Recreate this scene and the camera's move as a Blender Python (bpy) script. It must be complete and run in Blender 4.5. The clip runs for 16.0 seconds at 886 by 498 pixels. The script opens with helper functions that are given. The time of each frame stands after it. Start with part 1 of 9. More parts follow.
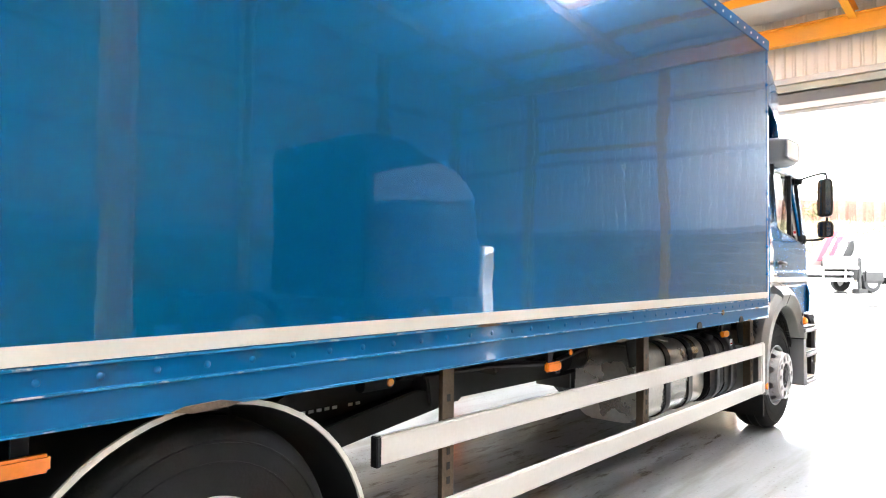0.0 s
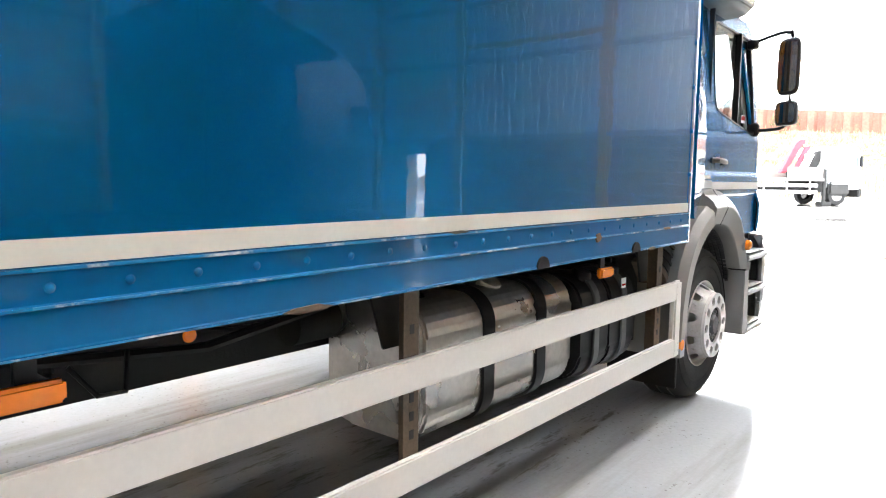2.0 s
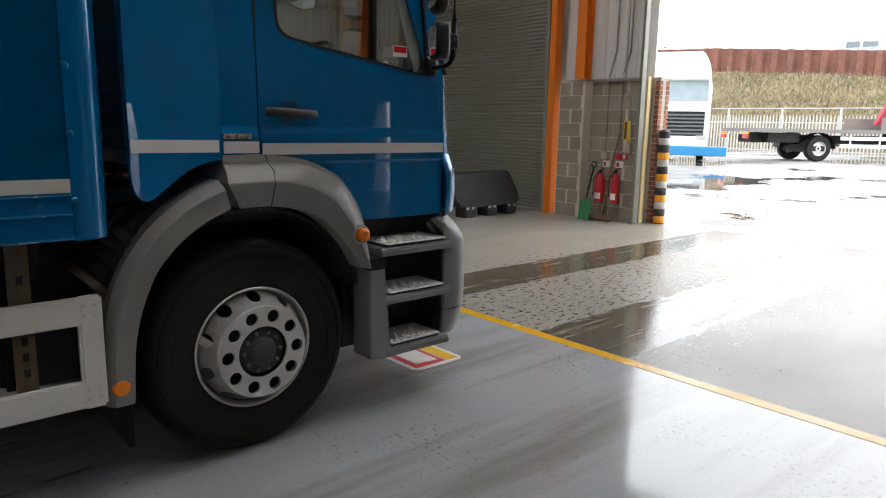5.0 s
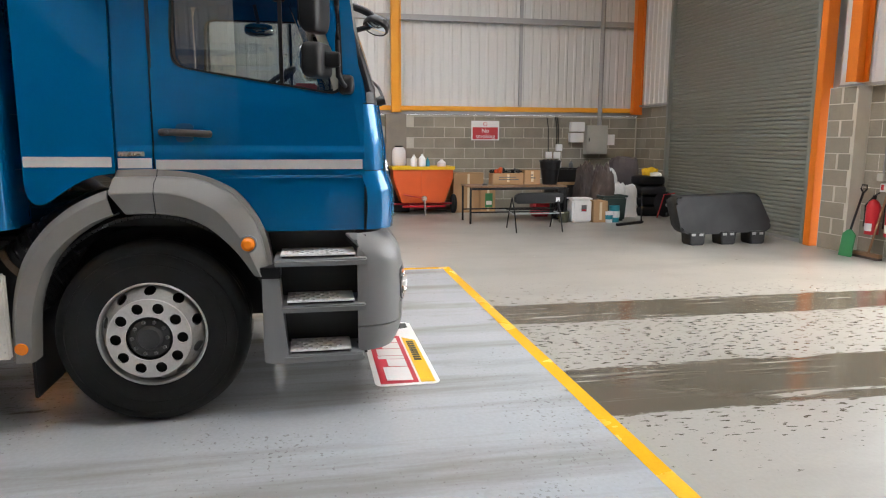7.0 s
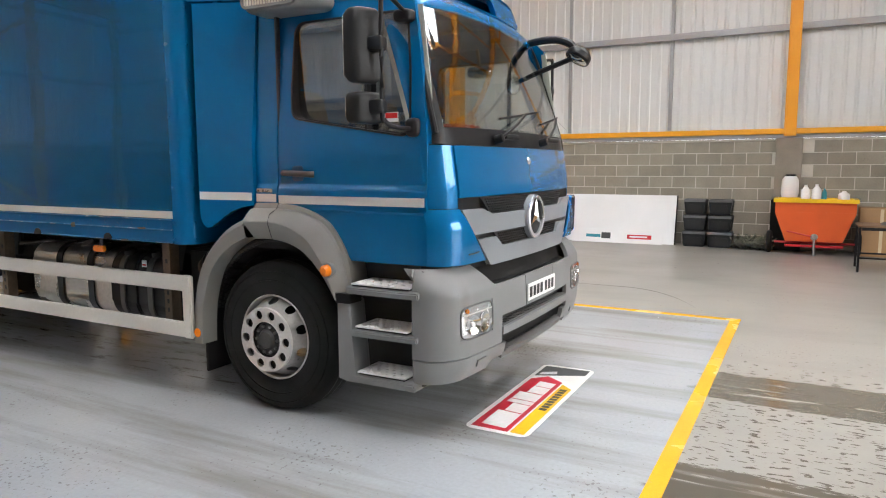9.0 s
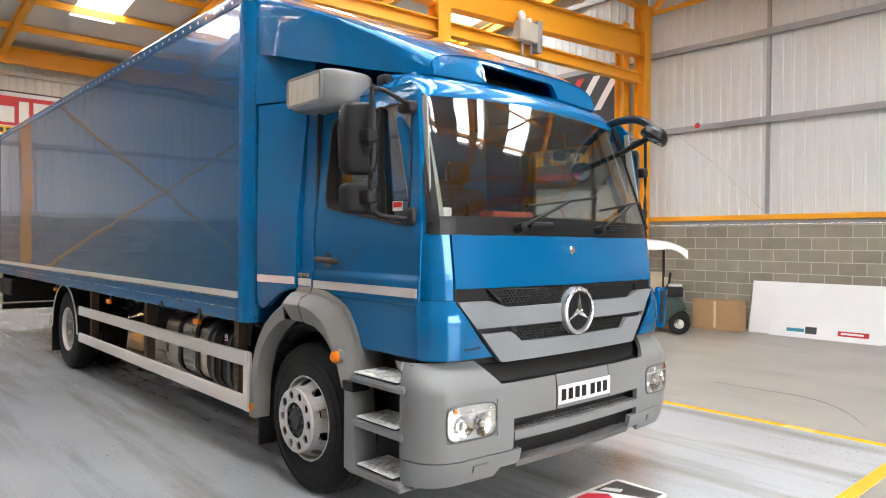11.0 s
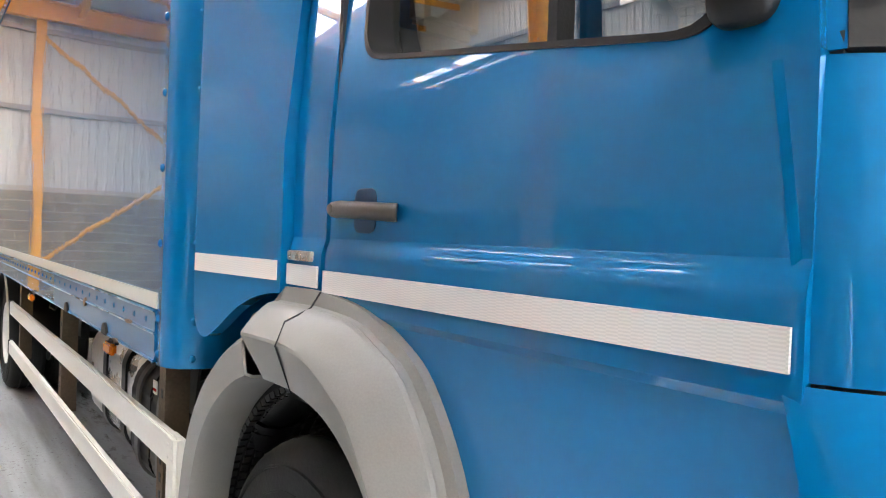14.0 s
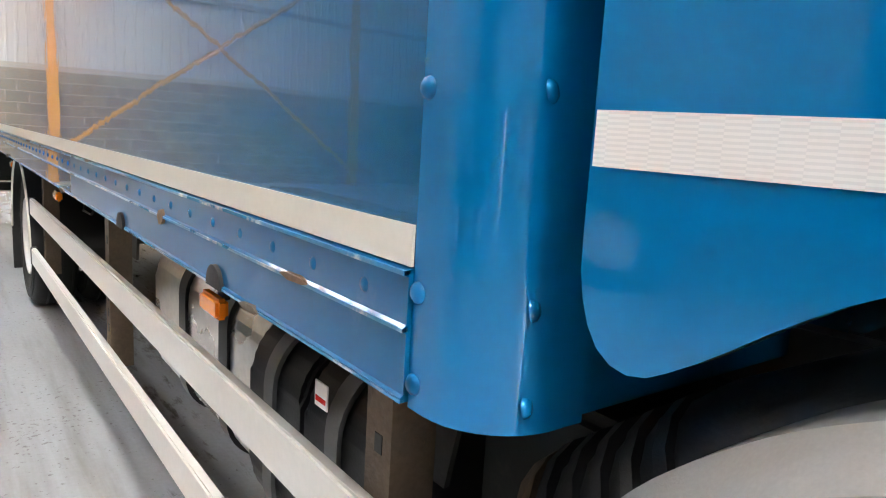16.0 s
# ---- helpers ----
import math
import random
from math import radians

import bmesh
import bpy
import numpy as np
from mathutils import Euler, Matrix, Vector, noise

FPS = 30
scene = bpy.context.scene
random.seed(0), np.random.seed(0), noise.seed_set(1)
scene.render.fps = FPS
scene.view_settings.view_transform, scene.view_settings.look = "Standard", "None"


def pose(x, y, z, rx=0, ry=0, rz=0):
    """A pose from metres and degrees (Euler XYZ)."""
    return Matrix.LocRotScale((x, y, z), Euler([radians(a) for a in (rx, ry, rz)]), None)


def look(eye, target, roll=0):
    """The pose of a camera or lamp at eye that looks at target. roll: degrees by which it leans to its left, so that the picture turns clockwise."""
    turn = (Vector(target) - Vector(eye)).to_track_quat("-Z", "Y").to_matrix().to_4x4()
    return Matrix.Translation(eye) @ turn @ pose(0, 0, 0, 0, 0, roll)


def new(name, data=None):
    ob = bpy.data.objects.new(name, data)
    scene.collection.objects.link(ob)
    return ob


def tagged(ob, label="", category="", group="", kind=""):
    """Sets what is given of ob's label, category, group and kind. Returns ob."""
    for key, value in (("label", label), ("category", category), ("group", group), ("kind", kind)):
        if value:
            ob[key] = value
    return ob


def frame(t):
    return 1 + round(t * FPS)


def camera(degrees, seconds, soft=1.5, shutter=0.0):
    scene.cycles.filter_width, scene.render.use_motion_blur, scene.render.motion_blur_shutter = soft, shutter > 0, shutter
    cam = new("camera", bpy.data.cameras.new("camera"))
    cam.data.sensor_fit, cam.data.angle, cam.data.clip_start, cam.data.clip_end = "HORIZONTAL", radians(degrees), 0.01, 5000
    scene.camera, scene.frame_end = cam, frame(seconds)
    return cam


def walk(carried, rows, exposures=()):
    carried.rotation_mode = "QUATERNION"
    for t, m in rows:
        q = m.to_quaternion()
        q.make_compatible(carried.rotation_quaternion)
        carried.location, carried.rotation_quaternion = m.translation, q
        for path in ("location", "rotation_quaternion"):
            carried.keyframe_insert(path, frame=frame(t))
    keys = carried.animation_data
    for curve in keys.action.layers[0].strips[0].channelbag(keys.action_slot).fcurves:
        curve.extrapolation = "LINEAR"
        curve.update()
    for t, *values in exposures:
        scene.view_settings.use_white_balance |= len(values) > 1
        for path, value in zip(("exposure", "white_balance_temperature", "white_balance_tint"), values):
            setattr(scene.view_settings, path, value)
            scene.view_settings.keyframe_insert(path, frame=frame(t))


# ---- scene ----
cam = camera(66.2, 16.0, 1.1)
PATH = [
    (0, (0.213, -0.1, 1.485), (-1.126, 1.385, 1.534), 0.5),
    (0.5, (0.123, 0.362, 1.496), (-1.204, 1.859, 1.502), 0.7),
    (1, (-0.075, 1.051, 1.465), (-1.386, 2.562, 1.44), 0.8),
    (1.5, (-0.191, 1.743, 1.414), (-1.48, 3.268, 1.302), 0.8),
    (2, (-0.273, 2.33, 1.403), (-1.541, 3.863, 1.196), 0.7),
    (2.5, (-0.297, 2.917, 1.411), (-1.549, 4.454, 1.146), 0.5),
    (3, (-0.251, 3.483, 1.425), (-1.499, 5.011, 1.098), 0.9),
    (3.5, (-0.082, 4.022, 1.466), (-1.34, 5.535, 1.112), 0.9),
    (4, (0.258, 4.492, 1.487), (-1.038, 5.973, 1.129), 1.2),
    (4.5, (0.629, 4.988, 1.504), (-0.736, 6.403, 1.139), 1.3),
    (4.7, (0.793, 5.157, 1.492), (-0.616, 6.53, 1.129), 1.2),
    (6.8, (1.908, 7.335, 1.507), (0.003, 7.855, 1.187), 0.4),
    (7, (1.946, 7.571, 1.501), (0.006, 7.945, 1.187), 0.2),
    (7.5, (1.97, 8.115, 1.506), (-0.006, 8.162, 1.205), 0.3),
    (8, (1.889, 8.673, 1.54), (-0.067, 8.373, 1.251), 0.2),
    (8.5, (1.763, 9.238, 1.547), (-0.098, 8.554, 1.283), -0.3),
    (9, (1.515, 9.705, 1.583), (-0.234, 8.766, 1.339), -0.2),
    (9.2, (1.414, 9.889, 1.596), (-0.287, 8.864, 1.358), 0.1),
    (11.3, (0.455, 10.638, 1.667), (-0.845, 9.118, 1.679), 0.5),
    (11.5, (0.36, 10.5, 1.675), (-0.922, 8.964, 1.713), 0.5),
    (12, (0.064, 10.092, 1.641), (-1.201, 8.545, 1.722), 0.8),
    (12.5, (-0.28, 9.613, 1.581), (-1.53, 8.054, 1.666), 0.7),
    (13, (-0.602, 9.104, 1.533), (-1.837, 7.532, 1.578), 1.1),
    (13.5, (-0.863, 8.658, 1.498), (-2.095, 7.083, 1.515), 1.8),
    (14, (-1.004, 8.179, 1.481), (-2.234, 6.602, 1.455), 2.1),
    (14.5, (-1.15, 7.692, 1.412), (-2.37, 6.109, 1.339), 2.8),
    (15, (-1.176, 7.22, 1.39), (-2.393, 5.641, 1.218), 3.0),
    (15.5, (-1.197, 6.815, 1.388), (-2.404, 5.238, 1.142), 3.0),
    (16, (-1.161, 6.634, 1.388), (-2.352, 5.06, 1.063), 3.4),
]
walk(cam, [(t, look(eye, target, roll)) for t, eye, target, roll in PATH],
     [(0, 0.55), (1.0, 0.45), (2.0, 0.15), (3.0, -0.5), (3.5, -1.15), (4.0, -1.92), (4.7, -2.05), (6.8, -0.88), (8.0, -0.82), (9.2, -0.74), (11.3, -0.55), (12.5, -0.24), (13.5, 0.0), (14.5, 0.15), (15.2, 0.12), (16.0, 0.14)])

# ---- world and light ----
world = bpy.data.worlds.new("overcast")
scene.world = world
world.use_nodes = True
wn, wl = world.node_tree.nodes, world.node_tree.links
bg = wn["Background"]
sky = wn.new("ShaderNodeTexSky")
sky.sky_type = "NISHITA"
sky.sun_disc = False
sky.sun_elevation, sky.sun_rotation = radians(48), radians(20)
sky.dust_density, sky.air_density = 6.0, 1.4
cloud = wn.new("ShaderNodeMix")
cloud.data_type = "RGBA"
cloud.inputs[0].default_value = 0.75
cloud.inputs[7].default_value = (9.0, 9.2, 9.5, 1)
wl.new(sky.outputs[0], cloud.inputs[6])
wl.new(cloud.outputs[2], bg.inputs[0])
bg.inputs[1].default_value = 2.0


def lamp(name, kind, m, energy, colour=(1, 1, 1), **k):
    data = bpy.data.lights.new(name, kind)
    data.energy, data.color = energy, colour
    for key, value in k.items():
        if key == "size": data.size = value
        if key == "size_y": data.size_y = value
        if key == "shape": data.shape = value
        if key == "angle": data.angle = value
    ob = new(name, data)
    ob.matrix_world = m
    return ob


lamp("sun", "SUN", look((5, 40, 30), (-3, 20, 0)), 2.8, (1.0, 0.97, 0.93), angle=radians(20))

SKYLIGHT = 155.0

# ---- materials ----


def rgb(c):
    return (c[0], c[1], c[2], 1.0)


def material(name, colour, rough=0.5, metal=0.0, vary=0.12, scale=3.0, fine=60.0, bump=0.05, coat=0.0, dirt=None, dirt_amount=0.0,
             rough_vary=0.1, per_object=0.0, emit=0.0):
    """A surface with two scales of variation, wear of a colour of its own, and fine relief."""
    m = bpy.data.materials.new(name)
    m.use_nodes = True
    n, l = m.node_tree.nodes, m.node_tree.links
    b = n["Principled BSDF"]
    geo = n.new("ShaderNodeNewGeometry")
    big, small = n.new("ShaderNodeTexNoise"), n.new("ShaderNodeTexNoise")
    big.inputs["Scale"].default_value, small.inputs["Scale"].default_value = scale, fine
    big.inputs["Detail"].default_value, small.inputs["Detail"].default_value = 5, 3
    for t in (big, small):
        l.new(geo.outputs["Position"], t.inputs["Vector"])
    add = n.new("ShaderNodeMath")
    add.operation = "MULTIPLY_ADD"
    add.inputs[1].default_value = 0.6
    l.new(big.outputs[0], add.inputs[0])
    part_small = n.new("ShaderNodeMath")
    part_small.operation = "MULTIPLY"
    part_small.inputs[1].default_value = 0.4
    l.new(small.outputs[0], part_small.inputs[0])
    l.new(part_small.outputs[0], add.inputs[2])
    ramp = n.new("ShaderNodeMapRange")
    ramp.inputs[1].default_value, ramp.inputs[2].default_value = 0.3, 0.7
    ramp.inputs[3].default_value, ramp.inputs[4].default_value = 1 - vary, 1 + vary
    l.new(add.outputs[0], ramp.inputs[0])
    mul = n.new("ShaderNodeVectorMath")
    mul.operation = "SCALE"
    mul.inputs[0].default_value = colour
    l.new(ramp.outputs[0], mul.inputs["Scale"])
    last = mul.outputs[0]
    if per_object:
        info = n.new("ShaderNodeObjectInfo")
        isl = n.new("ShaderNodeMath")
        isl.operation = "ADD"
        l.new(info.outputs["Random"], isl.inputs[0])
        l.new(geo.outputs["Random Per Island"], isl.inputs[1])
        frac = n.new("ShaderNodeMath")
        frac.operation = "FRACT"
        l.new(isl.outputs[0], frac.inputs[0])
        rng = n.new("ShaderNodeMapRange")
        rng.inputs[3].default_value, rng.inputs[4].default_value = 1 - per_object, 1 + per_object
        l.new(frac.outputs[0], rng.inputs[0])
        again = n.new("ShaderNodeVectorMath")
        again.operation = "SCALE"
        l.new(last, again.inputs[0])
        l.new(rng.outputs[0], again.inputs["Scale"])
        last = again.outputs[0]
    if dirt:
        spots = n.new("ShaderNodeTexNoise")
        spots.inputs["Scale"].default_value, spots.inputs["Detail"].default_value = scale * 2.3, 8
        spots.inputs["Roughness"].default_value = 0.65
        l.new(geo.outputs["Position"], spots.inputs["Vector"])
        cut = n.new("ShaderNodeMapRange")
        cut.inputs[1].default_value, cut.inputs[2].default_value = 0.72 - 0.35 * dirt_amount, 0.8 - 0.2 * dirt_amount
        l.new(spots.outputs[0], cut.inputs[0])
        mix = n.new("ShaderNodeMix")
        mix.data_type = "RGBA"
        l.new(cut.outputs[0], mix.inputs[0])
        l.new(last, mix.inputs[6])
        mix.inputs[7].default_value = rgb(dirt)
        last = mix.outputs[2]
    l.new(last, b.inputs["Base Color"])
    rr = n.new("ShaderNodeMapRange")
    rr.inputs[1].default_value, rr.inputs[2].default_value = 0.3, 0.7
    rr.inputs[3].default_value, rr.inputs[4].default_value = max(0.02, rough - rough_vary), min(1, rough + rough_vary)
    l.new(big.outputs[0], rr.inputs[0])
    l.new(rr.outputs[0], b.inputs["Roughness"])
    b.inputs["Metallic"].default_value = metal
    b.inputs["Coat Weight"].default_value = coat
    b.inputs["Coat Roughness"].default_value = 0.04
    if bump:
        bp = n.new("ShaderNodeBump")
        bp.inputs["Strength"].default_value, bp.inputs["Distance"].default_value = bump, 0.01
        l.new(small.outputs[0], bp.inputs["Height"])
        l.new(bp.outputs[0], b.inputs["Normal"])
    if emit:
        l.new(last, b.inputs["Emission Color"])
        b.inputs["Emission Strength"].default_value = emit
    return m


def glass(name, tint=(0.9, 0.95, 0.93), rough=0.0, least=0.06):
    m = bpy.data.materials.new(name)
    m.use_nodes = True
    n, l = m.node_tree.nodes, m.node_tree.links
    n.remove(n["Principled BSDF"])
    tr, gl, mx, fr = n.new("ShaderNodeBsdfTransparent"), n.new("ShaderNodeBsdfGlossy"), n.new("ShaderNodeMixShader"), n.new("ShaderNodeLayerWeight")
    tr.inputs[0].default_value = rgb(tint)
    gl.inputs["Roughness"].default_value = rough
    power = n.new("ShaderNodeMath")
    power.operation = "POWER"
    power.inputs[1].default_value = 3.6
    l.new(fr.outputs["Facing"], power.inputs[0])
    gloss = n.new("ShaderNodeMapRange")
    gloss.inputs[3].default_value, gloss.inputs[4].default_value = least, 0.95
    l.new(power.outputs[0], gloss.inputs[0])
    l.new(gloss.outputs[0], mx.inputs[0])
    l.new(tr.outputs[0], mx.inputs[1])
    l.new(gl.outputs[0], mx.inputs[2])
    l.new(mx.outputs[0], n["Material Output"].inputs[0])
    return m


def gloss_paint(name, colour, wave, wave_scale, ripple, mark=None, mark_amount=0.0, coat_ior=1.42, rough=0.35, metal=0.0):
    """Glossy paint on sheet that is not quite flat: slow waves and a fine ripple in what it mirrors."""
    m = material(name, colour, rough, metal, 0.05, 0.9, 60, 0.0, 1.0, mark, mark_amount, rough_vary=rough * 0.04)
    n, l = m.node_tree.nodes, m.node_tree.links
    b = n["Principled BSDF"]
    b.inputs["Specular IOR Level"].default_value = 0.06
    b.inputs["Coat Roughness"].default_value = 0.006
    b.inputs["Coat IOR"].default_value = coat_ior
    geo = n.new("ShaderNodeNewGeometry")
    last = None
    for scale, distance in ((wave_scale, wave), (wave_scale * 9, ripple)):
        t = n.new("ShaderNodeTexNoise")
        t.inputs["Scale"].default_value, t.inputs["Detail"].default_value = scale, 1.5
        l.new(geo.outputs["Position"], t.inputs["Vector"])
        bp = n.new("ShaderNodeBump")
        bp.inputs["Strength"].default_value, bp.inputs["Distance"].default_value = 1.0, distance
        l.new(t.outputs[0], bp.inputs["Height"])
        if last:
            l.new(last, bp.inputs["Normal"])
        last = bp.outputs[0]
    l.new(last, b.inputs["Normal"])
    l.new(last, b.inputs["Coat Normal"])
    return m


BLUE = gloss_paint("blue_cab_paint", (0.0, 0.138, 0.358), 0.0006, 1.0, 0.00003, None, 0.0, 1.48, 0.26, 0.33)
BLUEBOX = gloss_paint("blue_box_paint", (0.0, 0.138, 0.35), 0.0016, 1.3, 0.00020, (0.05, 0.16, 0.37), 0.05, 1.43, 0.257, 0.70)
BLUETRIM = gloss_paint("blue_trim_worn", (0.0, 0.092, 0.24), 0.0012, 2.0, 0.00012, (0.03, 0.14, 0.28), 0.12, 1.36)
WORN = material("worn_blue_edge", (0.005, 0.15, 0.33), 0.3, 0.0, 0.2, 4, 120, 0.05, 0.2, (0.66, 0.63, 0.58), 0.5)
GREYP = material("grey_plastic", (0.19, 0.195, 0.197), 0.42, 0.0, 0.08, 3, 220, 0.06)
ARCHP = material("weathered_arch_plastic", (0.20, 0.195, 0.182), 0.40, 0.0, 0.10, 4, 220, 0.06, 0, (0.19, 0.18, 0.165), 0.1)
HANDLEM = material("faded_handle_plastic", (0.05, 0.043, 0.037), 0.45, 0.0, 0.15, 8, 200, 0.08)
OLDCHROME = material("pitted_badge_metal", (0.50, 0.45, 0.38), 0.3, 0.9, 0.3, 30, 160, 0.4, 0, (0.16, 0.10, 0.06), 0.45)
MASKP = material("silver_grey_plastic", (0.215, 0.232, 0.25), 0.38, 0.1, 0.06, 3, 220, 0.04)
DGREYP = material("dark_grey_plastic", (0.12, 0.12, 0.12), 0.55, 0.0, 0.1, 3, 200, 0.05)
BLACKP = material("black_plastic", (0.010, 0.010, 0.011), 0.4, 0.0, 0.2, 3, 150, 0.05)
BLACKP.node_tree.nodes["Principled BSDF"].inputs["Specular IOR Level"].default_value = 0.3
RUBBER = material("tyre_rubber", (0.006, 0.006, 0.006), 0.85, 0.0, 0.25, 4, 90, 0.15, 0, (0.018, 0.017, 0.016), 0.22)
CHASSIS = material("chassis_black", (0.010, 0.0097, 0.009), 0.65, 0.1, 0.3, 3, 60, 0.1, 0, (0.035, 0.026, 0.02), 0.2)
RUSTY = material("rusty_bracket", (0.10, 0.07, 0.045), 0.75, 0.2, 0.35, 8, 80, 0.2, 0, (0.2, 0.1, 0.05), 0.3)
ALU = material("dull_aluminium", (0.62, 0.61, 0.59), 0.32, 0.9, 0.08, 2, 60, 0.02)
TANKM = material("tank_aluminium", (0.62, 0.60, 0.56), 0.30, 0.85, 0.20, 3, 40, 0.04)
GUARDM = material("guard_rail_grey", (0.66, 0.645, 0.60), 0.45, 0.15, 0.06, 1.5, 60, 0.02, 0, (0.3, 0.27, 0.23), 0.1)
STRIPM = material("reflective_strip", (0.60, 0.575, 0.50), 0.36, 0.1, 0.05, 6, 90, 0.01, rough_vary=0.04)
SILVERS = material("silver_reflective_strip", (0.70, 0.69, 0.67), 0.3, 0.2, 0.03, 5, 150, 0.0, rough_vary=0.03)


def embossed(m, amount):
    """A fine diamond pattern pressed into the tape."""
    n, l = m.node_tree.nodes, m.node_tree.links
    b = n["Principled BSDF"]
    geo, mp, ck = n.new("ShaderNodeNewGeometry"), n.new("ShaderNodeMapping"), n.new("ShaderNodeTexChecker")
    mp.inputs["Scale"].default_value = (0.0, 0.12, 1.0)
    ck.inputs["Scale"].default_value = 420.0
    l.new(geo.outputs["Position"], mp.inputs[0]); l.new(mp.outputs[0], ck.inputs["Vector"])
    k = n.new("ShaderNodeMath"); k.operation = "MULTIPLY"; k.inputs[1].default_value = amount
    l.new(ck.outputs["Fac"], k.inputs[0])
    mx = n.new("ShaderNodeMix"); mx.data_type = "RGBA"
    mx.inputs[7].default_value = (0.42, 0.43, 0.44, 1)
    l.new(k.outputs[0], mx.inputs[0])
    l.new(b.inputs["Base Color"].links[0].from_socket, mx.inputs[6])
    l.new(mx.outputs[2], b.inputs["Base Color"])


embossed(SILVERS, 0.3)
WHEELM = material("wheel_silver", (0.56, 0.55, 0.53), 0.4, 0.2, 0.12, 6, 60, 0.05, 0, (0.1, 0.09, 0.08), 0.12)
STEPM = material("galvanised_step", (0.85, 0.85, 0.83), 0.35, 0.1, 0.12, 8, 120, 0.08, 0, (0.12, 0.11, 0.1), 0.15)
CHROME = material("chrome", (0.78, 0.78, 0.79), 0.12, 1.0, 0.03, 4, 60, 0.0, rough_vary=0.03)
AMBER = material("amber_lens", (0.85, 0.22, 0.01), 0.18, 0.0, 0.08, 8, 60, 0.02, 0.5)
REDL = material("red_lens", (0.6, 0.02, 0.02), 0.2, 0.0, 0.08, 8, 60, 0.02, 0.5)
BLOCK = material("concrete_block", (0.265, 0.24, 0.188), 0.9, 0.0, 0.2, 3, 70, 0.3, 0, (0.19, 0.165, 0.125), 0.22, per_object=0.13)
MORTAR = material("mortar", (0.54, 0.50, 0.42), 0.95, 0.0, 0.12, 4, 80, 0.2)
CLAD = material("white_cladding", (0.63, 0.635, 0.615), 0.5, 0.1, 0.05, 0.9, 30, 0.02, 0, (0.48, 0.45, 0.4), 0.06)
RAILG = material("galvanised_rail", (0.36, 0.36, 0.36), 0.5, 0.5, 0.12, 2, 60, 0.03)
DEEPORANGE = material("deep_orange_steel_paint", (0.74, 0.19, 0.012), 0.45, 0.0, 0.1, 1.5, 50, 0.03, 0, (0.4, 0.12, 0.03), 0.06)
ORANGE = material("orange_steel_paint", (0.80, 0.36, 0.02), 0.42, 0.0, 0.08, 1.5, 50, 0.03, 0, (0.5, 0.2, 0.04), 0.06)
SHUT = material("shutter_grey_green", (0.255, 0.265, 0.235), 0.42, 0.3, 0.1, 1.2, 60, 0.03)
ROOFM = material("roof_liner_white", (0.58, 0.59, 0.57), 0.6, 0.0, 0.06, 0.8, 30, 0.02)
YELLOW = material("yellow_floor_paint", (0.722, 0.380, 0.014), 0.24, 0.0, 0.1, 2, 60, 0.05, 0, (0.45, 0.36, 0.16), 0.22)
WHITEP = material("white_paint", (0.78, 0.78, 0.77), 0.4, 0.0, 0.05, 2, 60, 0.02)
WINDOW = glass("window_glass", (0.95, 0.98, 0.97), 0.0, 0.10)
SIDEWIN = glass("side_window_glass", (0.88, 0.91, 0.90), 0.0, 0.21)
CLEAR = glass("clear_lens", (0.95, 0.96, 0.96))


# ---- building helpers ----
INSIDE = (-2.86, 5.0, 1.3)     # sheets thicken towards this point
ORIGIN = {}


def thing(name, at, label, category, group="", kind=""):
    ob = new(name)
    ob.location = at
    ob.empty_display_size = 0.1
    ORIGIN[ob.name] = Vector(at)
    return tagged(ob, label, category, group, kind)


def part(name, bm, mat, parent=None, label="", smooth=35):
    """Links a bmesh, given in world places, as one mesh object under a thing or a part."""
    base = ORIGIN[parent.name] if parent else Vector((0, 0, 0))
    bmesh.ops.recalc_face_normals(bm, faces=bm.faces)
    if base.length:
        bmesh.ops.translate(bm, verts=bm.verts, vec=-base)
    me = bpy.data.meshes.new(name)
    bm.to_mesh(me)
    bm.free()
    me.materials.append(mat)
    if smooth:
        for p in me.polygons:
            p.use_smooth = True
        me.set_sharp_from_angle(angle=radians(smooth))
    ob = new(name, me)
    if parent:
        ob.parent = parent
    ORIGIN[ob.name] = base
    if label:
        ob["label"] = label
    return ob


def single(name, bm, mat, label, category, group="", kind="", smooth=35):
    """A thing that is one mesh, with its origin at the middle of its base."""
    xs = [v.co for v in bm.verts]
    at = Vector(((min(c.x for c in xs) + max(c.x for c in xs)) / 2, (min(c.y for c in xs) + max(c.y for c in xs)) / 2, min(c.z for c in xs)))
    bmesh.ops.translate(bm, verts=bm.verts, vec=-at)
    ob = part(name, bm, mat, None, label, smooth)
    ob.location = at
    ORIGIN[ob.name] = at
    return tagged(ob, label, category, group, kind)


def structure(name, bm, mat, label, smooth=35, category="structure"):
    return tagged(part(name, bm, mat, None, label, smooth), label, category, "", "structure")


def cuboid(x0, x1, y0, y1, z0, z1, bevel=0.0, seg=2, bm=None):
    b = bmesh.new()
    r = bmesh.ops.create_cube(b, size=1)
    bmesh.ops.scale(b, vec=(abs(x1 - x0), abs(y1 - y0), abs(z1 - z0)), verts=b.verts)
    bmesh.ops.translate(b, vec=((x0 + x1) / 2, (y0 + y1) / 2, (z0 + z1) / 2), verts=b.verts)
    if bevel:
        bmesh.ops.bevel(b, geom=b.edges[:], offset=bevel, segments=seg, affect="EDGES")
    return join(bm, b)


def join(bm, b):
    if bm is None:
        return b
    me = bpy.data.meshes.new("joined")
    b.to_mesh(me)
    b.free()
    bm.from_mesh(me)
    bpy.data.meshes.remove(me)
    return bm


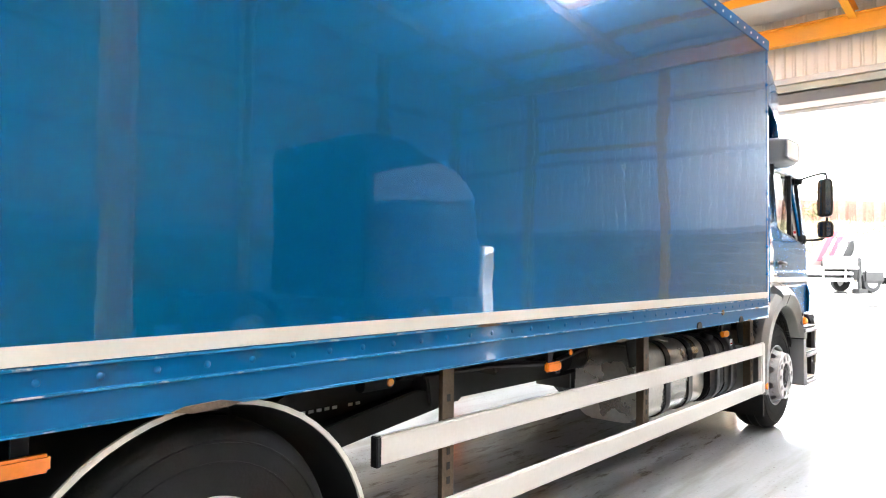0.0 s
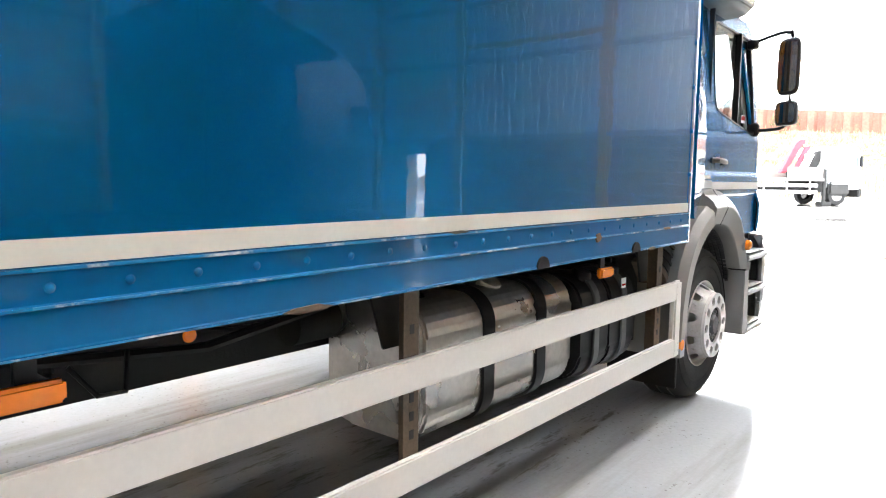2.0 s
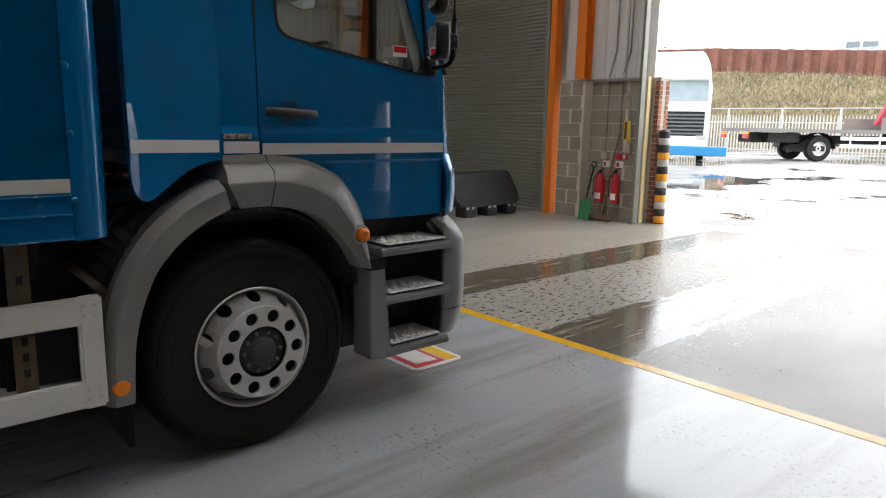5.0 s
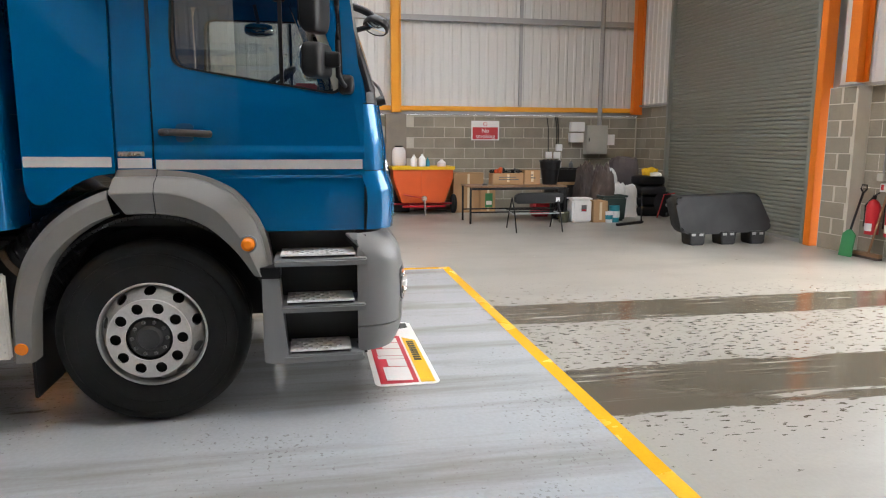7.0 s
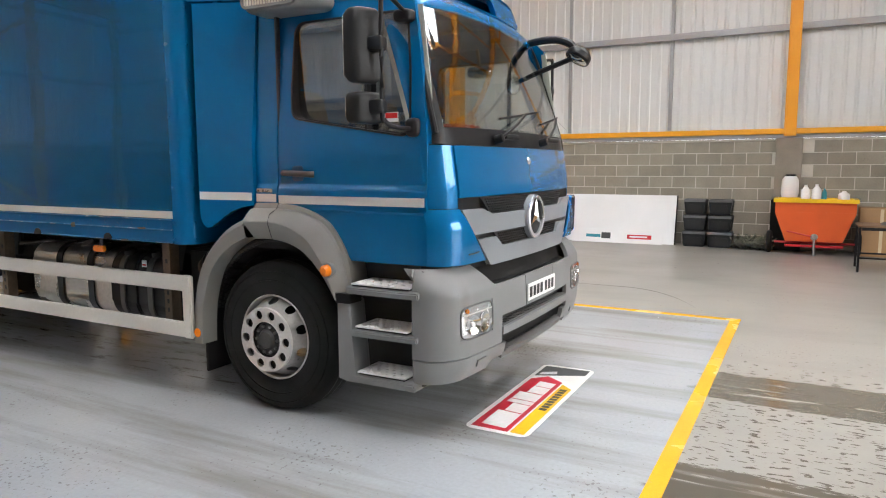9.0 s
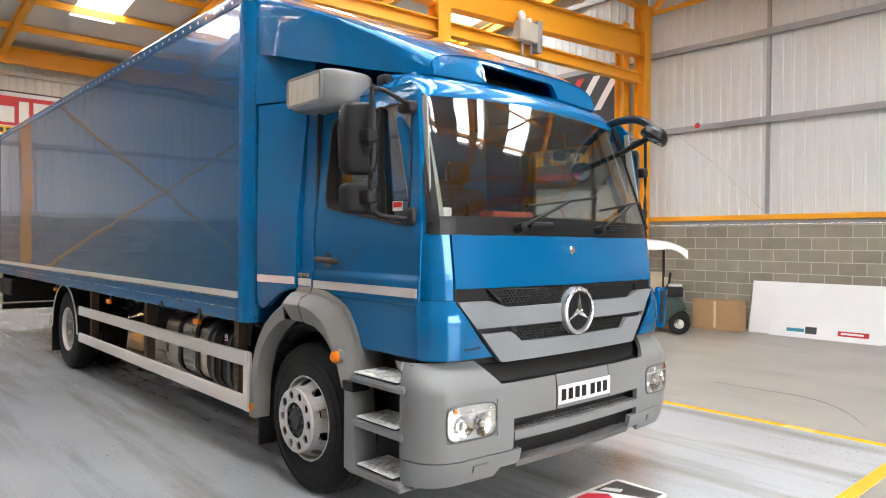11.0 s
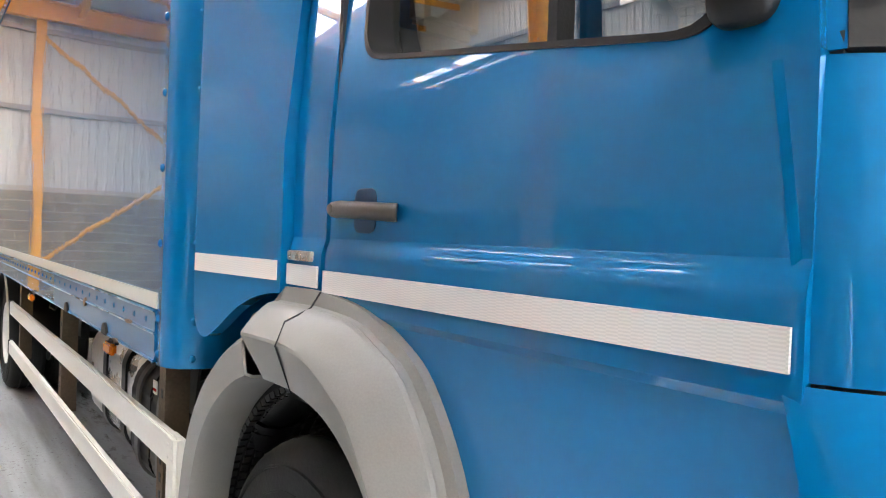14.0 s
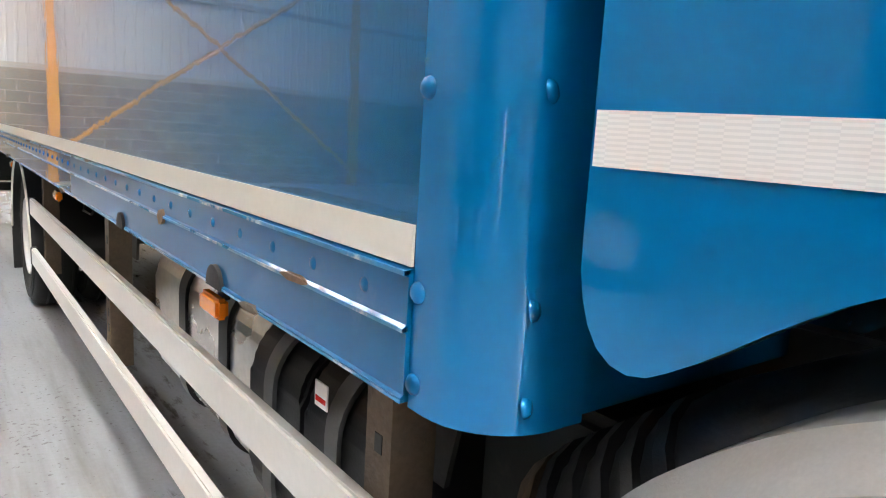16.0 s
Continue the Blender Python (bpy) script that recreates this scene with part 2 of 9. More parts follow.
def prism(points, place, a, b, bm=None, bevel=0.0):
    """Extrudes a closed outline; place(u, v, w) gives the point for outline u, v and depth w."""
    m = bmesh.new()
    low = [m.verts.new(place(u, v, a)) for u, v in points]
    high = [m.verts.new(place(u, v, b)) for u, v in points]
    m.faces.new(low)
    m.faces.new(high[::-1])
    k = len(points)
    for i in range(k):
        m.faces.new((low[i], low[(i + 1) % k], high[(i + 1) % k], high[i]))
    if bevel:
        bmesh.ops.bevel(m, geom=m.edges[:], offset=bevel, segments=2, affect="EDGES")
    return join(bm, m)


def holed(outer, holes, place, a, b, bm=None, cuts=()):
    """A plate with openings: outlines in u, v; place(u, v, w) as for prism."""
    m = bmesh.new()
    es = []
    for ring in [outer, *holes]:
        vs = [m.verts.new((u, v, 0)) for u, v in ring]
        es += [m.edges.new((vs[i], vs[(i + 1) % len(vs)])) for i in range(len(vs))]
    bmesh.ops.triangle_fill(m, edges=es, use_beauty=True)
    for c in cuts:
        bmesh.ops.bisect_plane(m, geom=m.verts[:] + m.edges[:] + m.faces[:], plane_co=(0, c, 0), plane_no=(0, 1, 0))
    r = bmesh.ops.extrude_face_region(m, geom=m.faces[:])
    for v in r["geom"]:
        if isinstance(v, bmesh.types.BMVert):
            v.co.z = 1
    for v in m.verts:
        v.co = place(v.co.x, v.co.y, b if v.co.z > 0.5 else a)
    return join(bm, m)


def sheet(fn, nu, nv, thick=0.0, bm=None):
    """A curved sheet from fn(u, v), u and v from 0 to 1."""
    m = bmesh.new()
    g = [[m.verts.new(fn(i / nu, j / nv)) for j in range(nv + 1)] for i in range(nu + 1)]
    for i in range(nu):
        for j in range(nv):
            m.faces.new((g[i][j], g[i + 1][j], g[i + 1][j + 1], g[i][j + 1]))
    if thick:
        bmesh.ops.recalc_face_normals(m, faces=m.faces)
        away = sum((f.normal.dot(f.calc_center_median() - Vector(INSIDE)) * f.calc_area() for f in m.faces), 0.0)
        if away < 0:
            bmesh.ops.reverse_faces(m, faces=m.faces)
        m.normal_update()
        inner = {v: m.verts.new(v.co - v.normal * thick) for v in m.verts[:]}
        rim = [e for e in m.edges if len(e.link_faces) == 1]
        for f in m.faces[:]:
            m.faces.new([inner[v] for v in reversed(f.verts)])
        for e in rim:
            a, b_ = e.verts
            m.faces.new((a, b_, inner[b_], inner[a]))
    return join(bm, m)


def tube(points, r, n=8, bm=None, caps=True):
    m = bmesh.new()
    rings = []
    pts = [Vector(p) for p in points]
    for i, p in enumerate(pts):
        d = (pts[min(i + 1, len(pts) - 1)] - pts[max(i - 1, 0)]).normalized()
        q = d.to_track_quat("Z", "Y")
        rings.append([m.verts.new(p + q @ Vector((r * math.cos(2 * math.pi * k / n), r * math.sin(2 * math.pi * k / n), 0))) for k in range(n)])
    for a, b in zip(rings, rings[1:]):
        for k in range(n):
            m.faces.new((a[k], a[(k + 1) % n], b[(k + 1) % n], b[k]))
    if caps:
        m.faces.new(rings[0])
        m.faces.new(rings[-1][::-1])
    return join(bm, m)


def smooth_path(points, n=5):
    """A Catmull-Rom line through the points."""
    p = [Vector(q) for q in points]
    p = [p[0] * 2 - p[1]] + p + [p[-1] * 2 - p[-2]]
    out = []
    for a, b_, c, d in zip(p, p[1:], p[2:], p[3:]):
        for k in range(n):
            t = k / n
            out.append(0.5 * (2 * b_ + (c - a) * t + (2 * a - 5 * b_ + 4 * c - d) * t * t + (3 * b_ - a - 3 * c + d) * t ** 3))
    return out + [p[-2]]


def lathe(profile, m4, n=32, bm=None, caps=False):
    """Turns a profile of (radius, height) round the z axis of the pose m4."""
    m = bmesh.new()
    rings = [[m.verts.new(m4 @ Vector((r * math.cos(2 * math.pi * k / n), r * math.sin(2 * math.pi * k / n), z))) for k in range(n)] for r, z in profile]
    for a, b in zip(rings, rings[1:]):
        for k in range(n):
            m.faces.new((a[k], a[(k + 1) % n], b[(k + 1) % n], b[k]))
    for ring, (r, z) in ((rings[0], profile[0]), (rings[-1], profile[-1])):
        if caps and r > 1e-4:
            m.faces.new(ring)
    bmesh.ops.remove_doubles(m, verts=m.verts, dist=1e-5)
    return join(bm, m)


def ring(cx, cy, r, n=24, start=0.0):
    return [(cx + r * math.cos(start + 2 * math.pi * k / n), cy + r * math.sin(start + 2 * math.pi * k / n)) for k in range(n)]


def rounded(x0, x1, y0, y1, r, n=5):
    out = []
    for cx, cy, a in ((x1 - r, y1 - r, 0), (x0 + r, y1 - r, 90), (x0 + r, y0 + r, 180), (x1 - r, y0 + r, 270)):
        out += [(cx + r * math.cos(radians(a + 90 * k / n)), cy + r * math.sin(radians(a + 90 * k / n))) for k in range(n + 1)]
    return out


def at_xy(u, v, w):
    return (u, v, w)


def at_xz(u, v, w):
    return (u, w, v)


def at_yz(u, v, w):
    return (w, u, v)



AXIS_X = pose(0, 0, 0, 0, 90, 0)
AXIS_Y = pose(0, 0, 0, -90, 0, 0)

# ---- the hall ----
XW, XE, YS, YN = -12.75, 9.6, -9.6, 14.9
RIDGE_Y, EAVES, RIDGE = 2.7, 6.6, 8.3


def floor_material(name, colour, rough, paint):
    m = material(name, colour, rough, 0.0, 0.10, 0.7, 45, 0.03, 0.0, None if not paint else (0.27, 0.27, 0.27), 0.25, rough_vary=0.1 if paint else 0.075)
    n, l = m.node_tree.nodes, m.node_tree.links
    b = n["Principled BSDF"]
    b.inputs["Specular IOR Level"].default_value = 0.8 if paint else 0.6
    geo = n.new("ShaderNodeNewGeometry")
    # tyre marks and drag streaks that run along the bay
    mp = n.new("ShaderNodeMapping")
    mp.inputs["Scale"].default_value = (2.6, 0.22, 1) if paint else (1.5, 0.5, 1)
    l.new(geo.outputs["Position"], mp.inputs[0])
    st = n.new("ShaderNodeTexNoise")
    st.inputs["Scale"].default_value, st.inputs["Detail"].default_value, st.inputs["Roughness"].default_value = 1.0, 9, 0.62
    l.new(mp.outputs[0], st.inputs["Vector"])
    cut = n.new("ShaderNodeMapRange")
    cut.inputs[1].default_value, cut.inputs[2].default_value = (0.49, 0.66) if paint else (0.47, 0.86)
    cut.inputs[4].default_value = 0.7
    l.new(st.outputs[0], cut.inputs[0])
    mix = n.new("ShaderNodeMix")
    mix.data_type = "RGBA"
    l.new(cut.outputs[0], mix.inputs[0])
    l.new(b.inputs["Base Color"].links[0].from_socket, mix.inputs[6])
    mix.inputs[7].default_value = (0.15, 0.14, 0.118, 1) if not paint else (0.19, 0.178, 0.155, 1)
    last = mix.outputs[2]
    # specks of grit and small stains
    speck, area = n.new("ShaderNodeTexNoise"), n.new("ShaderNodeTexNoise")
    speck.inputs["Scale"].default_value, speck.inputs["Detail"].default_value = 40.0, 8
    area.inputs["Scale"].default_value, area.inputs["Detail"].default_value = 1.1, 4
    for t_ in (speck, area):
        l.new(geo.outputs["Position"], t_.inputs["Vector"])
    mean = n.new("ShaderNodeMath"); mean.operation = "MULTIPLY_ADD"; mean.inputs[1].default_value = 0.45
    l.new(area.outputs[0], mean.inputs[0]); l.new(speck.outputs[0], mean.inputs[2])
    grit = n.new("ShaderNodeMapRange"); grit.inputs[1].default_value, grit.inputs[2].default_value = 0.88, 0.94
    grit.inputs[4].default_value = 0.5
    l.new(mean.outputs[0], grit.inputs[0])
    gm = n.new("ShaderNodeMix"); gm.data_type = "RGBA"
    gm.inputs[7].default_value = (0.09, 0.08, 0.065, 1)
    l.new(grit.outputs[0], gm.inputs[0]); l.new(last, gm.inputs[6])
    last = gm.outputs[2]
    # wet wheel tracks from the doorway
    sep = n.new("ShaderNodeSeparateXYZ")
    l.new(geo.outputs["Position"], sep.inputs[0])
    wob = n.new("ShaderNodeTexNoise")
    wob.inputs["Scale"].default_value, wob.inputs["Detail"].default_value = 4.5, 12
    wob.inputs["Roughness"].default_value = 0.7
    mp2 = n.new("ShaderNodeMapping")
    mp2.inputs["Scale"].default_value = (2.4, 0.5, 1)
    l.new(geo.outputs["Position"], mp2.inputs[0])
    l.new(mp2.outputs[0], wob.inputs["Vector"])
    total = None
    for centre, half in ((-3.62, 0.36), (-1.76, 0.43)):
        d = n.new("ShaderNodeMath"); d.operation = "SUBTRACT"; d.inputs[1].default_value = centre
        l.new(sep.outputs[0], d.inputs[0])
        a = n.new("ShaderNodeMath"); a.operation = "ABSOLUTE"
        l.new(d.outputs[0], a.inputs[0])
        f = n.new("ShaderNodeMapRange")
        f.inputs[1].default_value, f.inputs[2].default_value = half * 1.25, half * 0.75
        l.new(a.outputs[0], f.inputs[0])
        if total is None:
            total = f.outputs[0]
        else:
            mxm = n.new("ShaderNodeMath"); mxm.operation = "MAXIMUM"
            l.new(total, mxm.inputs[0]); l.new(f.outputs[0], mxm.inputs[1])
            total = mxm.outputs[0]
    ylim = n.new("ShaderNodeMapRange")
    ylim.inputs[1].default_value, ylim.inputs[2].default_value = 8.8, 9.2
    l.new(sep.outputs[1], ylim.inputs[0])
    ym = n.new("ShaderNodeMath"); ym.operation = "MULTIPLY"
    l.new(total, ym.inputs[0]); l.new(ylim.outputs[0], ym.inputs[1])
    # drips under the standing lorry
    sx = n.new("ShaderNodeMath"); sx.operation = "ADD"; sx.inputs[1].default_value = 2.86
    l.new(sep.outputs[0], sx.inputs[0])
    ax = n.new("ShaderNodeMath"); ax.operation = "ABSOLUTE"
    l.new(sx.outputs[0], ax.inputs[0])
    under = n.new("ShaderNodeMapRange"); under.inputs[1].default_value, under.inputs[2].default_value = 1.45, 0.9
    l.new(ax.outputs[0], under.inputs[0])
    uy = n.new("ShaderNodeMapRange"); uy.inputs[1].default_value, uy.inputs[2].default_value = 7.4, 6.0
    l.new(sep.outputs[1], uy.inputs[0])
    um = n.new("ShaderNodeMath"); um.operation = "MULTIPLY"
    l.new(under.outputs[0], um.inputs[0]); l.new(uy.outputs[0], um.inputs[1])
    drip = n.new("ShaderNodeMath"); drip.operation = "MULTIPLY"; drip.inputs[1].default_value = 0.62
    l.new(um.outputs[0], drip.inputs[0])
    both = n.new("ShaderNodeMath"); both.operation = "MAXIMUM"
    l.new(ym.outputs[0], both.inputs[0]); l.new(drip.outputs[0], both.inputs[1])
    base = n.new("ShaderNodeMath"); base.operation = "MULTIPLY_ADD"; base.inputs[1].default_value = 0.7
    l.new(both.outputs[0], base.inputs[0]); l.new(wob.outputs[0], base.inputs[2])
    wet = n.new("ShaderNodeMapRange")
    wet.inputs[1].default_value, wet.inputs[2].default_value = 0.97, 1.06
    wet.inputs[4].default_value = 0.75 if paint else 0.93
    l.new(base.outputs[0], wet.inputs[0])
    if not paint:
        # splashes and drops drawn out along the tracks, and drier lines inside them
        mp3 = n.new("ShaderNodeMapping")
        mp3.inputs["Scale"].default_value = (34, 11, 1)
        l.new(geo.outputs["Position"], mp3.inputs[0])
        drop = n.new("ShaderNodeTexNoise")
        drop.inputs["Scale"].default_value, drop.inputs["Detail"].default_value = 1.0, 3
        l.new(mp3.outputs[0], drop.inputs["Vector"])
        near = n.new("ShaderNodeMath"); near.operation = "ADD"; near.inputs[1].default_value = 2.65
        l.new(sep.outputs[0], near.inputs[0])
        nabs = n.new("ShaderNodeMath"); nabs.operation = "ABSOLUTE"
        l.new(near.outputs[0], nabs.inputs[0])
        zone = n.new("ShaderNodeMapRange")
        zone.inputs[1].default_value, zone.inputs[2].default_value = 2.3, 1.2
        l.new(nabs.outputs[0], zone.inputs[0])
        zy = n.new("ShaderNodeMath"); zy.operation = "MULTIPLY"
        l.new(zone.outputs[0], zy.inputs[0]); l.new(ylim.outputs[0], zy.inputs[1])
        dsum = n.new("ShaderNodeMath"); dsum.operation = "MULTIPLY_ADD"; dsum.inputs[1].default_value = 0.14
        l.new(zy.outputs[0], dsum.inputs[0]); l.new(drop.outputs[0], dsum.inputs[2])
        dcut = n.new("ShaderNodeMapRange")
        dcut.inputs[1].default_value, dcut.inputs[2].default_value, dcut.inputs[4].default_value = 0.725, 0.75, 0.85
        l.new(dsum.outputs[0], dcut.inputs[0])
        mp4 = n.new("ShaderNodeMapping")
        mp4.inputs["Scale"].default_value = (13, 0.9, 1)
        l.new(geo.outputs["Position"], mp4.inputs[0])
        dry = n.new("ShaderNodeTexNoise")
        dry.inputs["Scale"].default_value, dry.inputs["Detail"].default_value = 1.0, 8
        l.new(mp4.outputs[0], dry.inputs["Vector"])
        dline = n.new("ShaderNodeMapRange")
        dline.inputs[1].default_value, dline.inputs[2].default_value = 0.57, 0.66
        dline.inputs[3].default_value, dline.inputs[4].default_value = 1.0, 0.25
        l.new(dry.outputs[0], dline.inputs[0])
        wd = n.new("ShaderNodeMath"); wd.operation = "MULTIPLY"
        l.new(wet.outputs[0], wd.inputs[0]); l.new(dline.outputs[0], wd.inputs[1])
        wet2 = n.new("ShaderNodeMath"); wet2.operation = "MAXIMUM"
        l.new(wd.outputs[0], wet2.inputs[0]); l.new(dcut.outputs[0], wet2.inputs[1])
        wet = wet2
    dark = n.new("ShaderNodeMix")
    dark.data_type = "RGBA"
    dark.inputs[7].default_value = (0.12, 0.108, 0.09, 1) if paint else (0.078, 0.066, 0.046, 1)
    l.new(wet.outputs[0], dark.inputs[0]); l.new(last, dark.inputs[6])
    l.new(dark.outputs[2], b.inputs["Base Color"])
    rmix = n.new("ShaderNodeMix")
    rmix.inputs[3].default_value = 0.06 if paint else 0.14
    l.new(wet.outputs[0], rmix.inputs[0])
    l.new(b.inputs["Roughness"].links[0].from_socket, rmix.inputs[2])
    l.new(rmix.outputs[0], b.inputs["Roughness"])
    return m


CONC = floor_material("polished_concrete", (0.275, 0.264, 0.233), 0.365, False)
PAINT = floor_material("grey_floor_paint", (0.35, 0.368, 0.382), 0.14, True)
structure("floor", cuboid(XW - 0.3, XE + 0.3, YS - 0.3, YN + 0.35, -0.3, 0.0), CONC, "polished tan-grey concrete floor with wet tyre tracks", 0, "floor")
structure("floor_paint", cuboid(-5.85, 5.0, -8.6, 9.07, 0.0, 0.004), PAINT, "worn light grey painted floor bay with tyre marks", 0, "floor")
structure("trim", cuboid(-5.95, 5.1, 9.07, 9.165, 0.0, 0.006), YELLOW, "worn yellow painted floor line", 0, "floor line")
structure("trim", cuboid(-5.95, -5.85, -8.6, 9.07, 0.0, 0.006), YELLOW, "worn yellow painted floor line", 0, "floor line")
SCUFF = material("rubber_scuff", (0.11, 0.105, 0.09), 0.5, 0.0, 0.3, 6, 80, 0.02)
scuff = bmesh.new()
row = []
for i in range(25):
    k = i / 24
    px_, py_ = -7.33 + 0.95 * max(0.0, k - 0.45) ** 2 / 0.30, 6.75 + 1.95 * k - 0.25 * max(0.0, k - 0.6) ** 2
    wd_ = 0.012 * math.sin(math.pi * k) + 0.002
    row.append([scuff.verts.new((px_ + d, py_, z)) for d, z in ((-wd_, 0.0), (-wd_, 0.0012), (wd_, 0.0012), (wd_, 0.0))])
for a, b_ in zip(row, row[1:]):
    for j in range(3):
        scuff.faces.new((a[j], a[j + 1], b_[j + 1], b_[j]))
structure("trim", scuff, SCUFF, "curved dark tyre scuff on the concrete", 0, "floor mark")
for jy in (-2.2, 3.6):
    structure("trim", cuboid(XW, -5.98, jy, jy + 0.006, 0.0, 0.0015), CHASSIS, "narrow dark joint sawn in the floor", 0, "floor joint")

# outer ground
def yard_material():
    """Pale yard concrete with long shallow puddles and darker damp round them."""
    m = material("wet_yard_concrete", (0.23, 0.23, 0.225), 0.5, 0.0, 0.2, 0.35, 12, 0.05, 0, (0.13, 0.13, 0.13), 0.2, rough_vary=0.15)
    n, l = m.node_tree.nodes, m.node_tree.links
    b = n["Principled BSDF"]
    geo, mp, pud = n.new("ShaderNodeNewGeometry"), n.new("ShaderNodeMapping"), n.new("ShaderNodeTexNoise")
    mp.inputs["Scale"].default_value = (0.30, 0.22, 1)
    mp.inputs["Rotation"].default_value = (0, 0, radians(24))
    pud.inputs["Scale"].default_value, pud.inputs["Detail"].default_value, pud.inputs["Roughness"].default_value = 1.0, 7, 0.62
    l.new(geo.outputs["Position"], mp.inputs[0])
    l.new(mp.outputs[0], pud.inputs["Vector"])
    damp, pool = n.new("ShaderNodeMapRange"), n.new("ShaderNodeMapRange")
    damp.inputs[1].default_value, damp.inputs[2].default_value = 0.46, 0.58
    pool.inputs[1].default_value, pool.inputs[2].default_value = 0.54, 0.57
    for t in (damp, pool):
        l.new(pud.outputs[0], t.inputs[0])
    mx = n.new("ShaderNodeMix")
    mx.data_type = "RGBA"
    mx.inputs[7].default_value = (0.075, 0.073, 0.068, 1)
    l.new(damp.outputs[0], mx.inputs[0])
    l.new(b.inputs["Base Color"].links[0].from_socket, mx.inputs[6])
    l.new(mx.outputs[2], b.inputs["Base Color"])
    rm = n.new("ShaderNodeMix")
    rm.inputs[3].default_value = 0.02
    l.new(pool.outputs[0], rm.inputs[0])
    l.new(b.inputs["Roughness"].links[0].from_socket, rm.inputs[2])
    l.new(rm.outputs[0], b.inputs["Roughness"])
    return m


ASPHALT = yard_material()
gr = bmesh.new()
GROUND = [(-700, -0.03), (16.5, -0.03), (34.0, 0.36), (60.0, 0.4), (1200, 0.4)]
rows_ = [[gr.verts.new((x, y, z)) for x in (-900, 900)] for y, z in GROUND]
for a, b_ in zip(rows_, rows_[1:]):
    gr.faces.new((a[0], a[1], b_[1], b_[0]))
structure("ground", gr, ASPHALT, "wet concrete yard with puddles", 0, "ground")


def ribbed(u0, u1, z0, z1, place, pitch=0.2, depth=0.02, bm=None):
    """Trapezoidal wall cladding with upright ribs."""
    m = bmesh.new()
    prof = []
    u = u0
    while u < u1 - 1e-6:
        for f, w in ((0.0, 0), (0.62, 0), (0.72, depth), (0.9, depth)):
            if u + f * pitch < u1:
                prof.append((u + f * pitch, w))
        u += pitch
    prof.append((u1, 0))
    rows = [[m.verts.new(place(a, z, w)) for a, w in prof] for z in (z0, z1)]
    back = [m.verts.new(place(a, z, -0.04)) for z in (z0, z1) for a in (u0, u1)]
    for i in range(len(prof) - 1):
        m.faces.new((rows[0][i], rows[0][i + 1], rows[1][i + 1], rows[1][i]))
    m.faces.new((back[0], back[2], back[3], back[1]))
    return join(bm, m)


def west(u, z, w):
    return (XW + w, u, z)


def east(u, z, w):
    return (XE - w, u, z)


def south(u, z, w):
    return (u, YS + w, z)


def north(u, z, w):
    return (u, YN - w, z)


# gable wall, opposite the doorway side of the bay
structure("wall_west", cuboid(XW - 0.25, XW - 0.006, YS - 0.25, YN + 0.3, 0, 2.06), MORTAR, "grey concrete block wall below white ribbed cladding", 0, "wall")
structure("wall_west_cladding", ribbed(YS, YN, 2.12, 8.6, west, 0.2, 0.012), CLAD, "white ribbed metal wall cladding with faint streaks", 0, "wall cladding")
structure("trim", cuboid(XW - 0.04, XW + 0.05, YS, YN, 2.062, 2.135, 0.004), RAILG, "grey metal sill flashing above the blocks", 0, "flashing")
structure("trim", cuboid(XW + 0.005, XW + 0.09, YS, YN, 2.14, 2.24, 0.006), ORANGE, "orange painted steel sill rail", 0, "sill rail")
for z in (4.05, 5.72, 7.3):
    structure("trim", cuboid(XW + 0.032, XW + 0.11, YS, YN, z - 0.06, z + 0.06, 0.01), RAILG, "grey galvanised wall rail", 0, "wall rail")
for y in (-0.6, 5.15, 7.2, 12.1):
    structure("trim", cuboid(XW + 0.032, XW + 0.085, y - 0.035, y + 0.035, 2.25, 8.0, 0.008), RAILG, "grey galvanised cladding post", 0, "wall post")


def i_beam(a, b, depth, width, up=(0, 0, 1), bm=None):
    """A rolled steel section from a to b."""
    a, b, up = Vector(a), Vector(b), Vector(up)
    d = (b - a).normalized()
    s = d.cross(up).normalized()
    t = s.cross(d)
    out = [(-width / 2, -depth / 2), (width / 2, -depth / 2), (width / 2, -depth / 2 + 0.02), (0.008, -depth / 2 + 0.02), (0.008, depth / 2 - 0.02),
           (width / 2, depth / 2 - 0.02), (width / 2, depth / 2), (-width / 2, depth / 2), (-width / 2, depth / 2 - 0.02), (-0.008, depth / 2 - 0.02),
           (-0.008, -depth / 2 + 0.02), (-width / 2, -depth / 2 + 0.02)]
    L = (b - a).length
    return prism(out, lambda u, v, w: a + s * u + t * v + d * w, 0, L, bm)


def steel(name, bm, label="orange painted steel member", mat=None):
    return structure(name, bm, mat or ORANGE, label, 0, "steel frame")


for y in (-9.4, -3.4, 9.35, 14.78):
    steel("column", i_beam((XW + 0.2, y, 0 if y < -5 else 2.1), (XW + 0.2, y, 8.0 - abs(y - 2.7) * 0.11), 0.2, 0.16, (0, 1, 0)), "orange painted steel wall column", DEEPORANGE if y > 14 else ORANGE)
PIL = material("block_pilaster", (0.26, 0.225, 0.18), 0.9, 0.0, 0.22, 3, 70, 0.3)
for y in (9.35,):
    structure("pilaster", cuboid(XW, XW + 0.18, y - 0.22, y + 0.22, 0, 2.06, 0.004), PIL, "grey block pilaster under the column", 0, "pilaster")

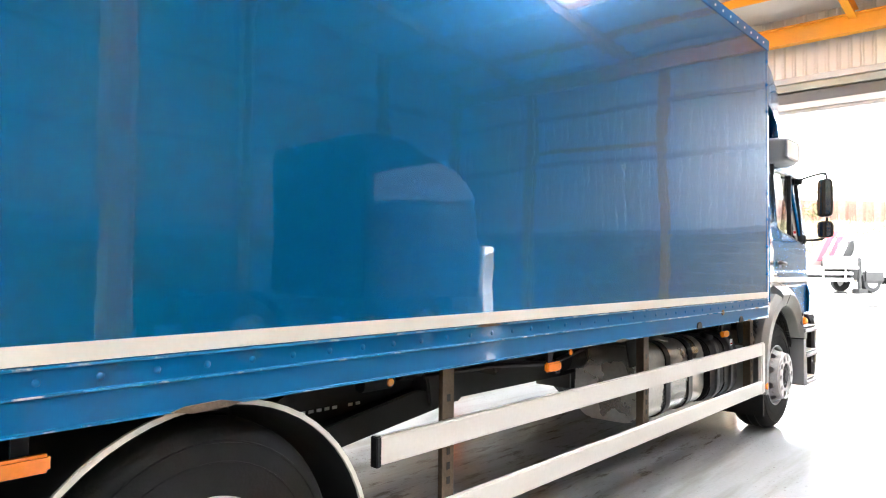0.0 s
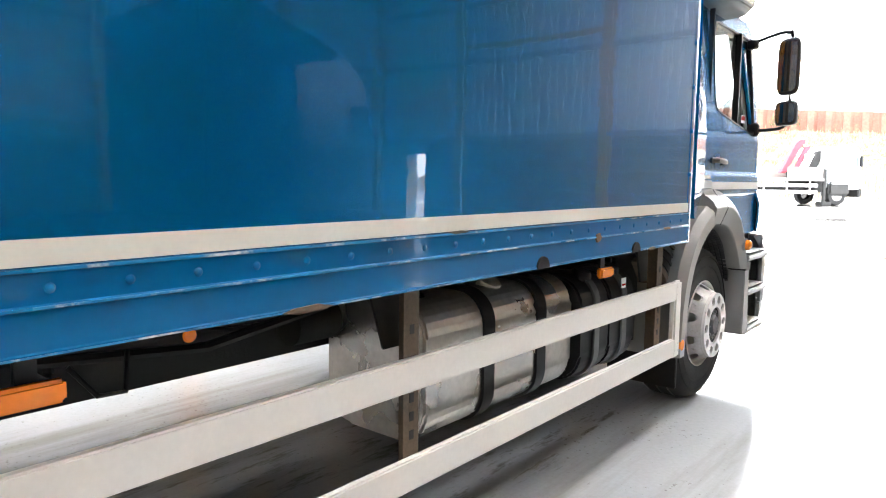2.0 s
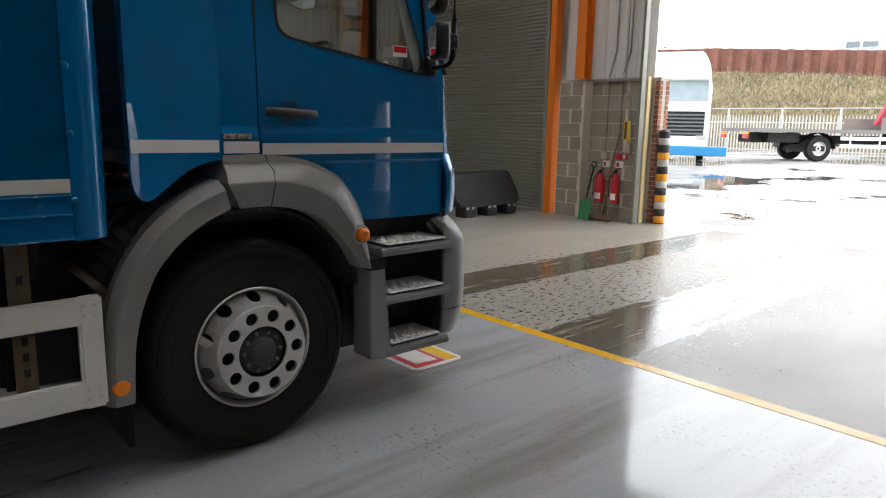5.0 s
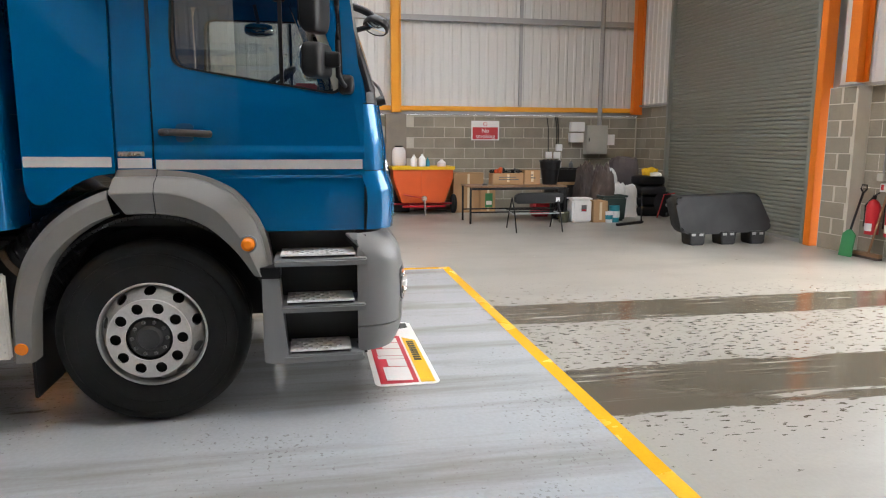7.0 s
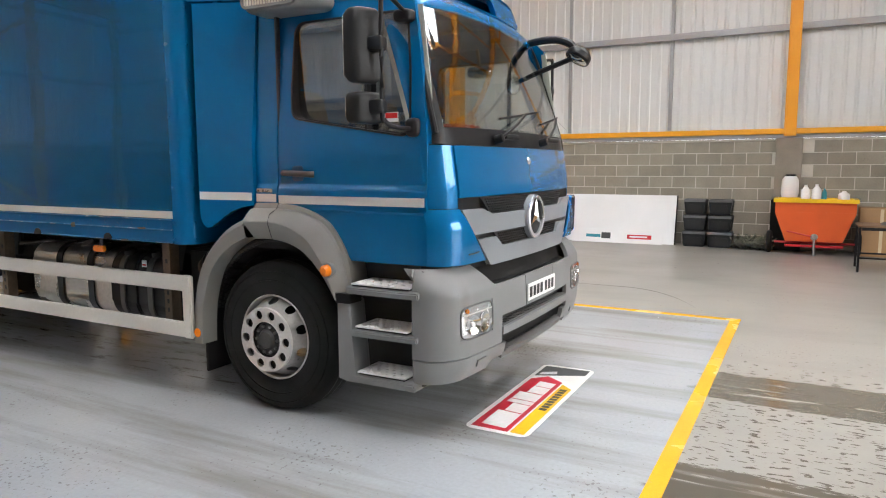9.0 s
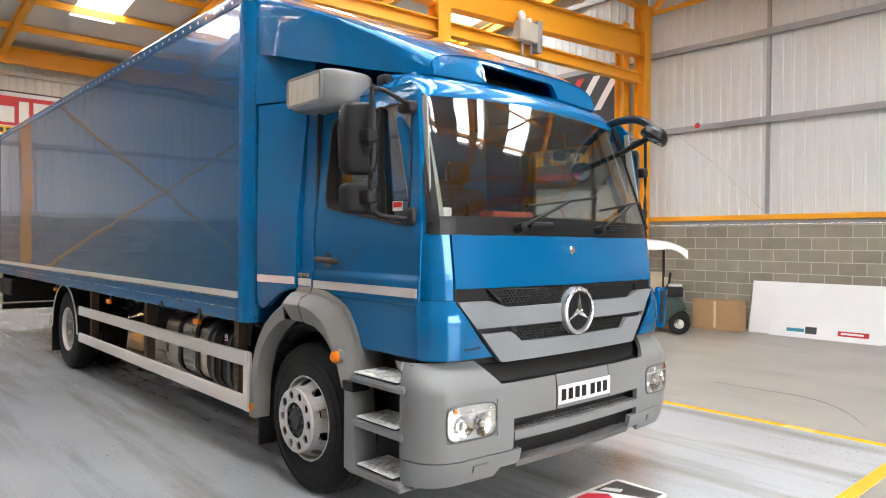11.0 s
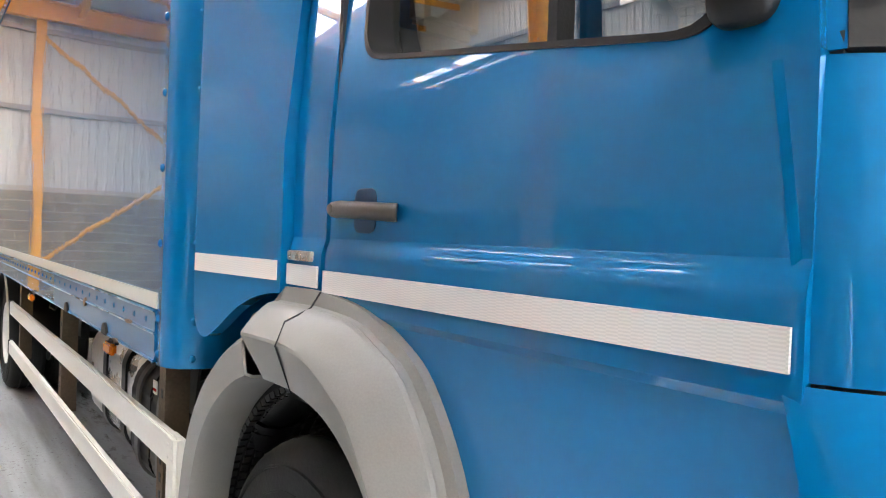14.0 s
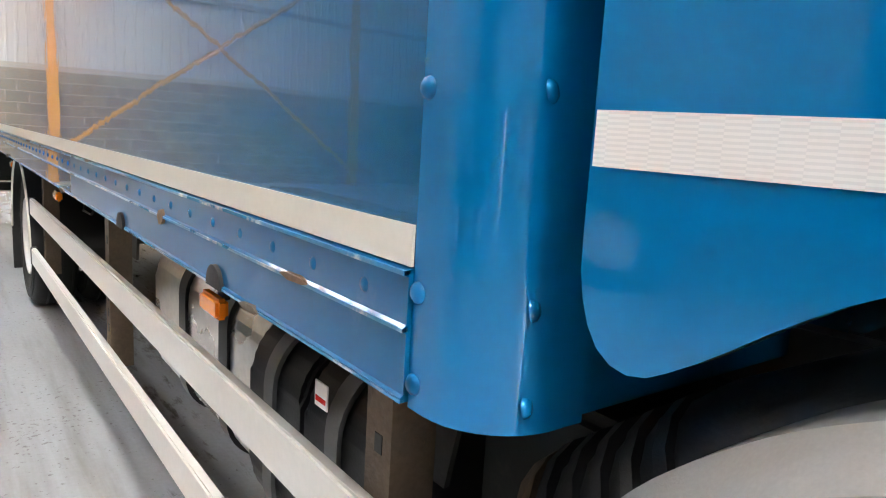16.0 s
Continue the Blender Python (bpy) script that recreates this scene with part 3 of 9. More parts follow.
# gantry of heavier sections beside the ridge
gy = 2.6
steel("gantry_column", i_beam((-12.42, gy, 0), (-12.42, gy, 6.75), 0.26, 0.26, (0, 1, 0)), "heavy orange gantry column")
steel("gantry_column", i_beam((-12.1, gy - 0.3, 0), (-12.1, gy - 0.3, 6.4), 0.22, 0.22, (0, 1, 0)), "heavy orange gantry column")
steel("gantry_column", i_beam((-6.55, gy, 0), (-6.55, gy, 7.4), 0.26, 0.26, (0, 1, 0)), "heavy orange gantry column")
steel("gantry_column", i_beam((3.2, gy, 0), (3.2, gy, 7.4), 0.26, 0.26, (0, 1, 0)), "heavy orange gantry column")
steel("gantry_beam", i_beam((-12.3, gy, 5.92), (-6.68, gy, 5.62), 0.5, 0.22), "deep orange gantry beam")
steel("gantry_beam", i_beam((-12.3, gy, 5.2), (-3.0, gy, 4.95), 0.22, 0.16), "orange gantry beam")
steel("gantry_beam", i_beam((-6.42, gy, 5.62), (3.1, gy, 5.62), 0.5, 0.22), "deep orange gantry beam")
steel("gantry_beam", i_beam((-12.6, gy, 6.85), (-4.0, gy, 7.0), 0.3, 0.18), "orange roof tie beam")
steel("brace", tube([(XW + 0.15, 2.7, 6.62), (XW + 0.15, 9.3, 6.75)], 0.05, 8), "orange tubular wall tie")
steel("brace", tube([(XW + 0.2, 2.8, 6.7), (-11.0, 5.6, 8.0)], 0.07, 8), "orange tubular brace")
steel("brace", tube([(XW + 0.2, 9.3, 6.75), (-11.0, 6.4, 8.0)], 0.05, 8), "orange tubular brace")

# rear wall
structure("wall_south", cuboid(XW, XE, YS - 0.25, YS - 0.006, 0, 2.36), MORTAR, "grey concrete block wall below white ribbed cladding", 0, "wall")
structure("wall_south_cladding", ribbed(XW, XE, 2.36, 6.7, south), CLAD, "white ribbed metal wall cladding", 0, "wall cladding")
for z in (4.08, 5.85):
    structure("trim", cuboid(XW, XE, YS + 0.032, YS + 0.1, z - 0.06, z + 0.06, 0.01), RAILG, "grey galvanised wall rail", 0, "wall rail")
steel("eaves_beam", i_beam((XW, YS + 0.3, 6.25), (XE, YS + 0.3, 6.25), 0.42, 0.2), "orange eaves beam")
for x in (-9.2, -5.9, -0.05, 6.9):
    steel("column", i_beam((x, YS + 0.2, 0), (x, YS + 0.2, 6.5), 0.2, 0.2, (0, 1, 0)), "orange painted steel wall column")
for x0_, z0_, x1_, z1_ in ((-0.05, 5.75, 6.9, 0.35), (6.9, 5.6, -0.05, 0.6)):
    steel("brace", tube([(x0_, YS + 0.22 + 0.01 * z1_, z0_), (x1_, YS + 0.22 + 0.01 * z1_, z1_)], 0.05, 8), "orange cross brace")

# wall behind the camera
structure("wall_east", cuboid(XE + 0.006, XE + 0.25, YS, YN, 0, 2.2), MORTAR, "grey concrete block wall below white ribbed cladding", 0, "wall")
structure("wall_east_cladding", ribbed(YS, YN, 2.2, 8.6, east), CLAD, "white ribbed metal wall cladding", 0, "wall cladding")
for z in (2.25, 4.05, 5.7):
    structure("trim", cuboid(XE - 0.1, XE - 0.032, YS, YN, z - 0.06, z + 0.06, 0.01), RAILG, "grey galvanised wall rail", 0, "wall rail")
for y in (-9.4, -3.4, 2.7, 7.8, 11.8, 14.6):
    steel("column", i_beam((XE - 0.2, y, 0), (XE - 0.2, y, 8.0 - abs(y - 2.7) * 0.11), 0.24, 0.2, (0, 1, 0)), "orange painted steel wall column")

# doorway wall: closed shutter, block pier, open doorway
DX0, DX1, DZ = -5.05, -0.3, 4.62
structure("wall_north_left", cuboid(XW, -11.14, YN + 0.006, YN + 0.3, 0, 2.26), MORTAR, "grey block wall beside the roller shutter", 0, "wall")
structure("wall_north_pier", cuboid(-6.62, DX0 - 0.06, YN + 0.056, YN + 0.3, 0, 2.25), MORTAR, "grey block pier between the doors", 0, "wall")
structure("wall_north_right", cuboid(DX1 + 0.06, 8.15, YN + 0.006, YN + 0.3, 0, 2.25), MORTAR, "grey block wall beside the doorway", 0, "wall")
structure("wall_north_right", cuboid(8.75, XE, YN + 0.006, YN + 0.3, 0, 2.25), MORTAR, "grey block wall beside the narrow opening", 0, "wall")
structure("wall_north_right", cuboid(8.15, 8.75, YN + 0.006, YN + 0.3, 2.0, 2.25), MORTAR, "lintel over the narrow opening", 0, "wall")
structure("wall_north_cladding", ribbed(XW, -11.14, 2.26, 6.7, north), CLAD, "white ribbed metal wall cladding", 0, "wall cladding")
structure("wall_north_cladding", ribbed(-6.62, DX0 - 0.02, 2.25, 6.7, north), CLAD, "white ribbed metal wall cladding", 0, "wall cladding")
structure("wall_north_cladding", ribbed(DX1, XE, 2.25, 6.7, north), CLAD, "white ribbed metal wall cladding", 0, "wall cladding")
structure("wall_north_cladding", ribbed(DX0 - 0.02, DX1, 5.36, 6.7, north), CLAD, "white ribbed cladding above the doorway", 0, "wall cladding")
structure("wall_north_cladding", ribbed(-11.14, -6.62, 5.1, 6.7, north), CLAD, "white ribbed cladding above the shutter", 0, "wall cladding")
structure("wall_north_outer", cuboid(XW - 0.3, DX0 - 0.06, YN + 0.31, YN + 0.36, 2.3, 6.8), WHITEP, "white outer wall cladding", 0, "wall cladding")
structure("wall_north_outer", cuboid(DX0 - 0.06, DX1 + 0.06, YN + 0.31, YN + 0.36, DZ + 0.4, 6.8), WHITEP, "white outer wall cladding", 0, "wall cladding")
structure("wall_north_outer", cuboid(8.75, XE + 0.3, YN + 0.31, YN + 0.36, 0, 2.3), WHITEP, "white outer wall cladding", 0, "wall cladding")
structure("wall_north_outer", cuboid(DX1 + 0.06, 8.15, YN + 0.31, YN + 0.36, 0, 2.3), WHITEP, "white outer wall cladding", 0, "wall cladding")
structure("wall_north_outer", cuboid(DX1 + 0.06, XE + 0.3, YN + 0.31, YN + 0.36, 2.302, 6.8), WHITEP, "white outer wall cladding", 0, "wall cladding")
structure("trim", cuboid(-6.62, DX0 - 0.06, YN - 0.03, YN + 0.05, 2.252, 2.29, 0.004), RAILG, "grey metal sill flashing above the blocks", 0, "flashing")
structure("trim", cuboid(XW, -11.14, YN - 0.05, YN + 0.05, 2.262, 2.31, 0.004), RAILG, "grey metal sill flashing", 0, "flashing")
structure("pilaster", cuboid(-6.62, -6.1, YN - 0.15, YN + 0.05, 0, 2.25), MORTAR, "grey block pilaster", 0, "pilaster")
steel("eaves_beam", i_beam((XW, YN - 0.32, 6.15), (XE, YN - 0.32, 6.15), 0.36, 0.2), "orange eaves beam")
steel("door_post", cuboid(-6.85, -6.72, YN - 0.2, YN - 0.02, 0, 6.0, 0.006), "deep orange steel door post beside the shutter", DEEPORANGE)
steel("door_post", i_beam((-6.16, YN - 0.14, 2.3), (-6.16, YN - 0.14, 6.0), 0.2, 0.18, (0, 1, 0)), "deep orange steel wall column above the pier", DEEPORANGE)
for x in (3.2, 6.87):
    steel("column", i_beam((x, YN - 0.18, 0), (x, YN - 0.18, 6.0), 0.2, 0.2, (0, 1, 0)), "orange painted steel wall column")
for z in (2.3, 4.05, 5.3):
    structure("trim", cuboid(DX1 + 0.1, XE, YN - 0.1, YN - 0.032, z - 0.06, z + 0.06, 0.01), RAILG, "grey galvanised wall rail", 0, "wall rail")
steel("brace", cuboid(3.3, 6.77, YN - 0.16, YN - 0.11, 4.3, 4.42), "orange steel wall rail")
# jambs and head of the doorway
structure("trim", cuboid(DX0 - 0.06, DX0 - 0.012, YN - 0.1, YN - 0.01, 0, DZ + 0.4, 0.004), SHUT, "dark grey steel shutter guide", 0, "door frame")
structure("trim", cuboid(DX0 - 0.06, DX0 - 0.028, YN - 0.008, YN + 0.055, 0, DZ + 0.4, 0.004), RAILG, "grey steel shutter guide", 0, "door frame")
structure("trim", cuboid(DX0 - 0.055, DX0 + 0.0, YN + 0.06, YN + 0.15, 0, 2.3, 0.004), material("cream_jamb", (0.75, 0.6, 0.32), 0.5), "cream painted door jamb strip", 0, "door frame")
structure("trim", cuboid(DX1 + 0.01, DX1 + 0.06, YN - 0.2, YN + 0.12, 0, DZ + 0.4, 0.004), RAILG, "grey steel shutter guide", 0, "door frame")
for z0, z1, dy, mt in ((DZ, DZ + 0.07, 0.1, RAILG), (DZ + 0.075, DZ + 0.2, 0.14, CLAD), (DZ + 0.21, DZ + 0.44, 0.05, DGREYP), (DZ + 0.45, DZ + 0.6, 0.12, SHUT), (DZ + 0.605, DZ + 0.73, 0.16, RAILG)):
    structure("lintel", cuboid(DX0 - 0.05, DX1 + 0.05, YN - dy, YN + 0.2, z0, z1, 0.006), mt, "grey steel housing of a raised roller shutter", 0, "door head")
BRICK = material("red_brick", (0.30, 0.12, 0.075), 0.85, 0.0, 0.2, 6, 70, 0.25, per_object=0.3)
structure("brick_jamb", cuboid(DX0 - 0.25, DX0 + 0.098, YN + 0.262, YN + 0.46, 0, 2.3), MORTAR, "red brick outer face of the doorway jamb", 0, "wall")


def shutter(x0, x1, z1):
    """A closed roller shutter of curved slats with recessed joints."""
    top = thing("roller_shutter", ((x0 + x1) / 2, YN - 0.05, 0), "closed grey-green steel roller shutter", "roller door", "", "structure")
    pitch = 0.066
    k = int(z1 / pitch)
    f = [(0.0, 0.0), (0.010, 0.016), (0.026, 0.021), (0.048, 0.018), (0.058, 0.004)]
    me = None
    for i in range(k):
        z = 0.05 + i * pitch
        if me is None:
            b = sheet(lambda u, v: (x0 + (x1 - x0) * u, YN - 0.06 - f[round(v * 4)][1], z + f[round(v * 4)][0]), 1, 4, 0.004)
            first = part("slat", b, SHUT, top, "", 0)
            me = first.data
            z_first = z
        else:
            s = new("slat", me)
            s.parent = top
            s.location = (0, 0, z - z_first)
    part("bottom_rail", cuboid(x0, x1, YN - 0.1, YN - 0.03, 0.0, 0.05, 0.006), RAILG, top)
    part("backing", cuboid(x0, x1, YN - 0.055, YN - 0.045, 0.02, z1), CHASSIS, top)
    part("guide", cuboid(x1, x1 + 0.08, YN - 0.16, YN - 0.02, 0, z1 + 0.2, 0.006), SHUT, top)
    part("guide", cuboid(x0 - 0.08, x0, YN - 0.16, YN - 0.02, 0, z1 + 0.2, 0.006), SHUT, top)
    part("housing", cuboid(x0 - 0.08, x1 + 0.08, YN - 0.4, YN - 0.02, z1 - 0.02, z1 + 0.45, 0.03), SHUT, top)


shutter(-11.06, -6.98, 4.65)

# roof with roof lights
def roof_z(y):
    return RIDGE - (RIDGE - EAVES) * abs(y - RIDGE_Y) / 12.3


# the rooflight at x 7.6 is unseen, added to brighten the east wall
SLOPES = [([-11.9, -8.0, -4.1, -0.2, 3.7, 7.6], (-7.2, 0.6), YS - 0.3, RIDGE_Y, {7.6: 0.6, 3.7: 0.75, -0.2: 0.75, -4.1: 1.4, -8.0: 1.4, -11.9: 1.3}),
          ([-8.0, -6.05, -4.1, -2.15, -0.2, 3.7], (4.9, 12.4), RIDGE_Y, YN + 0.4, {-8.0: 1.3, -6.05: 1.0, -4.1: 0.85, -2.15: 0.55, -0.2: 0.4, 3.7: 0.2})]
roof = bmesh.new()


def roof_piece(x0, x1, y0, y1):
    q = [(x0, y0), (x1, y0), (x1, y1), (x0, y1)]
    lo = [roof.verts.new((x, y, roof_z(y))) for x, y in q]
    hi = [roof.verts.new((x, y, roof_z(y) + 0.12)) for x, y in q]
    roof.faces.new(lo)
    roof.faces.new(hi[::-1])
    for i in range(4):
        roof.faces.new((lo[i], lo[(i + 1) % 4], hi[(i + 1) % 4], hi[i]))


for lights, (y0, y1), ya, yb, share in SLOPES:
    cuts = [XW - 0.3] + [v for c in lights for v in (c - 0.5, c + 0.5)] + [XE + 0.3]
    for i in range(len(cuts) - 1):
        for p, q in ((ya, yb),) if i % 2 == 0 else ((ya, y0), (y1, yb)):
            roof_piece(cuts[i], cuts[i + 1], p, q)
tagged(structure("ceiling", roof, ROOFM, "white lined pitched metal roof", 0, "roof"))
PANE = glass("rooflight_sheet", (0.97, 0.98, 1.0))
for lights, (y0, y1), ya, yb, share in SLOPES:
    ym = (y0 + y1) / 2
    for c in lights:
        b = sheet(lambda u, v: (c - 0.52 + 1.04 * u, y0 - 0.02 + (y1 - y0 + 0.04) * v, roof_z(y0 - 0.02 + (y1 - y0 + 0.04) * v) + 0.125), 1, 1, 0.006)
        p = structure("rooflight", b, PANE, "bright translucent roof light", 0, "roof light")
        p.visible_shadow = False
        lamp("daylight", "AREA", pose(c, ym, roof_z(ym) + 0.03, 7.87 if ym < 2.7 else -7.87), SKYLIGHT * share[c], (0.96, 0.98, 1.0), shape="RECTANGLE", size=0.96, size_y=y1 - y0 - 0.1)

for k in range(7):
    x = -12.5 + 3.3 * k
    if x > XE:
        break
    b = None
    for y0, y1 in ((YS + 0.2, RIDGE_Y), (RIDGE_Y, YN - 0.2)):
        b = i_beam((x, y0, roof_z(y0) - 0.3), (x, y1, roof_z(y1) - 0.3), 0.24, 0.14, bm=b)
    steel("rafter", b, "orange steel rafter")
    if k % 2 == 1:
        b = None
        for j in range(8):
            ya, yb = -9 + 3.0 * j, -9 + 3.0 * (j + 1)
            b = tube([(x, ya, roof_z(ya) - 0.4), (x + 1.6, (ya + yb) / 2, roof_z((ya + yb) / 2) - 0.45), (x + 3.2, yb, roof_z(yb) - 0.4)], 0.03, 6, b)
        steel("brace", b, "orange roof bracing")
for y in (-8.2, -6.6, -5.0, -3.4, -1.8, -0.2, 1.4, 4.0, 5.6, 7.2, 8.8, 10.4, 12.0, 13.6):
    steel("purlin", cuboid(XW, XE, y - 0.03, y + 0.03, roof_z(y) - 0.18, roof_z(y) - 0.02), "orange steel purlin")

# ---- the lorry ----
TC = -2.86          # its middle line
TRUCK = thing("lorry", (TC, 2.5, 0), "blue box lorry with grey bumper parked in the bay", "lorry")


def lx(u, y, z, s=1):
    return (TC + s * u, y, z)


# dirty disc, darker than the rim silver: its shading is put into the grey
DISCM = material("wheel_disc_shaded_grey", (0.34, 0.335, 0.32), 0.45, 0.2, 0.2, 7, 60, 0.06, 0, (0.08, 0.07, 0.06), 0.3)
HUBM = material("dark_hub", (0.05, 0.05, 0.05), 0.5, 0.2, 0.2, 10, 90, 0.1)
SEAM0 = material("notch_black", (0.006, 0.006, 0.006), 0.9)
# box body: side walls, front wall with rounded posts, roof, floor
BX, BY0, BY1, BZ0, BZ1 = 1.26, -3.2, 6.0, 1.074, 3.46
for s in (1, -1):
    b = sheet(lambda u, v: lx(BX - 0.002 + 0.0010 * math.sin(9 * v) * math.sin(17 * u), BY0 + 0.05 + (BY1 - BY0 - 0.05) * u, 1.235 + (BZ1 - 0.09 - 1.235) * v, s), 60, 24, 0.02)
    part("side_panel", b, BLUEBOX, TRUCK, "glossy blue box side wall")
    # reflective strip, ribbed trim and lip
    part("reflective_strip", cuboid(TC + s * BX, TC + s * (BX + 0.004), BY0 + 0.05, BY1 - 0.0, 1.238, 1.287), STRIPM, TRUCK, "cream reflective strip")
    prof = [(1.212, 0.0), (1.214, 0.012), (1.220, 0.017), (1.229, 0.017), (1.235, 0.012), (1.236, 0.0)]
    rail = part("side_rave", prism([(0.0, 1.074), (0.009, 1.074), (0.010, 1.080), (0.006, 1.083), (0.006, 1.158), (0.011, 1.161), (0.011, 1.165), (0.006, 1.169),
                                    (0.006, 1.226), (0.012, 1.229), (0.012, 1.234), (0.0, 1.236), (-0.03, 1.236), (-0.03, 1.074)],
                                   lambda u, v, w: lx(BX + u, w, v, s), BY0 + 0.05, BY1), BLUETRIM, TRUCK, "scuffed blue ribbed lower side rail", 0)
    for z0_, z1_, d_ in ((1.0735, 1.0775, 0.0106), (1.1605, 1.1655, 0.0125), (1.2285, 1.2345, 0.0135)):
        part("worn_edge", cuboid(TC + s * (BX + 0.004), TC + s * (BX + d_), BY0 + 0.05, BY1, z0_, z1_), WORN, rail, "ridge worn to bare metal", 0)
    head = lathe([(0.0, 0.0045), (0.005, 0.004), (0.009, 0.002), (0.0105, 0.0)], Matrix.Translation(lx(BX + 0.006, 5.9, 1.197, s)) @ pose(0, 0, 0, 0, 90 * s, 0), 10)
    first = part("rivet", head, BLUETRIM, rail)
    for k in range(1, 62):
        o = new("rivet", first.data)
        o.parent = rail
        o.location = (0, -0.147 * k, 0)
    # notches cut in the lip show as dark half rounds
    for y in (5.336, 4.51):
        part("notch", prism([(y + 0.042 * math.cos(radians(a)), 1.073 + 0.045 * math.sin(radians(a))) for a in range(0, 181, 15)], lambda u, v, w: lx(w, u, v, s), BX - 0.02, BX + 0.0145), SEAM0, rail, "half round notch in the lip")
    for y, z, w, h in ((5.52, 1.075, 0.09, 0.012), (4.95, 1.16, 0.05, 0.03), (3.4, 1.075, 0.16, 0.014), (2.2, 1.232, 0.2, 0.008), (0.9, 1.076, 0.22, 0.02), (5.7, 1.165, 0.1, 0.01), (4.0, 1.235, 0.1, 0.007)):
        part("chip", prism([(y - w / 2, z), (y - w * 0.2, z - h * 0.6), (y + w * 0.3, z - h * 0.4), (y + w / 2, z), (y + w * 0.2, z + h * 0.7), (y - w * 0.3, z + h * 0.5)], lambda u, v, q: lx(q, u, v, s), BX + 0.005, BX + 0.0138), RUSTY, rail, "bare chipped patch")
    # corner post, rounded
    R = 0.105
    arc = [(BX - R + R * math.cos(radians(a)), BY1 + 0.012 + R * math.sin(radians(a)) + 0.02) for a in range(0, 91, 10)]
    out = [(BX, BY1 + 0.002)] + arc + [(BX - R - 0.05, BY1 + 0.137), (BX - R - 0.05, BY1 + 0.1), (BX - R, BY1 + 0.1), (BX - 0.03, BY1 + 0.002)]
    post = part("corner_post", prism(out, lambda u, v, w: lx(u, v, w, s), 1.068, BZ1 - 0.1), BLUE, TRUCK, "rounded blue corner post")
    cap = lathe([(0.0, 0.008), (0.007, 0.0075), (0.012, 0.004), (0.0135, 0.0)], Matrix.Translation(lx(BX, BY1 + 0.012, 1.44, s)) @ pose(0, 0, 0, 0, 90 * s, 0), 12)
    r1 = part("rivet", cap, BLUETRIM, post)
    cap = lathe([(0.0, 0.008), (0.007, 0.0075), (0.012, 0.004), (0.0135, 0.0)], Matrix.Translation(lx(BX - 0.07, BY1 + 0.128, 1.44, s)) @ pose(0, 0, 0, -80, 0, 25 * s), 12)
    r2 = part("rivet", cap, BLUE, post)
    for z in (1.21, 1.10, 1.67, 1.9, 2.13, 2.36, 2.59, 2.82, 3.05, 3.25):
        for r in (r1, r2):
            o = new("rivet", r.data)
            o.parent = post
            o.location = (0, 0, z - 1.44)
    # roof edge cap with studs
    top = part("roof_rail", prism([(BX + 0.004, BZ1 - 0.11), (BX + 0.008, BZ1 - 0.03), (BX - 0.015, BZ1 - 0.006), (BX - 0.06, BZ1), (BX - 0.06, BZ1 - 0.02), (BX - 0.03, BZ1 - 0.11)],
                                  lambda u, v, w: lx(u, w, v, s), BY0, BY1 + 0.06), BLUETRIM, TRUCK, "blue roof edge rail with studs")
    st = lathe([(0.0, 0.006), (0.008, 0.005), (0.011, 0.0)], Matrix.Translation(lx(BX + 0.006, 5.9, BZ1 - 0.075, s)) @ pose(0, 0, 0, 0, 90 * s, 0), 8)
    st = part("stud", st, ALU, top)
    for k in range(1, 58):
        o = new("stud", st.data)
        o.parent = top
        o.location = (0, -0.155 * k, 0)
part("front_wall", cuboid(TC - BX + 0.1, TC + BX - 0.1, BY1 + 0.07, BY1 + 0.125, 1.068, BZ1 - 0.03, 0.004), BLUE, TRUCK, "blue box front wall")
for z in (1.35, 1.62):
    part("front_seam", cuboid(TC - BX + 0.11, TC + BX - 0.11, BY1 + 0.124, BY1 + 0.129, z, z + 0.006), BLUETRIM, TRUCK)
b = sheet(lambda u, v: lx(-BX + 0.03 + (2 * BX - 0.06) * u, BY1 + 0.10 + 0.04 * math.sin(math.pi / 2 * v), BZ1 - 0.09 + 0.09 * math.sin(math.pi / 2 * (1 - v)), 1), 20, 6, 0.01)
part("front_cap", b, BLUE, TRUCK)
part("roof_sheet", cuboid(TC - BX + 0.02, TC + BX - 0.02, BY0, BY1 + 0.1, BZ1 - 0.012, BZ1 - 0.002), ALU, TRUCK, "pale metal box roof")
part("load_floor", cuboid(TC - BX + 0.03, TC + BX - 0.03, BY0, BY1 + 0.1, 1.09, 1.2), CHASSIS, TRUCK)
part("rear_frame", cuboid(TC - BX, TC + BX, BY0 - 0.03, BY0 + 0.05, 1.07, BZ1 - 0.01, 0.006), BLUETRIM, TRUCK, "blue rear door frame")
# tail lift and under-run bar at the back
part("tail_lift", cuboid(TC - 1.2, TC + 1.2, BY0 - 0.12, BY0 - 0.035, 0.55, 1.06, 0.01), CHASSIS, TRUCK, "folded black tail lift")
part("underrun_bar", cuboid(TC - 1.2, TC + 1.2, BY0 - 0.2, BY0 - 0.1, 0.42, 0.52, 0.01), CHASSIS, TRUCK)
for s in (1, -1):
    part("tail_lamp", cuboid(TC + s * 0.9, TC + s * 1.2, BY0 - 0.16, BY0 - 0.122, 0.72, 0.86, 0.01), REDL, TRUCK, "red rear lamp")
    part("rear_bracket", cuboid(TC + s * 1.16, TC + s * 1.24, BY0 - 0.1, BY0 + 0.9, 0.72, 0.98, 0.01), CHASSIS, TRUCK)

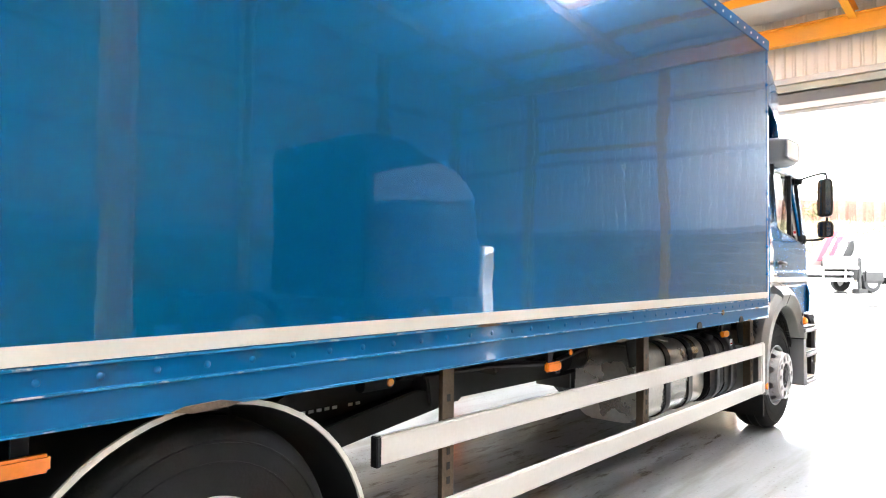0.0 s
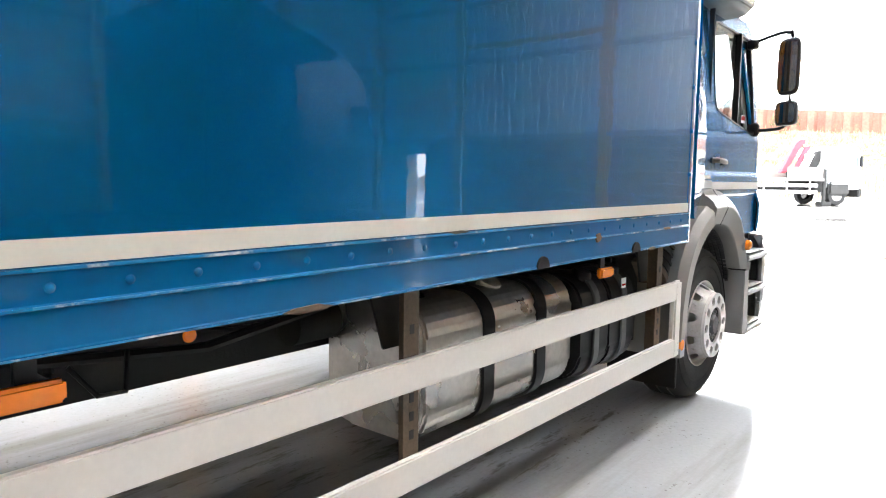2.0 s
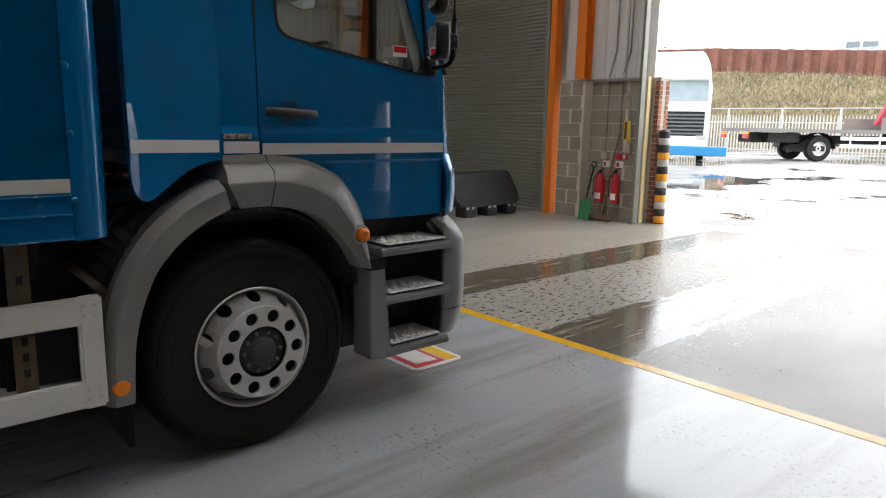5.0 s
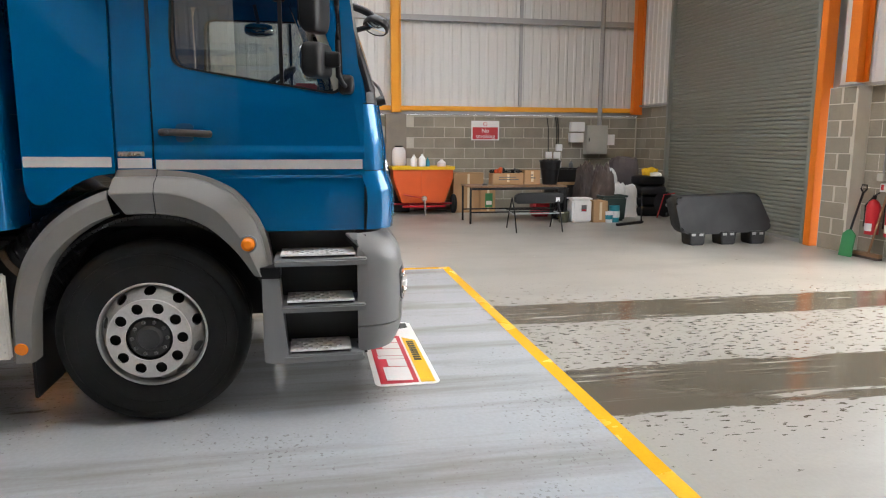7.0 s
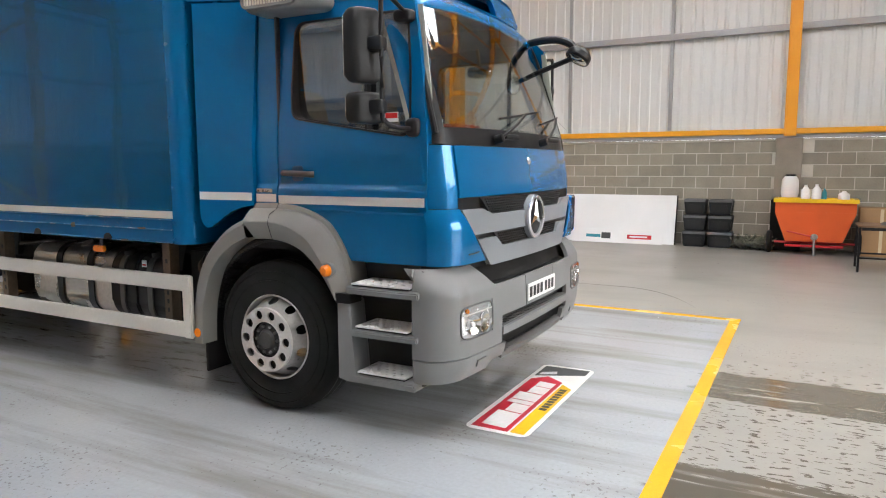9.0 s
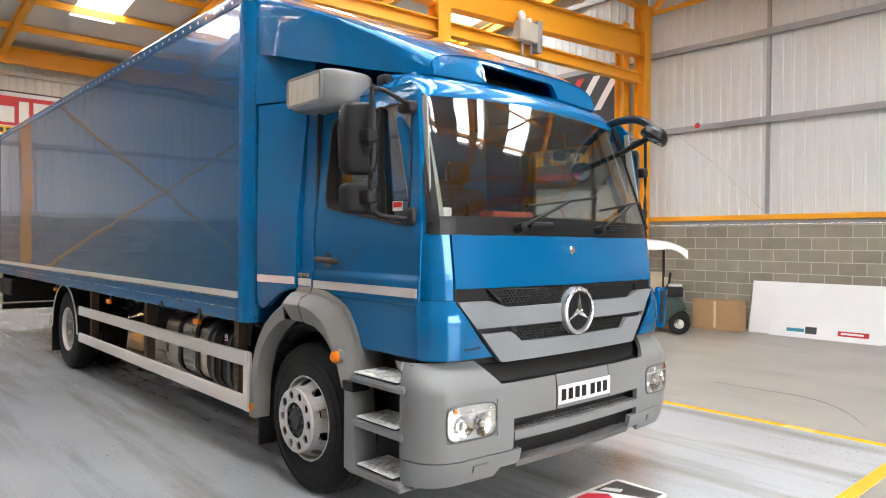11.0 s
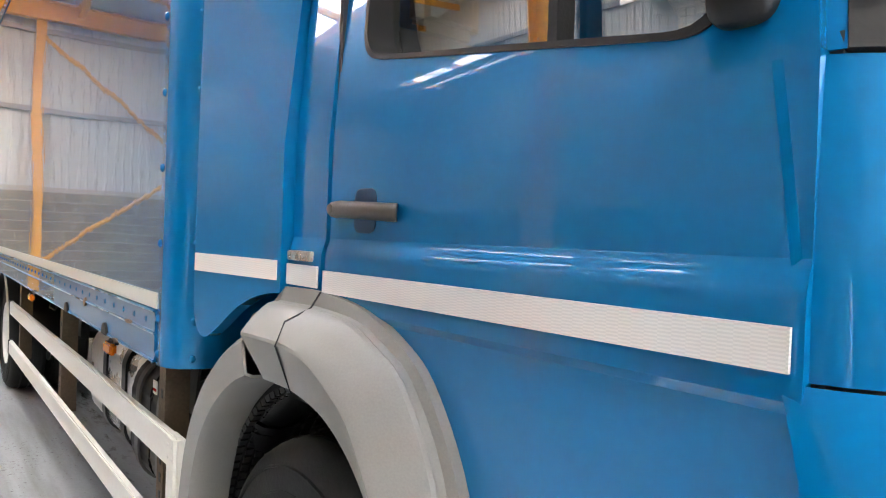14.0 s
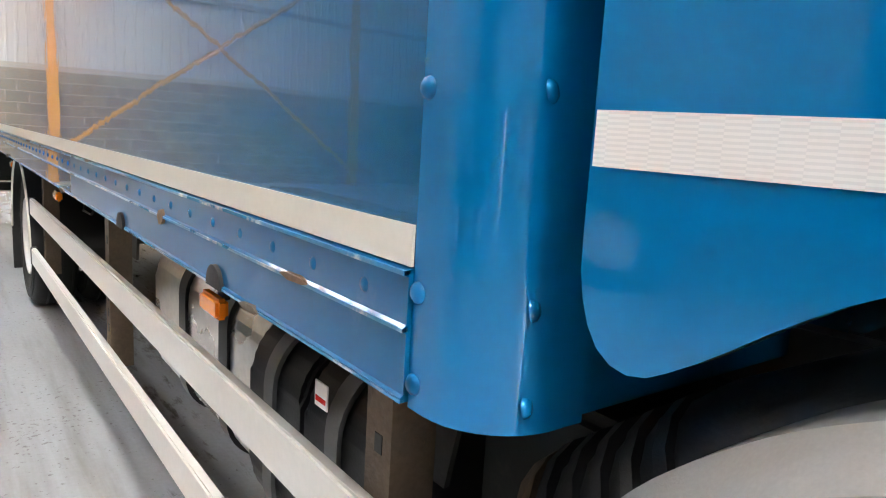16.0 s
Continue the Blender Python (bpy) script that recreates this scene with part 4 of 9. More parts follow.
# chassis rails, cross members, axles
for s in (1, -1):
    fr = part("frame_rail", prism([(0.42, 0.70), (0.36, 0.70), (0.36, 0.71), (0.412, 0.71), (0.412, 0.99), (0.36, 0.99), (0.36, 1.0), (0.42, 1.0)], lambda u, v, w: lx(u, w, v, s), BY0 + 0.1, 7.6), CHASSIS, TRUCK, "black chassis rail")
    part("subframe", cuboid(TC + s * 0.35, TC + s * 0.43, BY0 + 0.1, 6.0, 1.0, 1.09, 0.004), CHASSIS, TRUCK)
    part("leaf_spring", sheet(lambda u, v: lx(0.46 + 0.08 * v, 0.05 + 1.8 * u, 0.62 + 0.28 * (2 * u - 1) ** 2, s), 16, 1, 0.09), CHASSIS, TRUCK)
    # white patches stand in for the light through holes in the rail
    hole = part("bright_hole_patch", cuboid(TC + s * 0.421, TC + s * 0.4245, 1.797, 1.825, 0.774, 0.789), WHITEP, fr, "small white patch for a bright hole in the chassis rail")
    for k, y in enumerate((0.048, 0.096, 0.144, 0.192, 0.24, 0.34, 0.39, 0.62, 0.67, 0.72, 0.81, 0.86, 1.0, -0.75, -0.80)):
        o = new("bright_hole_patch", hole.data)
        o.parent = fr
        o.location = (0, y, 0)
for y in (-2.6, -1.0, 2.2, 3.4, 5.9, 7.4):
    part("cross_member", cuboid(TC - 0.37, TC + 0.37, y - 0.06, y + 0.06, 0.75, 0.95, 0.01), CHASSIS, TRUCK)
part("axle", tube([(TC - 0.9, 0.95, 0.5), (TC + 0.9, 0.95, 0.5)], 0.09, 12), CHASSIS, TRUCK)
part("axle", tube([(TC - 0.9, 6.73, 0.48), (TC + 0.9, 6.73, 0.48)], 0.07, 12), CHASSIS, TRUCK)
for s in (1, -1):
    part("spring_arm", prism([(1.1, 0.50), (2.7, 0.70), (2.72, 0.80), (2.5, 0.82), (1.1, 0.60)], lambda u, v, w: lx(w, u, v, s), 0.46, 0.54, None, 0.008), CHASSIS, TRUCK, "black spring leaf stack")
    part("spring_hanger", prism([(2.6, 0.72), (2.85, 0.72), (2.95, 0.98), (2.55, 0.98)], lambda u, v, w: lx(w, u, v, s), 0.43, 0.56, None, 0.01), CHASSIS, TRUCK)
part("differential", lathe([(0.0, -0.2), (0.15, -0.18), (0.21, 0), (0.15, 0.18), (0.0, 0.2)], Matrix.Translation((TC, 0.95, 0.5)) @ pose(0, 0, 0, 90), 16), CHASSIS, TRUCK)
part("prop_shaft", tube([(TC, 1.15, 0.56), (TC, 5.6, 0.72)], 0.06, 10), CHASSIS, TRUCK)
part("gearbox", cuboid(TC - 0.3, TC + 0.3, 5.5, 7.3, 0.55, 1.05, 0.06), CHASSIS, TRUCK)
part("engine", cuboid(TC - 0.42, TC + 0.42, 6.9, 7.8, 0.6, 1.1, 0.05), CHASSIS, TRUCK)


def wheel(x, y, r, s, width, dish, name="wheel"):
    """A road wheel that faces s; dish: how far the disc lies inside (+) or outside (-) the tyre's face."""
    m = Matrix.Translation((x, y, r)) @ pose(0, 0, 0, 0, 90 * s, 0)
    k = r / 0.51
    prof = [(0.272, -0.03), (0.278, 0.0), (0.32, 0.012), (0.40, 0.014), (0.452, 0.008), (0.475, 0.0), (0.492, -0.016), (0.505, -0.045), (0.51, -0.09)]
    prof = [(a * k, b) for a, b in prof]
    prof += [(a, -width - b) for a, b in prof[::-1]]
    t = lathe(prof, m, 56)
    w = part(name, t, RUBBER, TRUCK, "worn black lorry tyre")
    for ra in (0.385, 0.447):
        part("sidewall_rib", lathe([(ra * k - 0.004, 0.010), (ra * k - 0.002, 0.0165), (ra * k + 0.002, 0.0165), (ra * k + 0.004, 0.010)], m, 48), RUBBER, w)
    for g in (0.07, 0.14, 0.21):
        part("tread_groove", lathe([(0.5105 * k, -g), (0.512 * k, -g - 0.002), (0.512 * k, -g - 0.012), (0.5105 * k, -g - 0.014)], m, 48), BLACKP, w)
    rim = part("rim", lathe([(a * 0.962, b) for a, b in ((0.276, -0.02), (0.284, -0.004), (0.289, 0.006), (0.284, 0.010), (0.276, 0.004), (0.271, -0.02), (0.268, -0.05), (0.264, -0.14), (0.255, -0.2))], m, 48), WHEELM, w, "silver painted steel rim")
    # dished face with hand holes
    hole_r, holes = 0.236, 10
    def face(u, v, q):
        rr = math.hypot(u, v)
        if dish < 0:
            z = -0.045 + max(0.0, min(1.0, (0.260 - rr) / 0.054)) * (-dish + 0.035)
        else:
            z = -0.03 - max(0.0, min(1.0, (0.262 - rr) / 0.09)) * dish
        return m @ Vector((u, v, z + q))
    rings = [[((hole_r + 0.018 * math.cos(t_)) * math.cos(2 * math.pi * j / holes + 0.13 * math.sin(t_)), (hole_r + 0.018 * math.cos(t_)) * math.sin(2 * math.pi * j / holes + 0.13 * math.sin(t_))) for t_ in [2 * math.pi * i / 10 for i in range(10)]] for j in range(holes)]
    part("wheel_disc", holed(ring(0, 0, 0.262, 60), rings + [ring(0, 0, 0.204, 48)], face, -0.008, 0), DISCM, w)
    nuts = [ring(0.163 * math.cos(2 * math.pi * (j + 0.5) / 10), 0.163 * math.sin(2 * math.pi * (j + 0.5) / 10), 0.029, 14) for j in range(10)]
    if dish < 0:
        part("wheel_cover", holed(ring(0, 0, 0.206, 48), nuts + [ring(0, 0, 0.116, 32)], face, -0.002, 0.012), WHEELM, w, "silver stud ring with ten holes")
        part("cover_edge", lathe([(0.206, 0.0 + (-dish) - 0.0), (0.209, -dish - 0.04), (0.212, -dish - 0.06)], m, 48), WHEELM, w)
        part("hub_back", lathe([(0.0, -dish - 0.045), (0.2, -dish - 0.04), (0.2, -dish - 0.06)], m, 24), CHASSIS, w)
        part("hub_cap", lathe([(0.0, -dish + 0.008), (0.052, -dish + 0.006), (0.066, -dish - 0.012), (0.100, -dish - 0.02), (0.112, -dish - 0.035)], m, 24), HUBM, w, "dull dark hub")
        nz, nr = -dish - 0.016, 0.086
    else:
        part("hub_back", lathe([(0.0, -0.03 - dish), (0.2, -0.03 - dish), (0.2, -0.05 - dish)], m, 24), WHEELM, w)
        part("hub_cap", lathe([(0.0, 0.06 - dish), (0.08, 0.055 - dish), (0.1, 0.02 - dish), (0.115, -0.03 - dish)], m, 24), CHASSIS, w, "black hub")
        nz, nr = -0.025 - dish, 0.142
    first_nut = None
    for j in range(10):
        a = 2 * math.pi * (j + 0.5) / 10
        p = m @ Vector((nr * math.cos(a), nr * math.sin(a), 0))
        if first_nut is None:
            mm = m @ Matrix.Translation((nr * math.cos(a), nr * math.sin(a), nz))
            first_nut = part("wheel_nut", lathe([(0.0, 0.016), (0.009, 0.014), (0.011, 0.0)], mm, 6), DGREYP, w)
            p0 = p
        else:
            o = new("wheel_nut", first_nut.data)
            o.parent = w
            o.location = p - p0
    return w


for s in (1, -1):
    wheel(TC + s * 1.12, 6.73, 0.492, s, 0.27, -0.088)
    wheel(TC + s * 1.17, 0.95, 0.505, s, 0.25, 0.13)
    wheel(TC + s * 0.84, 0.95, 0.505, s, 0.25, 0.13)

# rear mudguards
for s in (1, -1):
    b = sheet(lambda u, v: lx(1.22 - 0.6 * v, 0.95 - 0.62 * math.cos(math.pi * (0.02 + 0.96 * u)), 0.46 + 0.62 * math.sin(math.pi * (0.02 + 0.96 * u)), s), 28, 2, 0.015)
    mg = part("rear_mudguard", b, BLACKP, TRUCK, "black plastic rear mudguard")
    b = sheet(lambda u, v: lx(1.225, 0.95 - (0.604 + 0.017 * v) * math.cos(math.pi * (0.02 + 0.96 * u)), 0.46 + (0.604 + 0.017 * v) * math.sin(math.pi * (0.02 + 0.96 * u)), s), 28, 1, 0.012)
    part("edge_strip", b, STRIPM, mg, "pale edge of the mudguard")
    part("mud_flap", cuboid(TC + s * 0.62, TC + s * 1.22, 0.3, 0.32, 0.15, 0.5, 0.004), BLACKP, TRUCK)

# side guard of two rails on posts
for s in (1, -1):
    g = part("side_guard", cuboid(TC + s * 1.19, TC + s * 1.22, 1.62, 6.045, 0.745, 0.85, 0.006), GUARDM, TRUCK, "pale grey two-rail side guard")
    part("lower_rail", cuboid(TC + s * 1.19, TC + s * 1.22, 1.62, 6.045, 0.425, 0.53, 0.006), GUARDM, g)
    ep = part("end_plate", cuboid(TC + s * 1.185, TC + s * 1.222, 6.0, 6.085, 0.42, 0.853, 0.01), GUARDM, g)
    for z in (0.46, 0.5, 0.78, 0.82):
        for y in (6.02, 6.06):
            part("rivet", lathe([(0, 0.003), (0.005, 0.002), (0.006, 0)], Matrix.Translation((TC + s * 1.222, y, z)) @ pose(0, 0, 0, 0, 90 * s, 0), 8), ALU, ep)
    part("end_cap", cuboid(TC + s * 1.186, TC + s * 1.224, 1.6, 1.625, 0.74, 0.855, 0.004), BLACKP, g)
    part("end_cap", cuboid(TC + s * 1.186, TC + s * 1.224, 1.6, 1.625, 0.42, 0.535, 0.004), BLACKP, g)
    for y in (2.03, 3.87, 5.83):
        p = part("guard_post", prism([(1.19, y - 0.035), (1.19, y + 0.035), (1.11, y + 0.035), (1.11, y + 0.028), (1.182, y + 0.028), (1.182, y - 0.035)], lambda u, v, w: lx(u, v, w, s), 0.44, 1.08), RUSTY, g, "rusty steel guard post")
        for z in (0.58, 0.64, 0.7, 0.92):
            part("slot", cuboid(TC + s * 1.1895, TC + s * 1.1915, y - 0.008, y + 0.012, z, z + 0.03), CHASSIS, p)
        if y > 3:
            part("hanger_plate", prism([(y - 0.1, 1.08), (y + 0.1, 1.08), (y + 0.05, 0.86), (y - 0.03, 0.86)], lambda u, v, w: lx(w, u, v, s), 1.09, 1.1), CHASSIS, g)

# fuel tank, urea tank and air tanks
sec = rounded(0.56, 1.07, 0.45, 0.965, 0.13, 8)
tank = part("fuel_tank", prism(sec, lambda u, v, w: lx(u, w, v, 1), 4.08, 5.10, None, 0.012), TANKM, TRUCK, "brushed aluminium fuel tank with black straps")
for y in (4.445, 4.83):
    outer, inner = rounded(0.552, 1.08, 0.44, 0.975, 0.135, 8), rounded(0.562, 1.068, 0.452, 0.963, 0.128, 8)
    part("strap", holed(outer, [inner], lambda u, v, w: lx(u, w, v, 1), y - 0.035, y + 0.035), BLACKP, tank, "black tank strap")
part("filler_cap", lathe([(0.0, 0.05), (0.05, 0.045), (0.052, 0.0)], Matrix.Translation(lx(0.93, 4.62, 0.94)) @ pose(0, 0, 0, 0, 25, 0), 18), STRIPM, tank, "grey filler cap")
part("end_face", prism(rounded(0.575, 1.055, 0.465, 0.95, 0.12, 8), lambda u, v, w: lx(u, w, v, 1), 4.065, 4.082), TANKM, tank)
for y, r in ((5.26, 0.11), (5.56, 0.11)):
    a = part("air_tank", prism(rounded(0.78, 1.112, 0.45, 0.953, 0.14, 8), lambda u, v, w: lx(u, w, v, 1), y - r - 0.03, y + r + 0.03, None, 0.012), BLACKP, TRUCK, "black plastic reservoir")
    part("band", holed(rounded(0.77, 1.125, 0.44, 0.965, 0.15, 8), [rounded(0.78, 1.115, 0.45, 0.955, 0.145, 8)], lambda u, v, w: lx(u, w, v, 1), y - 0.025, y + 0.025), DGREYP, a, "dark strap")
    part("neck", lathe([(0.045, 0.25), (0.05, 0.33), (0.04, 0.35), (0, 0.35)], Matrix.Translation(lx(0.93, y, 0.64)) @ pose(0, 0, 0, 0, 18, 0), 16), BLACKP, a)
part("warning_tag", cuboid(TC + 1.127, TC + 1.130, 5.50, 5.55, 0.865, 0.915), WHITEP, TRUCK, "small white warning label")
part("tag_text", cuboid(TC + 1.130, TC + 1.1315, 5.505, 5.545, 0.876, 0.886), REDL, TRUCK)
part("air_line", tube([lx(0.75, 3.9, 0.95), lx(0.8, 3.4, 0.9), lx(0.72, 2.9, 0.93), lx(0.6, 2.5, 0.9)], 0.016, 6), BLACKP, TRUCK)
part("bracket_box", cuboid(TC + 0.45, TC + 0.7, 3.0, 3.3, 0.86, 1.0, 0.02), CHASSIS, TRUCK)
part("air_tank", lathe([(0.0, -0.4), (0.1, -0.38), (0.13, -0.3), (0.13, 0.3), (0.1, 0.38), (0, 0.4)], Matrix.Translation(lx(-0.75, 3.0, 0.75)) @ pose(0, 0, 0, 90), 20), CHASSIS, TRUCK)
part("far_box", cuboid(TC - 1.1, TC - 0.55, 4.2, 5.2, 0.5, 0.98, 0.03), CHASSIS, TRUCK)
for k, (y, u, z, r) in enumerate(((3.95, 0.6, 0.86, 0.075), (2.5, 0.5, 0.93, 0.05), (2.2, 0.55, 0.9, 0.04))):
    part("brake_valve", lathe([(0, -0.12), (r, -0.1), (r, 0.1), (r * 0.6, 0.12), (0, 0.12)], Matrix.Translation(lx(u, y, z)) @ AXIS_Y, 16), CHASSIS, TRUCK, "black brake valve")
for a_, b_, z_ in ((1.9, 3.6, 0.9), (2.3, 3.9, 0.86)):
    part("air_line", tube([lx(0.46, a_ + (b_ - a_) * k / 8, z_ + 0.035 * math.sin(2.3 * k)) for k in range(9)], 0.013, 6), BLACKP, TRUCK)
part("wiring_loop", tube([lx(1.1, 2.9, 1.0), lx(1.12, 2.95, 0.93), lx(1.1, 3.02, 0.92), lx(1.05, 3.05, 1.0)], 0.006, 6), BLACKP, TRUCK)
# amber side markers
for y in (5.15, 2.79, 0.45):
    for s in (1, -1):
        part("marker_bracket", cuboid(TC + s * 1.18, TC + s * 1.195, y - 0.02, y + 0.02, 1.0, 1.075), BLACKP, TRUCK)
        part("side_marker", cuboid(TC + s * 1.196, TC + s * 1.225, y - 0.062, y + 0.062, 0.965, 1.012, 0.008), AMBER, TRUCK, "amber side marker lamp")
part("reflector", lathe([(0.0, 0.006), (0.016, 0.005), (0.019, 0)], Matrix.Translation(lx(1.06, 1.82, 1.01)) @ pose(0, 0, 0, 0, 90, 0), 16), AMBER, TRUCK, "round amber reflector")
part("reflector", lathe([(0.0, 0.006), (0.016, 0.005), (0.019, 0)], Matrix.Translation(lx(1.06, 3.2, 1.01)) @ pose(0, 0, 0, 0, 90, 0), 16), AMBER, TRUCK, "round amber reflector")

duct = [lx(1.0, 6.10, 0.86), lx(1.0, 6.2, 0.93), lx(0.99, 6.32, 1.04), lx(0.97, 6.46, 1.12), lx(0.93, 6.62, 1.16), lx(0.85, 6.8, 1.17)]
part("air_duct", tube(duct, 0.12, 18), BLACKP, TRUCK, "black rubber air duct")
part("hose_clamp", tube([lx(1.0, 6.085, 0.85), lx(1.0, 6.11, 0.872)], 0.127, 20), RUSTY, TRUCK, "rusty hose clamp")
for k in range(5):
    a_, b_ = Vector(lx(1.0, 6.12 + 0.04 * k, 0.885 + 0.03 * k)), Vector(lx(1.0, 6.135 + 0.04 * k, 0.897 + 0.03 * k))
    part("hose_rib", tube([a_, b_], 0.126, 18), BLACKP, TRUCK)
part("battery_tray", cuboid(TC - 1.1, TC + 0.95, 5.78, 6.12, 0.45, 1.0, 0.02), CHASSIS, TRUCK, "black steps and lines behind the cab")
for s in (1, -1):
    part("inner_guard", cuboid(TC + s * 0.55, TC + s * 0.6, 5.85, 7.4, 0.45, 1.12), CHASSIS, TRUCK)

# ---- the cab ----
LINING = material("cab_lining", (0.36, 0.38, 0.34), 0.7, 0.0, 0.1, 6, 120, 0.1)
# near-black for the body seams and for shade painted under the step treads
SEAM_SHADE = material("dark_seam_and_shade", (0.01, 0.012, 0.016), 0.7)
SEATM = material("dark_seat_cloth", (0.03, 0.03, 0.034), 0.9, 0.0, 0.2, 12, 200, 0.2)
MIRRORM = material("mirror_glass", (0.85, 0.87, 0.88), 0.03, 1.0, 0.01, 3, 50, 0.0, rough_vary=0.01)
STEPB = material("step_back_black", (0.030, 0.030, 0.030), 0.55, 0.0, 0.2, 3, 150, 0.05)
LAMPM = material("lamp_reflector", (0.80, 0.81, 0.82), 0.22, 0.6, 0.05, 20, 90, 0.0)
MESHM = material("grille_mesh", (0.008, 0.008, 0.009), 0.45)
SATIN = material("satin_silver", (0.50, 0.51, 0.52), 0.3, 0.75, 0.03, 5, 90, 0.0)
WEBM = material("grille_web", (0.012, 0.012, 0.013), 0.5)


def plan(t, grow=0.0):
    """The cab's outline in plan, t from -1 to 1 round its front."""
    q, sg = abs(t), 1 if t >= 0 else -1
    if q <= 0.75:
        l = 0.92 * q / 0.75
        y = 8.03 - 0.05 * (l / 0.92) ** 2
    else:
        a = (q - 0.75) / 0.25 * math.pi / 2
        l, y = 0.92 + 0.185 * math.sin(a), 7.98 - 0.165 * (1 - math.cos(a))
    return sg * l * (1 + grow), y + grow * 0.9


def t_of(l):
    q = abs(l)
    t = 0.75 * q / 0.92 if q <= 0.92 else 0.75 + 0.25 * math.asin(min(1, (q - 0.92) / 0.185)) / (math.pi / 2)
    return t if l >= 0 else -t


def lean(z):
    """How far the front lies back at the height z."""
    if z < 1.45:
        return 0.012 * (1.45 - z) / 0.45
    if z < 1.78:
        return -0.045 * (z - 1.45) / 0.33
    return -0.045 - 0.235 * ((z - 1.78) / 0.69) ** 1.08


def inward(z):
    return 1.0 if z < 1.7 else 1 - 0.055 * ((z - 1.7) / 0.8)


def skin(t, z, out=0.0):
    l, y = plan(t)
    return lx(l * inward(z) + out * 0.7 * max(-1, min(1, t * abs(t) ** 3)), y + lean(z) + out, z)


def front_strip(name, l0, l1, zlow, zhigh, mat, out=0.0, thick=0.012, parent=None, label="", nu=24, nv=6):
    """A panel on the curved front between two heights, which may vary across it."""
    t0, t1 = t_of(l0), t_of(l1)
    def f(u, v):
        t = t0 + (t1 - t0) * u
        l = plan(t)[0]
        a = zlow(l) if callable(zlow) else zlow
        b_ = zhigh(l) if callable(zhigh) else zhigh
        return skin(t, a + (b_ - a) * v, out)
    return part(name, sheet(f, nu, nv, thick), mat, parent or TRUCK, label)


def pillow(centre, half, power=4.0, shear=0.0, s=1):
    """A box with full round edges, like a moulded housing."""
    def sp(a):
        return math.copysign(abs(a) ** (2 / power), a)
    def f(u, v):
        a, b_ = 2 * math.pi * u, math.pi * (v - 0.5)
        du = half[0] * sp(math.cos(b_)) * sp(math.cos(a))
        return lx(centre[0] + du, centre[1] + half[1] * sp(math.cos(b_)) * sp(math.sin(a)) - shear * du, centre[2] + half[2] * sp(math.sin(b_)), s)
    bm = sheet(f, 32, 20)
    bmesh.ops.remove_doubles(bm, verts=bm.verts, dist=0.0004)
    bmesh.ops.recalc_face_normals(bm, faces=bm.faces)
    return bm


# front panels
front_strip("front_panel", -0.965, 0.965, 1.402, 1.695, BLUE, 0.006, 0.014, label="glossy blue front service flap")
for s in (1, -1):
    front_strip("corner_panel", s * 0.975, s * 1.104, 1.343, 1.695, BLUE, 0.0, 0.014, label="rounded blue cab corner panel", nu=14)
    def edge(z):
        return 0.965 if z > 1.34 else 0.68 + 0.285 * ((z - 1.0) / 0.34) ** 0.75
    # lower corner flap with a slanting inner edge
    def f(u, v, s=s):
        z = 1.025 + 0.315 * v
        l0 = edge(z) + 0.008
        t0, t1 = t_of(l0), 1.0
        p = skin(s * (t0 + (t1 - t0) * u), z, 0.008 + 0.022 * min(1.0, (1 - v) / 0.3) + 0.012 * math.sin(math.pi * v))
        return p
    part("corner_flap", sheet(f, 16, 10, 0.014), BLUE, TRUCK, "blue lower corner panel")
    part("flap_seam", tube([skin(s * t_of(0.82), 1.085, 0.036), skin(s * t_of(0.87), 1.08, 0.037), skin(s * t_of(0.93), 1.08, 0.037)], 0.005, 6), SEAM_SHADE, TRUCK)
vane = part("corner_vane", prism(rounded(-1.205, -1.095, 1.035, 1.335, 0.03, 4), lambda u, v, w: lx(u - 0.06 * (v - 1.03), w, v), 7.93, 7.97, None, 0.006), BLUE, TRUCK, "blue corner air vane with black slots")
for z_ in (1.065, 1.15, 1.235):
    part("slot", prism(rounded(-1.175, -1.115, z_, z_ + 0.075, 0.012, 3), lambda u, v, w: lx(u - 0.06 * (v - 1.03), w, v), 7.968, 7.973), BLACKP, vane, "black slot")
part("front_core", sheet(lambda u, v: skin(-1 + 2 * u, 0.98 + 0.74 * v, -0.03), 40, 6, 0.01), BLACKP, TRUCK)
for sg_ in (1, -1):
    front_strip("black_strip", sg_ * 0.745, sg_ * 0.965, 1.335, 1.398, BLACKP, -0.004, 0.01)
for zl, zh, wl, wh in ((1.29, 1.398, 0.62, 0.74), (1.088, 1.188, 0.50, 0.59)):
    cells = []
    for i in range(int((zh - zl - 0.012) / 0.0155)):
        z = zl + 0.014 + i * 0.0155
        w = wl + (wh - wl) * (z - zl) / (zh - zl) - 0.018
        for j in range(-30, 31):
            l = 0.029 * (j + 0.5 * (i % 2))
            if abs(l) < w:
                cells.append([(l - 0.0125, z), (l - 0.006, z - 0.0058), (l + 0.006, z - 0.0058), (l + 0.0125, z), (l + 0.006, z + 0.0058), (l - 0.006, z + 0.0058)])
    g = part("grille", holed([(-wl, zl), (wl, zl), (wh, zh), (-wh, zh)], cells, lambda u, v, w: skin(t_of(u), v, w), -0.006, 0.005), WEBM, TRUCK, "black honeycomb grille", 0)
    front_strip("grille_back", -wh, wh, zl, zh, MESHM, -0.022, 0.005, g)


def lower_edge(l):
    q = abs(l)
    return 0.985 if q < 0.66 else 0.985 + (q - 0.66) / 0.3 * 0.35


